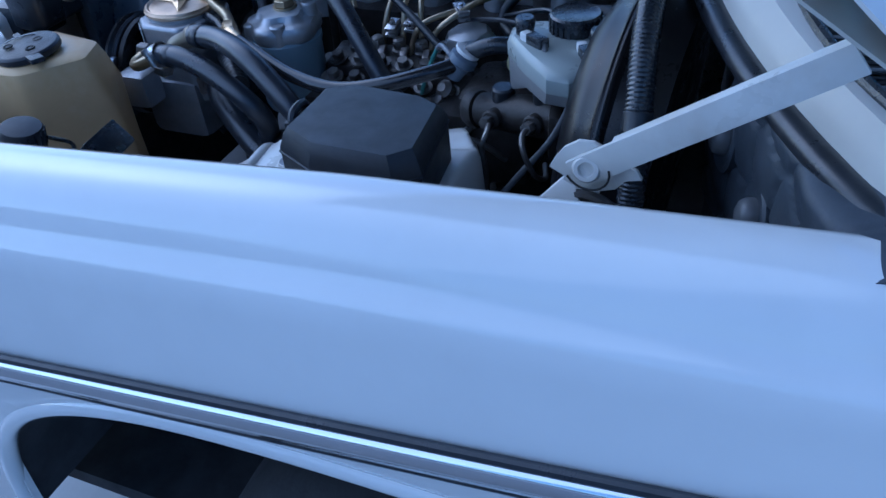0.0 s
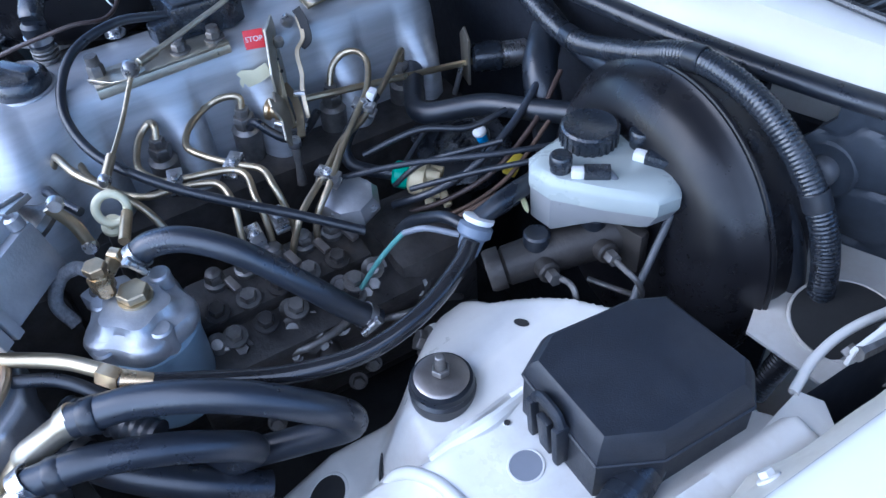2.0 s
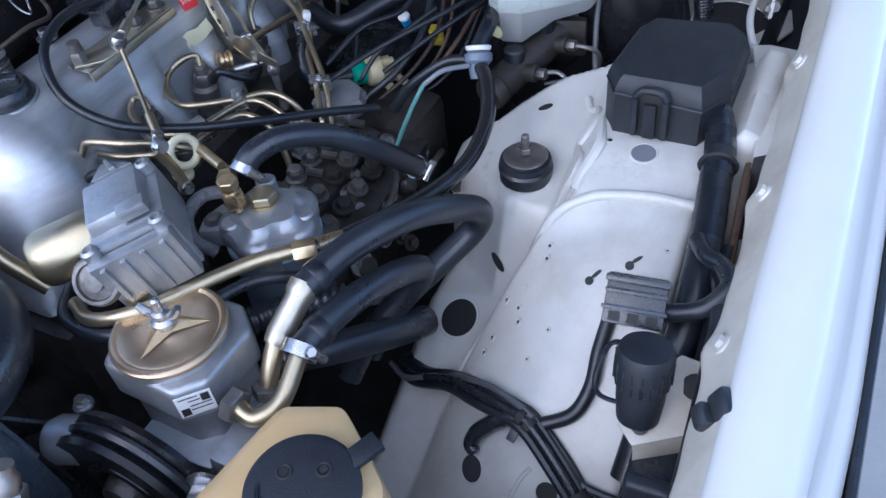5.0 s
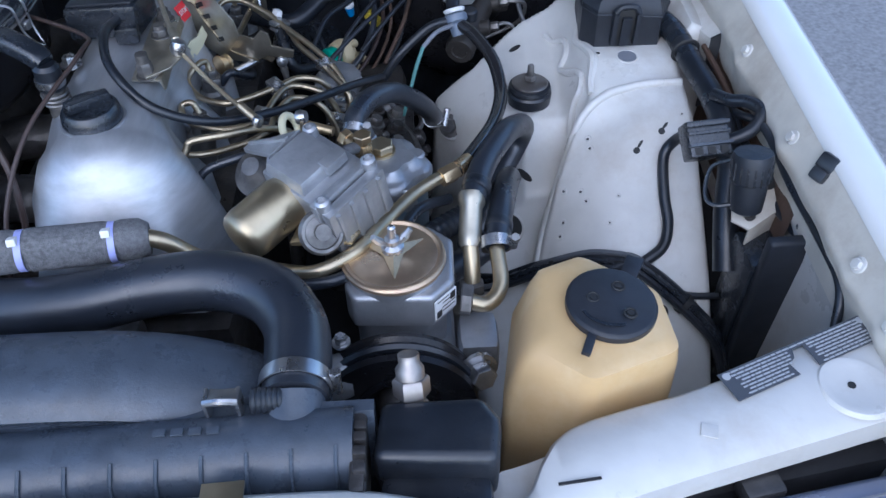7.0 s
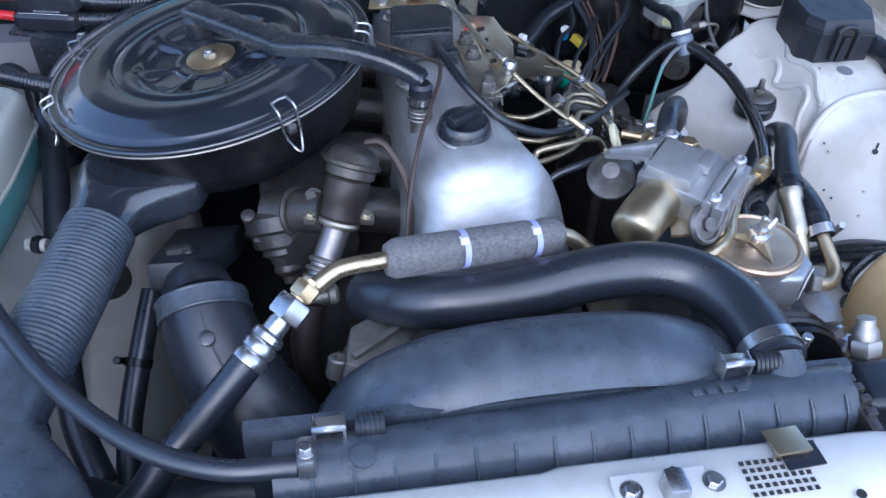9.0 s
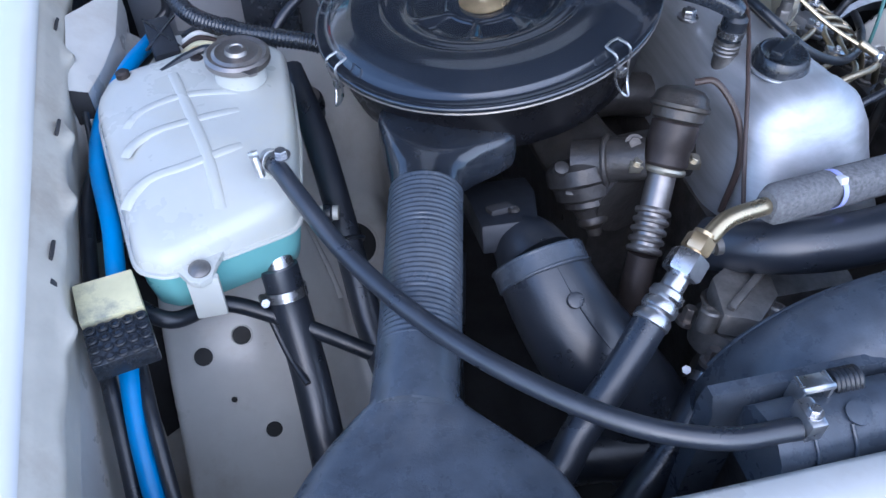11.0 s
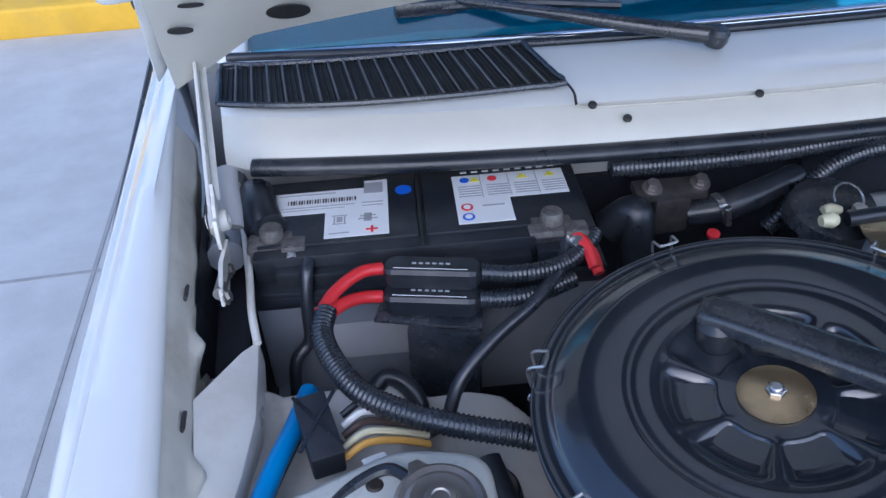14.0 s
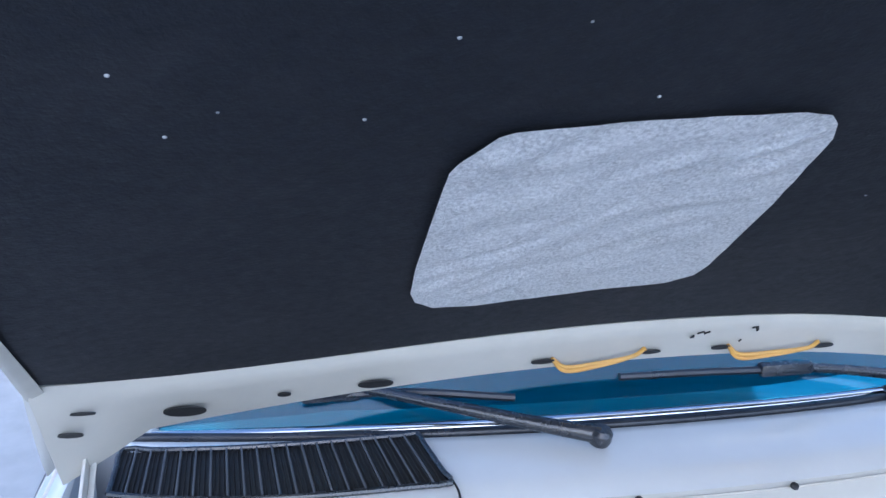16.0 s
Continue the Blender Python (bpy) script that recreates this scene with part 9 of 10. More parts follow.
def build_ac_line():
    t = thing("air_conditioning_pipe", (-0.09, 0.30, 0.86), "plated air conditioning pipe wrapped in grey foam", "pipe")
    part("pipe", tube(B(), [(0.150, 0.352, 0.805), (0.122, 0.345, 0.834), (0.088, 0.342, 0.862), (0.02, 0.332, 0.872), (-0.06, 0.316, 0.876), (-0.105, 0.305, 0.880), (-0.142, 0.296, 0.882), (-0.166, 0.284, 0.874)], 0.0085, seg=14), "gold", t, "iridescent plated pipe")
    a, b = Vector((-0.098, 0.307, 0.879)), Vector((0.088, 0.342, 0.862))
    rows = []
    d = (b - a).normalized()
    _, u, v = frame_of(d)
    for k in range(25):
        f = k / 24
        p = a.lerp(b, f)
        w = 1.0 - 0.25 * (1 - sstep(0, 0.05, f)) - 0.25 * sstep(0.95, 1, f)
        if abs(f - 0.42) < 0.02 or abs(f - 0.83) < 0.02:
            w *= 0.90
        rows.append([p + (u * math.copysign(abs(math.cos(q)) ** 0.7, math.cos(q)) * 0.0165 + v * math.copysign(abs(math.sin(q)) ** 0.7, math.sin(q)) * 0.0195) * w for q in [2 * math.pi * j / 20 for j in range(20)]])
    part("foam_wrap", rings(B(), rows), "foam", t, "grey foam sleeve")
    for f in (0.42, 0.83):
        p = a.lerp(b, f)
        bm = B()
        lathe(bm, [(0.0185, -0.003), (0.0195, -0.003), (0.0195, 0.003), (0.0185, 0.003)], p, d, 24, cap=False)
        tie = part("cable_tie", bm, "lilac", t, "lilac nylon cable tie")
        part("tie_head", box(B(), p + Vector((0, -0.008, 0.0185)), (0.008, 0.009, 0.007), (-20, 0, 8), bev=0.001), "white", tie)
    n0 = Vector((-0.191, 0.269, 0.861))
    ax = Vector((-0.050, -0.040, -0.036)).normalized()
    bm = B()
    hexnut(bm, n0 - ax * 0.030, ax, 0.0135, 0.016)
    cyl(bm, n0 - ax * 0.034, n0 - ax * 0.012, 0.010)
    part("pipe_head", bm, "brass", t)
    part("service_port", lathe(B(), [(0.007, 0), (0.007, 0.018), (0.010, 0.020), (0.010, 0.026), (0.006, 0.028)], n0 + Vector((0.018, 0.020, -0.006)), (0.9, 0.0, 0.1), 12), "darkalu", t)
    bm = B()
    hexnut(bm, n0 - ax * 0.011, ax, 0.0185, 0.022)
    part("hex_nut", bm, "steel", t, "large bright hexagon nut")
    bm = B()
    lathe(bm, [(0.010, 0.0), (0.011, 0.006), (0.011, 0.016), (0.0155, 0.019), (0.0165, 0.025), (0.014, 0.028), (0.0165, 0.032), (0.0165, 0.038), (0.014, 0.041), (0.017, 0.045), (0.0172, 0.052), (0.0155, 0.054)], n0 + ax * 0.010, ax, 26)
    part("ferrule", bm, "steel", t, "crimped bright ferrule")
    s = n0 + ax * 0.060
    part("hose", tube(B(), [s, s + ax * 0.05, s + ax * 0.11 + Vector((-0.005, 0, -0.004)), (-0.335, 0.155, 0.755), (-0.385, 0.12, 0.73), (-0.43, 0.09, 0.70)], 0.0160, seg=18), "hose", t, "thick black hose")


build_ac_line()


def build_cooler_union():
    t = thing("oil_cooler_union", (0.345, 0.13, 0.80), "black moulded hose boot with a plated union", "hose boot")
    bm = B()
    prism(bm, [(0.298, 0.098, 0.80), (0.392, 0.092, 0.80), (0.398, 0.128, 0.80), (0.385, 0.150, 0.80), (0.305, 0.150, 0.80)], (0, 0, 0.055), 0.009, 3)
    box(bm, (0.345, 0.075, 0.80), (0.085, 0.05, 0.06), bev=0.01)
    part("boot", bm, "rubber", t)
    bm = B()
    ua = Vector((-0.05, 0.45, 0.9)).normalized()
    u0 = Vector((0.330, 0.152, 0.838))
    lathe(bm, [(0.013, -0.01), (0.013, 0.004), (0.0105, 0.007), (0.0105, 0.014)], u0, ua, 18)
    hexnut(bm, u0 + ua * 0.012, ua, 0.0150, 0.016)
    lathe(bm, [(0.0115, 0), (0.0115, 0.008), (0.0085, 0.012), (0.0085, 0.020), (0, 0.021)], u0 + ua * 0.028, ua, 18)
    part("union_nut", bm, "capsteel", t, "worn steel union nut")


build_cooler_union()
ie = thing("intake_elbow", (-0.24, 0.28, 0.72), "large smooth black intake elbow with a clamp band", "duct")
IE = [(-0.2915, 0.369, 0.790), (-0.2885, 0.356, 0.782), (-0.272, 0.312, 0.752), (-0.245, 0.275, 0.715), (-0.21, 0.25, 0.66), (-0.18, 0.24, 0.59)]
part("elbow", tube(B(), IE, [0.0455, 0.0465, 0.051, 0.056, 0.059, 0.06], seg=32, n=8), "hose", ie, angle=80)
part("mould_seam", tube(B(), [V(p) + Vector((0.012, -0.5, 0.85)).normalized() * q for p, q in zip(IE[1:], (0.0455, 0.0505, 0.0555, 0.0585, 0.0595))], 0.0013, seg=6, n=6), "hose", ie)
part("boss", lathe(B(), [(0.008, 0), (0.008, 0.006), (0.005, 0.007), (0, 0.007)], (-0.278, 0.296, 0.803), (0, -0.5, 0.85), 16), "hose", ie)
bm = B()
torus(bm, (-0.2870, 0.351, 0.780), (0.15, -0.85, -0.45), 0.0475, 0.0022, 40, 8)
torus(bm, (-0.2915, 0.367, 0.789), (0.15, -0.85, -0.45), 0.0468, 0.0022, 40, 8)
lathe(bm, [(0.044, -0.011), (0.0485, -0.009), (0.0485, 0.009), (0.0455, 0.010)], (-0.2893, 0.359, 0.7845), (0.15, -0.85, -0.45), 40)
part("clamp_band", bm, "worn", ie, "dusty band round the elbow")
fl = thing("intake_flange", (-0.30, 0.45, 0.78), "matt black intake flange under the air cleaner", "flange")
bm = B()
prism(bm, [(-0.345, 0.392, 0.824), (-0.287, 0.388, 0.826), (-0.262, 0.470, 0.790), (-0.257, 0.515, 0.770), (-0.335, 0.515, 0.770)], (0, -0.012, -0.030), 0.005, 2)
part("plate", bm, "fuse", fl)
part("pad", box(B(), (-0.316, 0.424, 0.8125), (0.026, 0.020, 0.008), (-24, 0, 8), bev=0.003), "dark", fl)
part("bolt", lathe(B(), [(0.0062, 0), (0.0062, 0.003), (0.0042, 0.004), (0.0038, 0.002), (0, 0.002)], (-0.304, 0.414, 0.8165), (0, 0.4, 0.9), 14), "iron", fl)
part("collar", tube(B(), [(-0.292, 0.366, 0.787), (-0.296, 0.382, 0.790), (-0.300, 0.405, 0.785)], [0.0405, 0.037, 0.030], seg=32), "rubber", fl)

lw = hose("thermostat_hose", [(-0.125, 0.25, 0.735), (-0.155, 0.225, 0.715), (-0.19, 0.195, 0.69), (-0.235, 0.165, 0.66), (-0.28, 0.14, 0.62)], 0.0195, "glossy black coolant hose below the thermostat", "hose", group="coolant hoses")
part("clip", clamp(B(), (-0.150, 0.229, 0.718), (-0.7, -0.6, -0.5), 0.020, 0.010), "steel", lw, "bright hose clip")


# ---- right side of the bay ----
def build_expansion_tank():
    t = thing("expansion_tank", (-0.60, 0.51, 0.72), "milky plastic coolant tank half filled with blue coolant", "coolant tank")

    def outl(s, o=0.0, n=6):
        q = [(-0.698, 0.642), (-0.578, 0.680), (-0.506, 0.668), (-0.508, 0.54), (-0.520, 0.412), (-0.640, 0.362), (-0.668, 0.374), (-0.712, 0.600)]
        cx, cy = -0.605, 0.525
        pts = [V((cx + (x - cx) * s, cy + (y - cy) * s, 0)) for x, y in q]
        out = []
        for i in range(len(pts)):
            a, b, c = pts[i - 1], pts[i], pts[(i + 1) % len(pts)]
            k = 0.30
            p0, p2 = b.lerp(a, min(k, 0.02 / (b - a).length)), b.lerp(c, min(k, 0.02 / (b - c).length))
            for j in range(n):
                f = j / (n - 1)
                out.append(p0 * (1 - f) ** 2 + b * 2 * f * (1 - f) + p2 * f * f)
        return out

    def top(p, d=0.0):
        # the top falls to the front and to its sides
        y = p.y
        z = 0.898 - 0.026 * sstep(0.50, 0.34, y) - 0.010 * ((p.x + 0.605) / 0.10) ** 2
        return z + d

    def lev(p):
        # height of the moulded seam
        return 0.848 - 0.10 * (p.x + 0.60)
    rows = [[Vector((p.x, p.y, lev(p))) for p in outl(1.0)]]
    rows.append([Vector((p.x, p.y, max(top(p) - 0.022, lev(p) + 0.004))) for p in outl(0.994)])
    for s, d in ((0.984, -0.010), (0.955, -0.003), (0.91, 0.0), (0.8, 0.0), (0.65, 0.0), (0.5, 0.0), (0.35, 0.0), (0.2, 0.0)):
        rows.append([Vector((p.x, p.y, top(p) + d)) for p in outl(s)])
    body = part("body", rings(B(), rows, True, False, True), "tank", t, "milky white plastic shell", angle=45)
    rows = [[Vector((p.x, p.y, lev(p) - 0.062)) for p in outl(0.86)], [Vector((p.x, p.y, lev(p) - 0.054)) for p in outl(0.93)], [Vector((p.x, p.y, lev(p) - 0.030)) for p in outl(0.965)], [Vector((p.x, p.y, lev(p) - 0.002)) for p in outl(0.978)]]
    part("coolant", rings(B(), rows), "coolant", t, "blue-green coolant showing through the shell", angle=60)
    part("seam", tube(B(), [Vector((p.x, p.y, lev(p))) for p in outl(1.004) + outl(1.004)[:1]], 0.0026, seg=6, n=1), "tank", body)

    def rib(pts, w, h):
        # soft raised band over the top
        rows = []
        P = spline([V(p) for p in pts], 5)
        for i, p in enumerate(P):
            d = (P[min(i + 1, len(P) - 1)] - P[max(i - 1, 0)]).normalized()
            sd = Vector((-d.y, d.x, 0))
            e = min(1.0, 12.0 * min(i, len(P) - 1 - i) / (len(P) - 1))
            rows.append([Vector((p.x, p.y, 0)) + sd * (w * f) + Vector((0, 0, top(p + sd * w * f) + 0.0009 + g * e - 0.003 * (1 - e))) for f, g in ((-1, -0.003), (-0.7, 0.2 * h), (-0.3, 0.85 * h), (0, h), (0.3, 0.85 * h), (0.7, 0.2 * h), (1, -0.003))])
        return rings(B(), rows, close=False, cap0=False, cap1=False)
    for y, a in ((0.571, 0.10), (0.526, 0.14), (0.463, 0.16)):
        part("rib", rib([(-0.674, y - 0.034, 0), (-0.664, y - 0.018, 0), (-0.645, y - 0.006, 0), (-0.610, y + 0.002, 0), (-0.548, y + 0.062 * a / 0.14 - 0.046, 0)], 0.006, 0.0003), "tank", body, angle=80)
    part("rib", rib([(-0.630, 0.628, 0), (-0.610, 0.540, 0), (-0.595, 0.470, 0), (-0.588, 0.405, 0)], 0.007, 0.0009), "tank", body, angle=80)
    # pressure cap
    c = Vector((-0.557, 0.597, 0.914))
    part("neck", lathe(B(), [(0.027, -0.02), (0.027, 0.006)], c, (0, 0, 1), 32), "tank", body)
    cap = part("pressure_cap", lathe(B(), [(0.0315, 0.002), (0.0340, 0.004), (0.0340, 0.010), (0.0305, 0.0128), (0.0262, 0.0115), (0.0225, 0.0135), (0.017, 0.0125), (0.0125, 0.013), (0.011, 0.017), (0.007, 0.0178), (0.006, 0.0165), (0, 0.0165)], c, (0.02, -0.03, 1), 48), "capsteel", t, "pressed steel pressure cap")
    for a in (-70, 110):
        bm = B()
        th = radians(a)
        d = Vector((math.cos(th), math.sin(th), 0))
        s = Vector((-d.y, d.x, 0))
        q = c + Vector((0, 0, 0.0065))
        prism(bm, [q + d * 0.028 - s * 0.012, q + d * 0.043 - s * 0.004, q + d * 0.043 + s * 0.004, q + d * 0.028 + s * 0.012], (0, 0, 0.003), 0.0008)
        part("ear", bm, "capsteel", cap)
    part("vent_pipe", tube(B(), [(-0.572, 0.632, 0.905), (-0.59, 0.650, 0.902), (-0.615, 0.645, 0.897), (-0.64, 0.628, 0.892)], 0.005, seg=8), "rubber", t)
    for x, y in ((-0.680, 0.630), (-0.602, 0.640)):
        part("plug", lathe(B(), [(0.0075, 0), (0.0075, 0.006), (0.005, 0.008), (0, 0.008)], (x, y, 0.8915), (0, 0, 1), 16), "egr", t)
    # hose nozzle, bolt and foot
    bm = B()
    cyl(bm, (-0.548, 0.448, 0.868), (-0.538, 0.444, 0.905), 0.009, 0.008)
    part("nozzle", bm, "tank", body)
    bm = B()
    prism(bm, [(-0.664, 0.380, 0.850), (-0.582, 0.405, 0.845), (-0.598, 0.368, 0.848), (-0.603, 0.353, 0.847), (-0.613, 0.347, 0.847), (-0.623, 0.352, 0.847), (-0.632, 0.364, 0.849)], (0, 0, 0.008), 0.002)
    box(bm, (-0.612, 0.357, 0.826), (0.028, 0.008, 0.05), bev=0.002)
    part("foot", bm, "tank", t)
    bm = B()
    lathe(bm, [(0.010, 0), (0.010, 0.003), (0.006, 0.006), (0, 0.006)], (-0.613, 0.363, 0.855), (0, -0.1, 1), 18)
    part("foot_bolt", bm, "darkalu", t)
    bm = B()
    cyl(bm, (-0.502, 0.50, 0.775), (-0.478, 0.495, 0.775), 0.008)
    part("side_nozzle", bm, "tank", body)
    part("nozzle_nut", lathe(B(), [(0.010, 0), (0.011, 0.003), (0.011, 0.008), (0.009, 0.010)], (-0.494, 0.4985, 0.775), (1, -0.2, 0), 14), "rubber", body)


build_expansion_tank()
bm = B()
cyl(bm, (-0.550, 0.425, 0.81), (-0.544, 0.40, 0.775), 0.015)
th_ = hose("tank_outlet_hose", [(-0.548, 0.41, 0.795), (-0.542, 0.385, 0.75), (-0.535, 0.345, 0.705), (-0.530, 0.29, 0.665), (-0.525, 0.22, 0.60)], 0.0195, "black coolant hose below the tank", group="coolant hoses")
part("clip", clamp(bm, (-0.5445, 0.396, 0.770), (0.1, -0.5, -0.8), 0.0202, 0.010), "steel", th_, "bright hose clip")
vh = hose("tank_vent_hose", [(-0.536, 0.442, 0.898), (-0.530, 0.425, 0.905), (-0.515, 0.395, 0.893), (-0.485, 0.340, 0.872), (-0.440, 0.270, 0.862), (-0.380, 0.195, 0.862), (-0.310, 0.130, 0.866), (-0.245, 0.098, 0.868), (-0.185, 0.092, 0.870)], 0.0088, "thin grey-black vent hose to the radiator", group="coolant hoses")
part("clip", clamp(B(), (-0.536, 0.440, 0.904), (0.3, -0.6, 0.3), 0.0105, 0.010), "steel", vh, "bright hose clip")
part("clip_bolt", bolt(B(), (-0.527, 0.436, 0.912), (0, 0, 1), 0.006, 0.007), "steel", vh)
hh = hose("heater_pipe", [(-0.505, 0.70, 0.83), (-0.488, 0.62, 0.80), (-0.478, 0.54, 0.765), (-0.470, 0.46, 0.725), (-0.462, 0.39, 0.685), (-0.445, 0.32, 0.655), (-0.415, 0.26, 0.63)], 0.0165, "long black coolant hose beside the tank", group="coolant hoses")
part("strap", torus(B(), (-0.472, 0.485, 0.738), (0.1, -0.8, -0.5), 0.0175, 0.003, 24, 6), "rubber", hh)
h3 = hose("heater_pipe", [(-0.36, 0.44, 0.74), (-0.375, 0.38, 0.70), (-0.39, 0.32, 0.65), (-0.395, 0.26, 0.60)], 0.0135, "short black hose behind the ribbed intake hose", group="coolant hoses")
part("clip", clamp(B(), (-0.378, 0.372, 0.694), (-0.2, -0.7, -0.6), 0.0145, 0.010), "booster", h3)
hose("lower_hose", [(-0.42, 0.22, 0.66), (-0.36, 0.20, 0.655), (-0.29, 0.21, 0.66), (-0.22, 0.20, 0.66)], 0.026, "black lower hose ahead of the engine", "rubber", group="coolant hoses")


def build_relay_stack():
    t = thing("relay_socket", (-0.70, 0.345, 0.80), "aged yellow relay above a black multi-pin socket", "relay")
    bm = B()
    prism(bm, [(-0.722, 0.366, 0.858), (-0.672, 0.376, 0.858), (-0.662, 0.336, 0.852), (-0.714, 0.325, 0.852)], (0, 0, -0.022), 0.002)
    part("relay", bm, mat("aged_yellow_film", (0.62, 0.58, 0.36), 0.4, var=0.15, scale=20, stain=(0.16, 0.17, 0.18), stain_amt=0.8, stain_scale=25), t, "yellowed relay housing with a grey stain")
    bm = B()
    prism(bm, [(-0.713, 0.323, 0.848), (-0.661, 0.334, 0.848), (-0.652, 0.296, 0.842), (-0.704, 0.284, 0.842)], (0, 0, -0.02), 0.002)
    sk = part("socket", bm, "plastic", t, "black ribbed socket")
    for i in range(5):
        for j in range(4):
            f, g = (i + 0.5) / 5, (j + 0.5) / 4
            p = Vector((-0.713, 0.323, 0.849)) + Vector((0.052, 0.011, 0)) * f + Vector((0.009, -0.038, -0.006)) * g
            part("pin_hole", torus(B(), p, (0, 0.1, 1), 0.0040, 0.0012, 14, 5), "fuse", sk)


build_relay_stack()
hose("battery_cable", [(-0.655, 0.80, 0.845), (-0.668, 0.745, 0.858), (-0.688, 0.69, 0.862), (-0.712, 0.62, 0.850), (-0.713, 0.54, 0.848), (-0.6965, 0.45, 0.846), (-0.692, 0.39, 0.832), (-0.690, 0.33, 0.80), (-0.685, 0.26, 0.765), (-0.672, 0.18, 0.72)], 0.0092, "bright blue insulated cable along the fender", "blue", "cable", group="fender cables")
hose("fender_cable", [(-0.655, 0.79, 0.84), (-0.672, 0.74, 0.845), (-0.695, 0.68, 0.845), (-0.71, 0.6, 0.835), (-0.726, 0.52, 0.83), (-0.722, 0.42, 0.815), (-0.712, 0.34, 0.80), (-0.70, 0.26, 0.76), (-0.69, 0.17, 0.70)], 0.0075, "black cable along the fender", "rubber", "wiring", group="fender cables")
hose("fender_cable", [(-0.70, 0.60, 0.82), (-0.703, 0.50, 0.82), (-0.70, 0.42, 0.815), (-0.682, 0.33, 0.79), (-0.67, 0.26, 0.77), (-0.66, 0.20, 0.73)], 0.0065, "black cable along the fender", "rubber", "wiring", group="fender cables")
hose("wiring_loom", [(-0.70, 0.40, 0.80), (-0.655, 0.372, 0.785), (-0.61, 0.40, 0.765), (-0.56, 0.385, 0.75), (-0.51, 0.36, 0.735), (-0.47, 0.34, 0.72)], 0.0085, "taped black loom under the coolant tank", "rubber", "wiring")
hose("fender_cable", [(-0.565, 0.385, 0.75), (-0.552, 0.35, 0.725), (-0.538, 0.32, 0.715)], 0.0035, "thin black wire on the inner fender", "rubber", "wiring", group="fender cables")
hose("fender_cable", [(-0.51, 0.27, 0.69), (-0.47, 0.265, 0.685), (-0.455, 0.28, 0.70), (-0.47, 0.30, 0.70), (-0.48, 0.27, 0.67)], 0.0028, "thin looped black wire", "rubber", "wiring", group="fender cables")
hose("fender_cable", [(-0.728, 0.62, 0.86), (-0.722, 0.55, 0.82), (-0.72, 0.47, 0.81)], 0.0035, "thin black wire on the inner fender", "rubber", "wiring", group="fender cables")


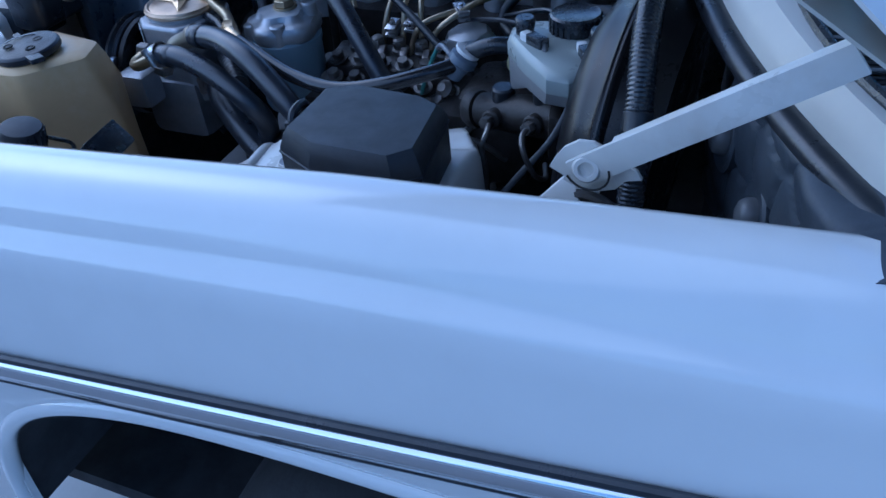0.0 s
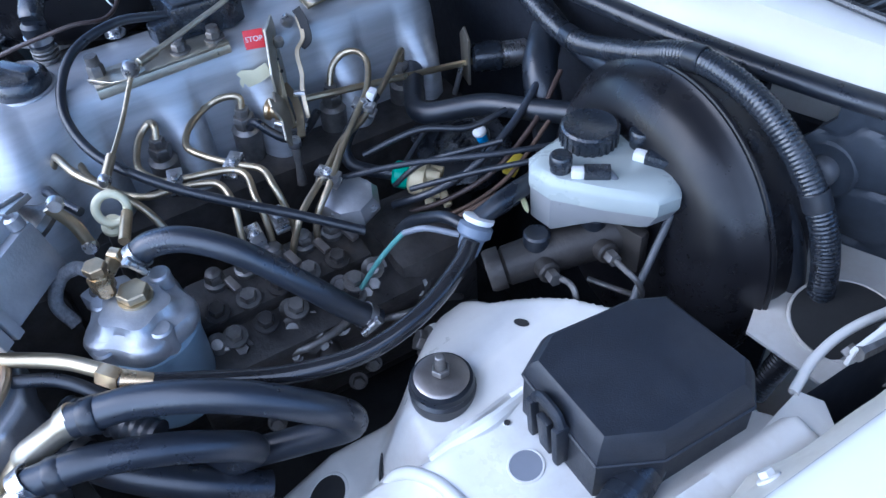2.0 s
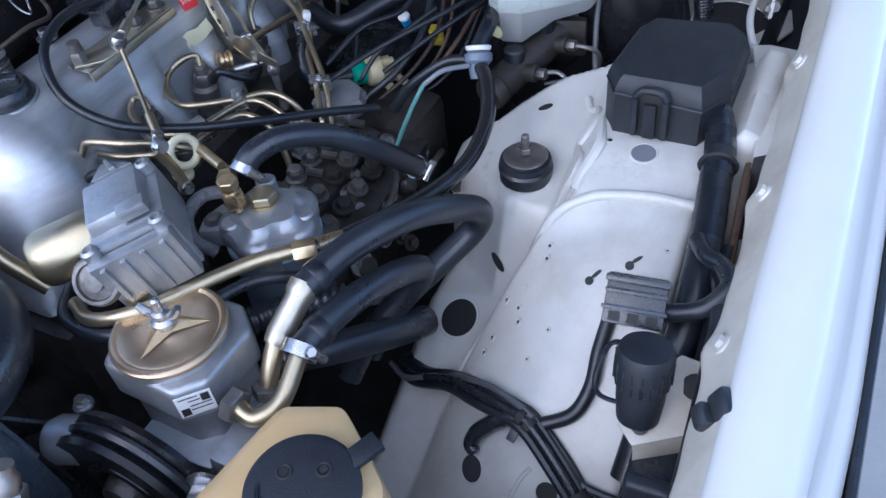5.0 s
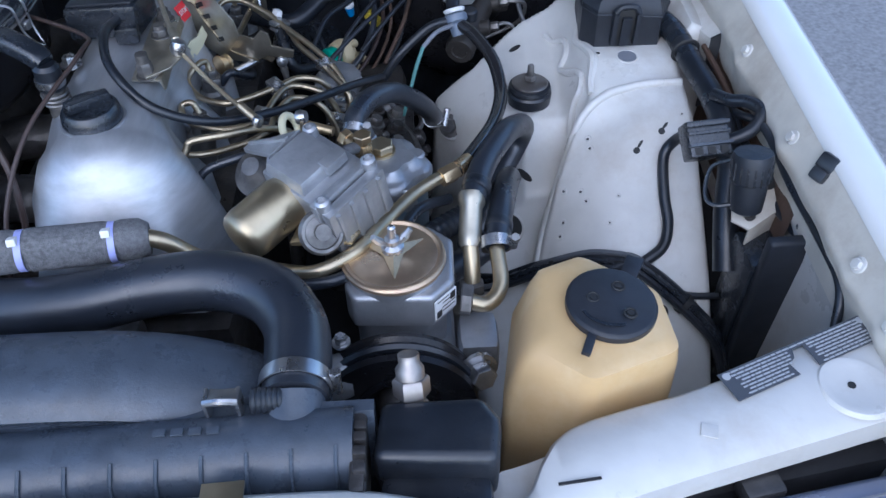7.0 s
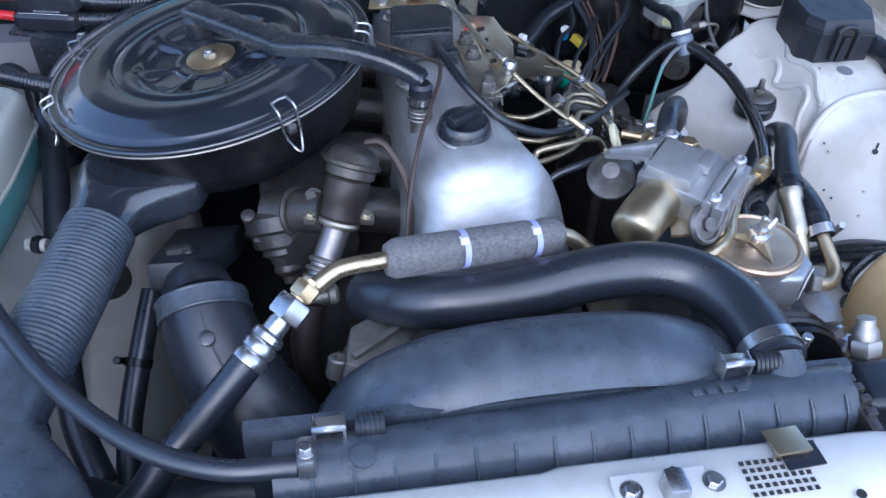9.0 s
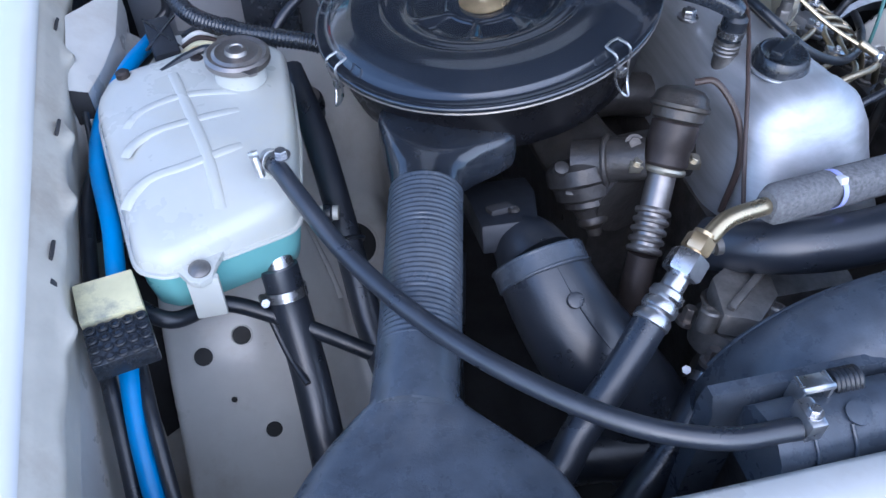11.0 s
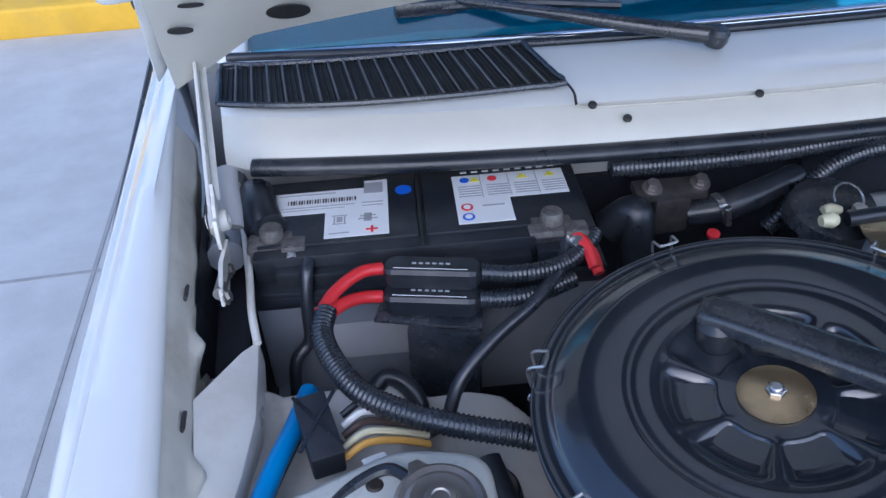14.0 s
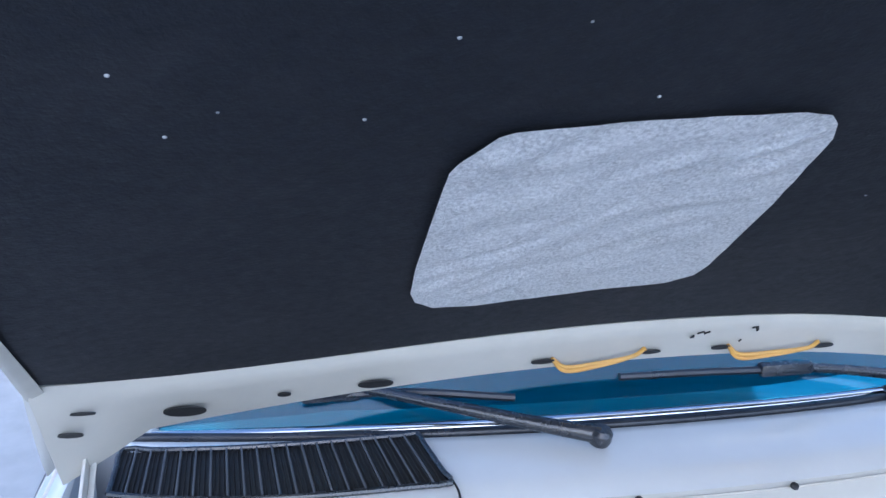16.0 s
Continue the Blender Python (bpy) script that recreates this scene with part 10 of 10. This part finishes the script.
def build_battery():
    t = thing("battery", (-0.487, 0.985, 0.73), "black car battery with white labels", "battery")
    m = pose(-0.497, 0.985, 0.0, 0, -1.2, -4.5) @ Matrix.Diagonal((1.08, 1, 1, 1))

    def P(x, y, z):
        return m @ Vector((x, y, z))

    def bx(bm, c, s, bev=0.003):
        n = B()
        box(n, c, s, bev=bev)
        bmesh.ops.transform(n, matrix=m, verts=n.verts)
        me = bpy.data.meshes.new("tmp")
        n.to_mesh(me)
        n.free()
        bm.from_mesh(me)
        bpy.data.meshes.remove(me)
        return bm
    top = part("cover", bx(B(), (0, 0.012, 0.893), (0.340, 0.150, 0.034), 0.004), "battery", t, "glossy black battery cover")
    part("front_ledge", bx(B(), (0, -0.073, 0.868), (0.350, 0.030, 0.014), 0.003), "battery", t)
    part("rim", bx(B(), (0, 0.0, 0.872), (0.352, 0.172, 0.018), 0.004), "battery", t)
    part("case", bx(B(), (0, 0.0, 0.785), (0.344, 0.164, 0.155), 0.004), "greycase", t, "grey lower case")
    for x0 in (-0.086, 0.082):
        part("vent_cover", bx(B(), (x0, 0.018, 0.9115), (0.160, 0.128, 0.004), 0.0015), "battery", t)
    for x0 in (-0.075, 0.06):
        part("grip", bx(B(), (x0, -0.068, 0.886), (0.085, 0.016, 0.018), 0.003), "battery", t)
    for x0 in (-0.13, 0.125):
        part("terminal_seat", bx(B(), (x0, -0.066, 0.888), (0.035, 0.02, 0.022), 0.003), "battery", t)
    part("seam", bx(B(), (-0.003, 0.01, 0.9135), (0.003, 0.15, 0.002), 0), "ink", t)
    # labels
    def lab(x0, y0, x1, y1, mt, par, z=0.9142, name="label"):
        return part(name, bx(B(), ((x0 + x1) / 2, (y0 + y1) / 2, z), (x1 - x0, y1 - y0, 0.0006), 0), mt, par)
    def disc(x, y, r, mt, par, z=0.9147):
        return part("symbol", lathe(B(), [(r, 0), (r, 0.0005), (0, 0.0005)], P(x, y, z), m.to_3x3() @ Vector((0, 0, 1)), 20), mt, par)

    def tri(x, y, r, mt, par, z=0.9147):
        return part("symbol", prism(B(), [P(x - r, y - 0.7 * r, z), P(x + r, y - 0.7 * r, z), P(x, y + r, z)], (0, 0, 0.0005)), mt, par)
    l1 = lab(-0.160, 0.010, -0.035, 0.055, "paper", t)
    lab(-0.100, -0.040, -0.035, 0.010, "paper", t)
    lab(-0.060, 0.055, -0.035, 0.070, "paper", t)
    l2 = lab(0.035, -0.036, 0.092, 0.010, "paper", t)
    lab(0.035, 0.010, 0.155, 0.062, "paper", t)
    for k in range(26):
        lab(-0.140 + k * 0.0028, 0.030, -0.140 + k * 0.0028 + (0.0016 if k % 3 else 0.0007), 0.038, "ink", l1, 0.9147, "bar")
    for a in ((-0.15, 0.048, -0.09, 0.050), (-0.15, 0.022, -0.07, 0.0235), (-0.15, 0.017, -0.08, 0.0183), (-0.060, 0.042, -0.04, 0.064), (-0.095, -0.034, -0.075, -0.032), (-0.062, 0.016, -0.040, 0.018), (-0.062, 0.022, -0.040, 0.024)):
        lab(*a, "inkgrey", l1, 0.9147, "text_bar")
    for a in ((-0.092, -0.016, -0.078, -0.0145), (-0.093, 0.0, -0.077, 0.0015), (-0.091, -0.016, -0.0895, 0.0015), (-0.0805, -0.016, -0.079, 0.0015), (-0.088, -0.012, -0.082, -0.002), (-0.066, -0.010, -0.046, -0.008), (-0.064, -0.004, -0.048, -0.002), (-0.060, -0.014, -0.052, 0.002)):
        lab(*a, "inkgrey", l1, 0.9147, "mark")
    lab(-0.058, -0.031, -0.046, -0.0285, "labelred", l1, 0.9148, "mark")
    lab(-0.0533, -0.036, -0.0507, -0.0235, "labelred", l1, 0.9148, "mark")
    disc(-0.018, 0.044, 0.0095, "labelblue", t, 0.9140)
    part("case_label", bx(B(), (-0.07, -0.0835, 0.805), (0.10, 0.001, 0.05), 0), "inkgrey", t, "faded grey label low on the case")
    for k in range(4):
        x = 0.040 + k * 0.030
        q = l2
        for j in range(5):
            lab(x, 0.016 + j * 0.005, x + 0.024, 0.018 + j * 0.005, "inkgrey", q, 0.9147, "text_bar")
        if k < 2:
            disc(x + 0.008, 0.051, 0.0055, ("labelblue", "labelred")[k], q)
        if k != 1:
            tri(x + (0.019 if k == 0 else 0.010), 0.051, 0.006, "labelyellow", q)
    for y, mt in ((-0.005, "labelred"), (-0.024, "labelblue")):
        disc(0.046, y, 0.0068, mt, l2)
        disc(0.046, y, 0.0042, "paper", l2, 0.9151)
    for k in range(3):
        lab(0.0645 + k * 0.030, 0.012, 0.0653 + k * 0.030, 0.060, "inkgrey", l2, 0.9147, "rule")
    lab(0.062, -0.006, 0.085, -0.003, "inkgrey", l2, 0.9147, "text_bar")
    for k in range(9):
        lab(0.045 + k * 0.012, 0.067, 0.052 + k * 0.012, 0.070, "paper", l2, 0.9147, "text_bar")
    # terminals
    for x, name, dy in ((-0.152, "negative", 0.028), (0.126, "positive", 0.012)):
        tm = thing("battery_terminal", tuple(P(x, -0.066 + dy, 0.89)), "oxidised lead clamp on the battery post", "terminal", "battery terminals")
        bm = B()
        bx(bm, (x, -0.058 + dy, 0.902), (0.050, 0.034, 0.024), 0.007)
        bx(bm, (x + 0.022, -0.070 + dy, 0.906), (0.024, 0.022, 0.020), 0.004)
        lathe(bm, [(0.0135, 0), (0.0125, 0.026), (0.0105, 0.029)], P(x, -0.056 + dy, 0.898), (0, 0, 1), 18)
        part("clamp", bm, "lead", tm)
        bm = B()
        bolt(bm, P(x + 0.020, -0.078 + dy, 0.905), (0, -1, 0.2), 0.007, 0.012)
        part("bolt", bm, "steel", tm)
    bm = B()
    for k, (x, z) in enumerate(((0.155, 0.902), (0.16, 0.893))):
        tube(bm, [P(0.145, -0.062, 0.908), P(x, -0.080, z), P(x + 0.004, -0.10, z - 0.012)], [0.008, 0.007, 0.006], seg=8)
    tagged(part("terminal_sleeve", bm, "red"), "bright red plastic terminal sleeve", "sleeve")
    # insulating holders on the front
    for o in (0.0, 1.0):
        fx = thing("fuse_holder", tuple(P(-0.045, -0.105 - 0.02 * o, 0.88)), "black inline fuse holder on the red cable", "fuse holder", "fuse holders")
        c = Vector((-0.520 - 0.004 * o, 0.888 - 0.016 * o, 0.902 - 0.022 * o))
        n = Vector((0.084, -0.026, 0.004)).normalized()
        s = Vector((0.29, 0.95, 0)).normalized()
        up = n.cross(s)
        rows = []
        for f, w, hh_ in ((-0.050, 0.006, 0.006), (-0.046, 0.012, 0.009), (-0.040, 0.0145, 0.0105), (0.040, 0.0145, 0.0105), (0.046, 0.012, 0.009), (0.050, 0.006, 0.006)):
            rows.append([c + n * f + s * (w * a) + up * (hh_ * b) for a, b in ((-1, -1), (1, -1), (1, 0.6), (0.8, 1), (-0.8, 1), (-1, 0.6))])
        part("body", rings(B(), rows), "battery", fx, angle=20)
        part("lid_line", tube(B(), [c - n * 0.038 + up * 0.0112 - s * 0.009, c + n * 0.038 + up * 0.0112 - s * 0.009], 0.0006, seg=4, n=1), "print", fx)
        for k in range(6):
            p = c + n * (-0.018 + k * 0.007) + up * 0.0110
            part("text_bar", box(B(), p, (0.0042, 0.0022, 0.0006), (0, 0, -17), bev=0), "print", fx)
    pl = B()
    prism(pl, [(-0.585, 0.872, 0.858), (-0.478, 0.838, 0.858), (-0.472, 0.860, 0.866), (-0.575, 0.893, 0.866)], (0, 0, 0.004), 0.001)
    box(pl, (-0.515, 0.85, 0.80), (0.075, 0.02, 0.12), (0, 0, -15), bev=0.004)
    tagged(part("fuse_bracket", pl, "plastic"), "black plastic bracket under the fuse holders", "bracket")


build_battery()
hose("positive_cable", [(-0.570, 0.903, 0.903), (-0.592, 0.898, 0.905), (-0.618, 0.878, 0.902), (-0.636, 0.852, 0.897)], 0.0066, "red insulated battery cable", "red", "cable", group="red cables")
hose("positive_cable", [(-0.574, 0.886, 0.880), (-0.592, 0.882, 0.885), (-0.612, 0.868, 0.892), (-0.632, 0.848, 0.894)], 0.0066, "red insulated battery cable", "red", "cable", group="red cables")
hose("wiring_conduit", [(-0.630, 0.856, 0.896), (-0.636, 0.828, 0.891), (-0.626, 0.79, 0.887), (-0.605, 0.752, 0.884), (-0.565, 0.722, 0.880), (-0.52, 0.703, 0.876), (-0.475, 0.690, 0.870), (-0.44, 0.68, 0.86)], 0.0100, "black corrugated conduit from the battery cables", "plastic", "conduit", rib=(0.0046, 0.0013), group="wiring conduits")
hose("wiring_conduit", [(-0.472, 0.874, 0.905), (-0.44, 0.868, 0.903), (-0.405, 0.872, 0.900), (-0.375, 0.885, 0.898), (-0.350, 0.905, 0.902), (-0.338, 0.92, 0.905)], 0.0085, "black corrugated conduit to the positive terminal", "plastic", "conduit", rib=(0.0046, 0.0013), group="wiring conduits")
hose("wiring_conduit", [(-0.476, 0.858, 0.884), (-0.45, 0.852, 0.885), (-0.415, 0.855, 0.885), (-0.375, 0.87, 0.885)], 0.0085, "black corrugated conduit beside the fuse holder", "plastic", "conduit", rib=(0.0046, 0.0013), group="wiring conduits")
hose("earth_cable", [(-0.372, 0.918, 0.905), (-0.378, 0.898, 0.895), (-0.392, 0.872, 0.895), (-0.425, 0.838, 0.888), (-0.47, 0.815, 0.868), (-0.51, 0.79, 0.84), (-0.53, 0.765, 0.80)], 0.0068, "black cable from the battery clamp", "hose", "cable", group="battery cables")
hose("earth_cable", [(-0.645, 0.935, 0.900), (-0.648, 0.918, 0.895), (-0.652, 0.905, 0.86), (-0.655, 0.90, 0.82), (-0.672, 0.89, 0.80), (-0.678, 0.88, 0.75)], 0.0068, "black cable from the battery clamp", "hose", "cable", group="battery cables")
hose("battery_lead", [(-0.60, 0.80, 0.82), (-0.58, 0.815, 0.835), (-0.555, 0.80, 0.825), (-0.545, 0.77, 0.79)], 0.009, "black lead looped below the fuse holders", "rubber", "cable", group="battery cables")
bm = B()
box(bm, (-0.645, 0.725, 0.868), (0.029, 0.068, 0.030), (8, 0, 12), bev=0.003)
bmr = thing("relay", (-0.645, 0.725, 0.85), "black relay with a crossed top and coloured wires", "relay")
part("body", bm, "fuse", bmr)
for a in (38, -30):
    part("cross_rib", box(B(), (-0.645, 0.727, 0.8835), (0.003, 0.066, 0.002), (8, 0, a), bev=0), "plastic", bmr)
for k, mt in enumerate(("wire", "cream", "brown", "white", "rubber")):
    part("wire", tube(B(), [(-0.625, 0.70 + 0.012 * k, 0.862), (-0.605, 0.708 + 0.012 * k, 0.868), (-0.58, 0.715 + 0.010 * k, 0.858), (-0.55, 0.72 + 0.01 * k, 0.84)], 0.0034, seg=8), mt, bmr)
part("connector", box(B(), (-0.598, 0.684, 0.858), (0.022, 0.026, 0.016), (0, 0, 15), bev=0.003), "white", bmr)
hose("drain_pipe", [(-0.724, 1.030, 0.962), (-0.723, 1.010, 0.955), (-0.721, 0.985, 0.944), (-0.722, 0.970, 0.930)], [0.0125, 0.0125, 0.0130, 0.0140], "grey plastic drain pipe in the hinge well", "inkgrey", "pipe", group="drain hoses")
hose("bulkhead_hose", [(-0.672, 0.985, 0.76), (-0.676, 0.985, 0.83), (-0.682, 0.99, 0.895), (-0.690, 1.000, 0.900), (-0.696, 1.02, 0.912), (-0.70, 1.06, 0.912)], [0.019, 0.020, 0.021, 0.023, 0.023, 0.022, 0.021], "black rubber drain hose at the corner of the bulkhead", "rubber", group="drain hoses")
hose("washer_pipe", [(-0.735, 0.98, 0.885), (-0.735, 1.02, 0.885), (-0.735, 1.07, 0.89), (-0.735, 1.12, 0.895)], 0.021, "grey plastic pipe under the hinge", "greycase", "pipe")
hose("bulkhead_conduit", [(-0.295, 1.005, 0.928), (-0.20, 1.005, 0.924), (-0.10, 1.005, 0.924), (0.0, 1.01, 0.928), (0.10, 1.02, 0.928)], 0.0095, "black corrugated conduit along the bulkhead", "plastic", "conduit", rib=(0.0055, 0.0016), group="wiring conduits")
hose("bulkhead_conduit", [(-0.115, 0.955, 0.85), (-0.085, 0.965, 0.872), (-0.045, 0.985, 0.895), (0.0, 1.0, 0.908), (0.06, 1.01, 0.912), (0.14, 1.02, 0.905)], 0.0095, "black corrugated conduit along the bulkhead", "plastic", "conduit", rib=(0.0055, 0.0016), group="wiring conduits")
bk = thing("heater_valve", (-0.23, 0.99, 0.87), "dark cast heater valve bolted to the bulkhead", "valve")
bm = B()
box(bm, (-0.225, 0.992, 0.898), (0.085, 0.030, 0.012), (10, 0, -3), bev=0.003)
box(bm, (-0.225, 0.99, 0.872), (0.045, 0.035, 0.05), bev=0.008)
part("body", bm, "iron", bk)
for x in (-0.248, -0.19):
    part("bolt", bolt(B(), (x, 0.988, 0.904), (0, -0.3, 1), 0.008, 0.012), "capsteel", bk)
part("outlet", tube(B(), [(-0.30, 0.985, 0.86), (-0.275, 0.975, 0.885), (-0.27, 0.965, 0.87), (-0.272, 0.95, 0.80)], 0.020, seg=16), "rubber", bk)
h5 = hose("heater_hose", [(-0.20, 0.985, 0.865), (-0.165, 0.975, 0.875), (-0.12, 0.98, 0.885), (-0.06, 1.0, 0.89)], 0.017, "black heater hose on the bulkhead", "rubber", group="heater hoses")
part("clip", clamp(B(), (-0.168, 0.9755, 0.8745), (0.9, 0.1, 0.2), 0.0175, 0.009), "steel", h5)
dm = thing("vacuum_unit", (-0.055, 0.92, 0.86), "round black vacuum unit with a cream nozzle", "vacuum unit")
part("can", lathe(B(), [(0.030, 0), (0.052, 0.008), (0.055, 0.016), (0.050, 0.030), (0.035, 0.038), (0, 0.040)], (-0.058, 0.925, 0.868), (0, -0.2, 1), 36), "plastic", dm)
part("nozzle", lathe(B(), [(0.006, 0), (0.008, 0.006), (0.008, 0.012), (0.004, 0.022)], (-0.085, 0.905, 0.905), (1, 0.0, 0.0), 12), "cream", dm)
part("ring", torus(B(), (-0.052, 0.912, 0.914), (0.1, -0.6, 0.8), 0.018, 0.0012, 24, 6, arc=0.75), "steel", dm)
part("red_button", lathe(B(), [(0.0075, 0), (0.0075, 0.004), (0.0, 0.006)], (-0.187, 0.942, 0.862), (0, -0.2, 1), 18), "labelred", dm)
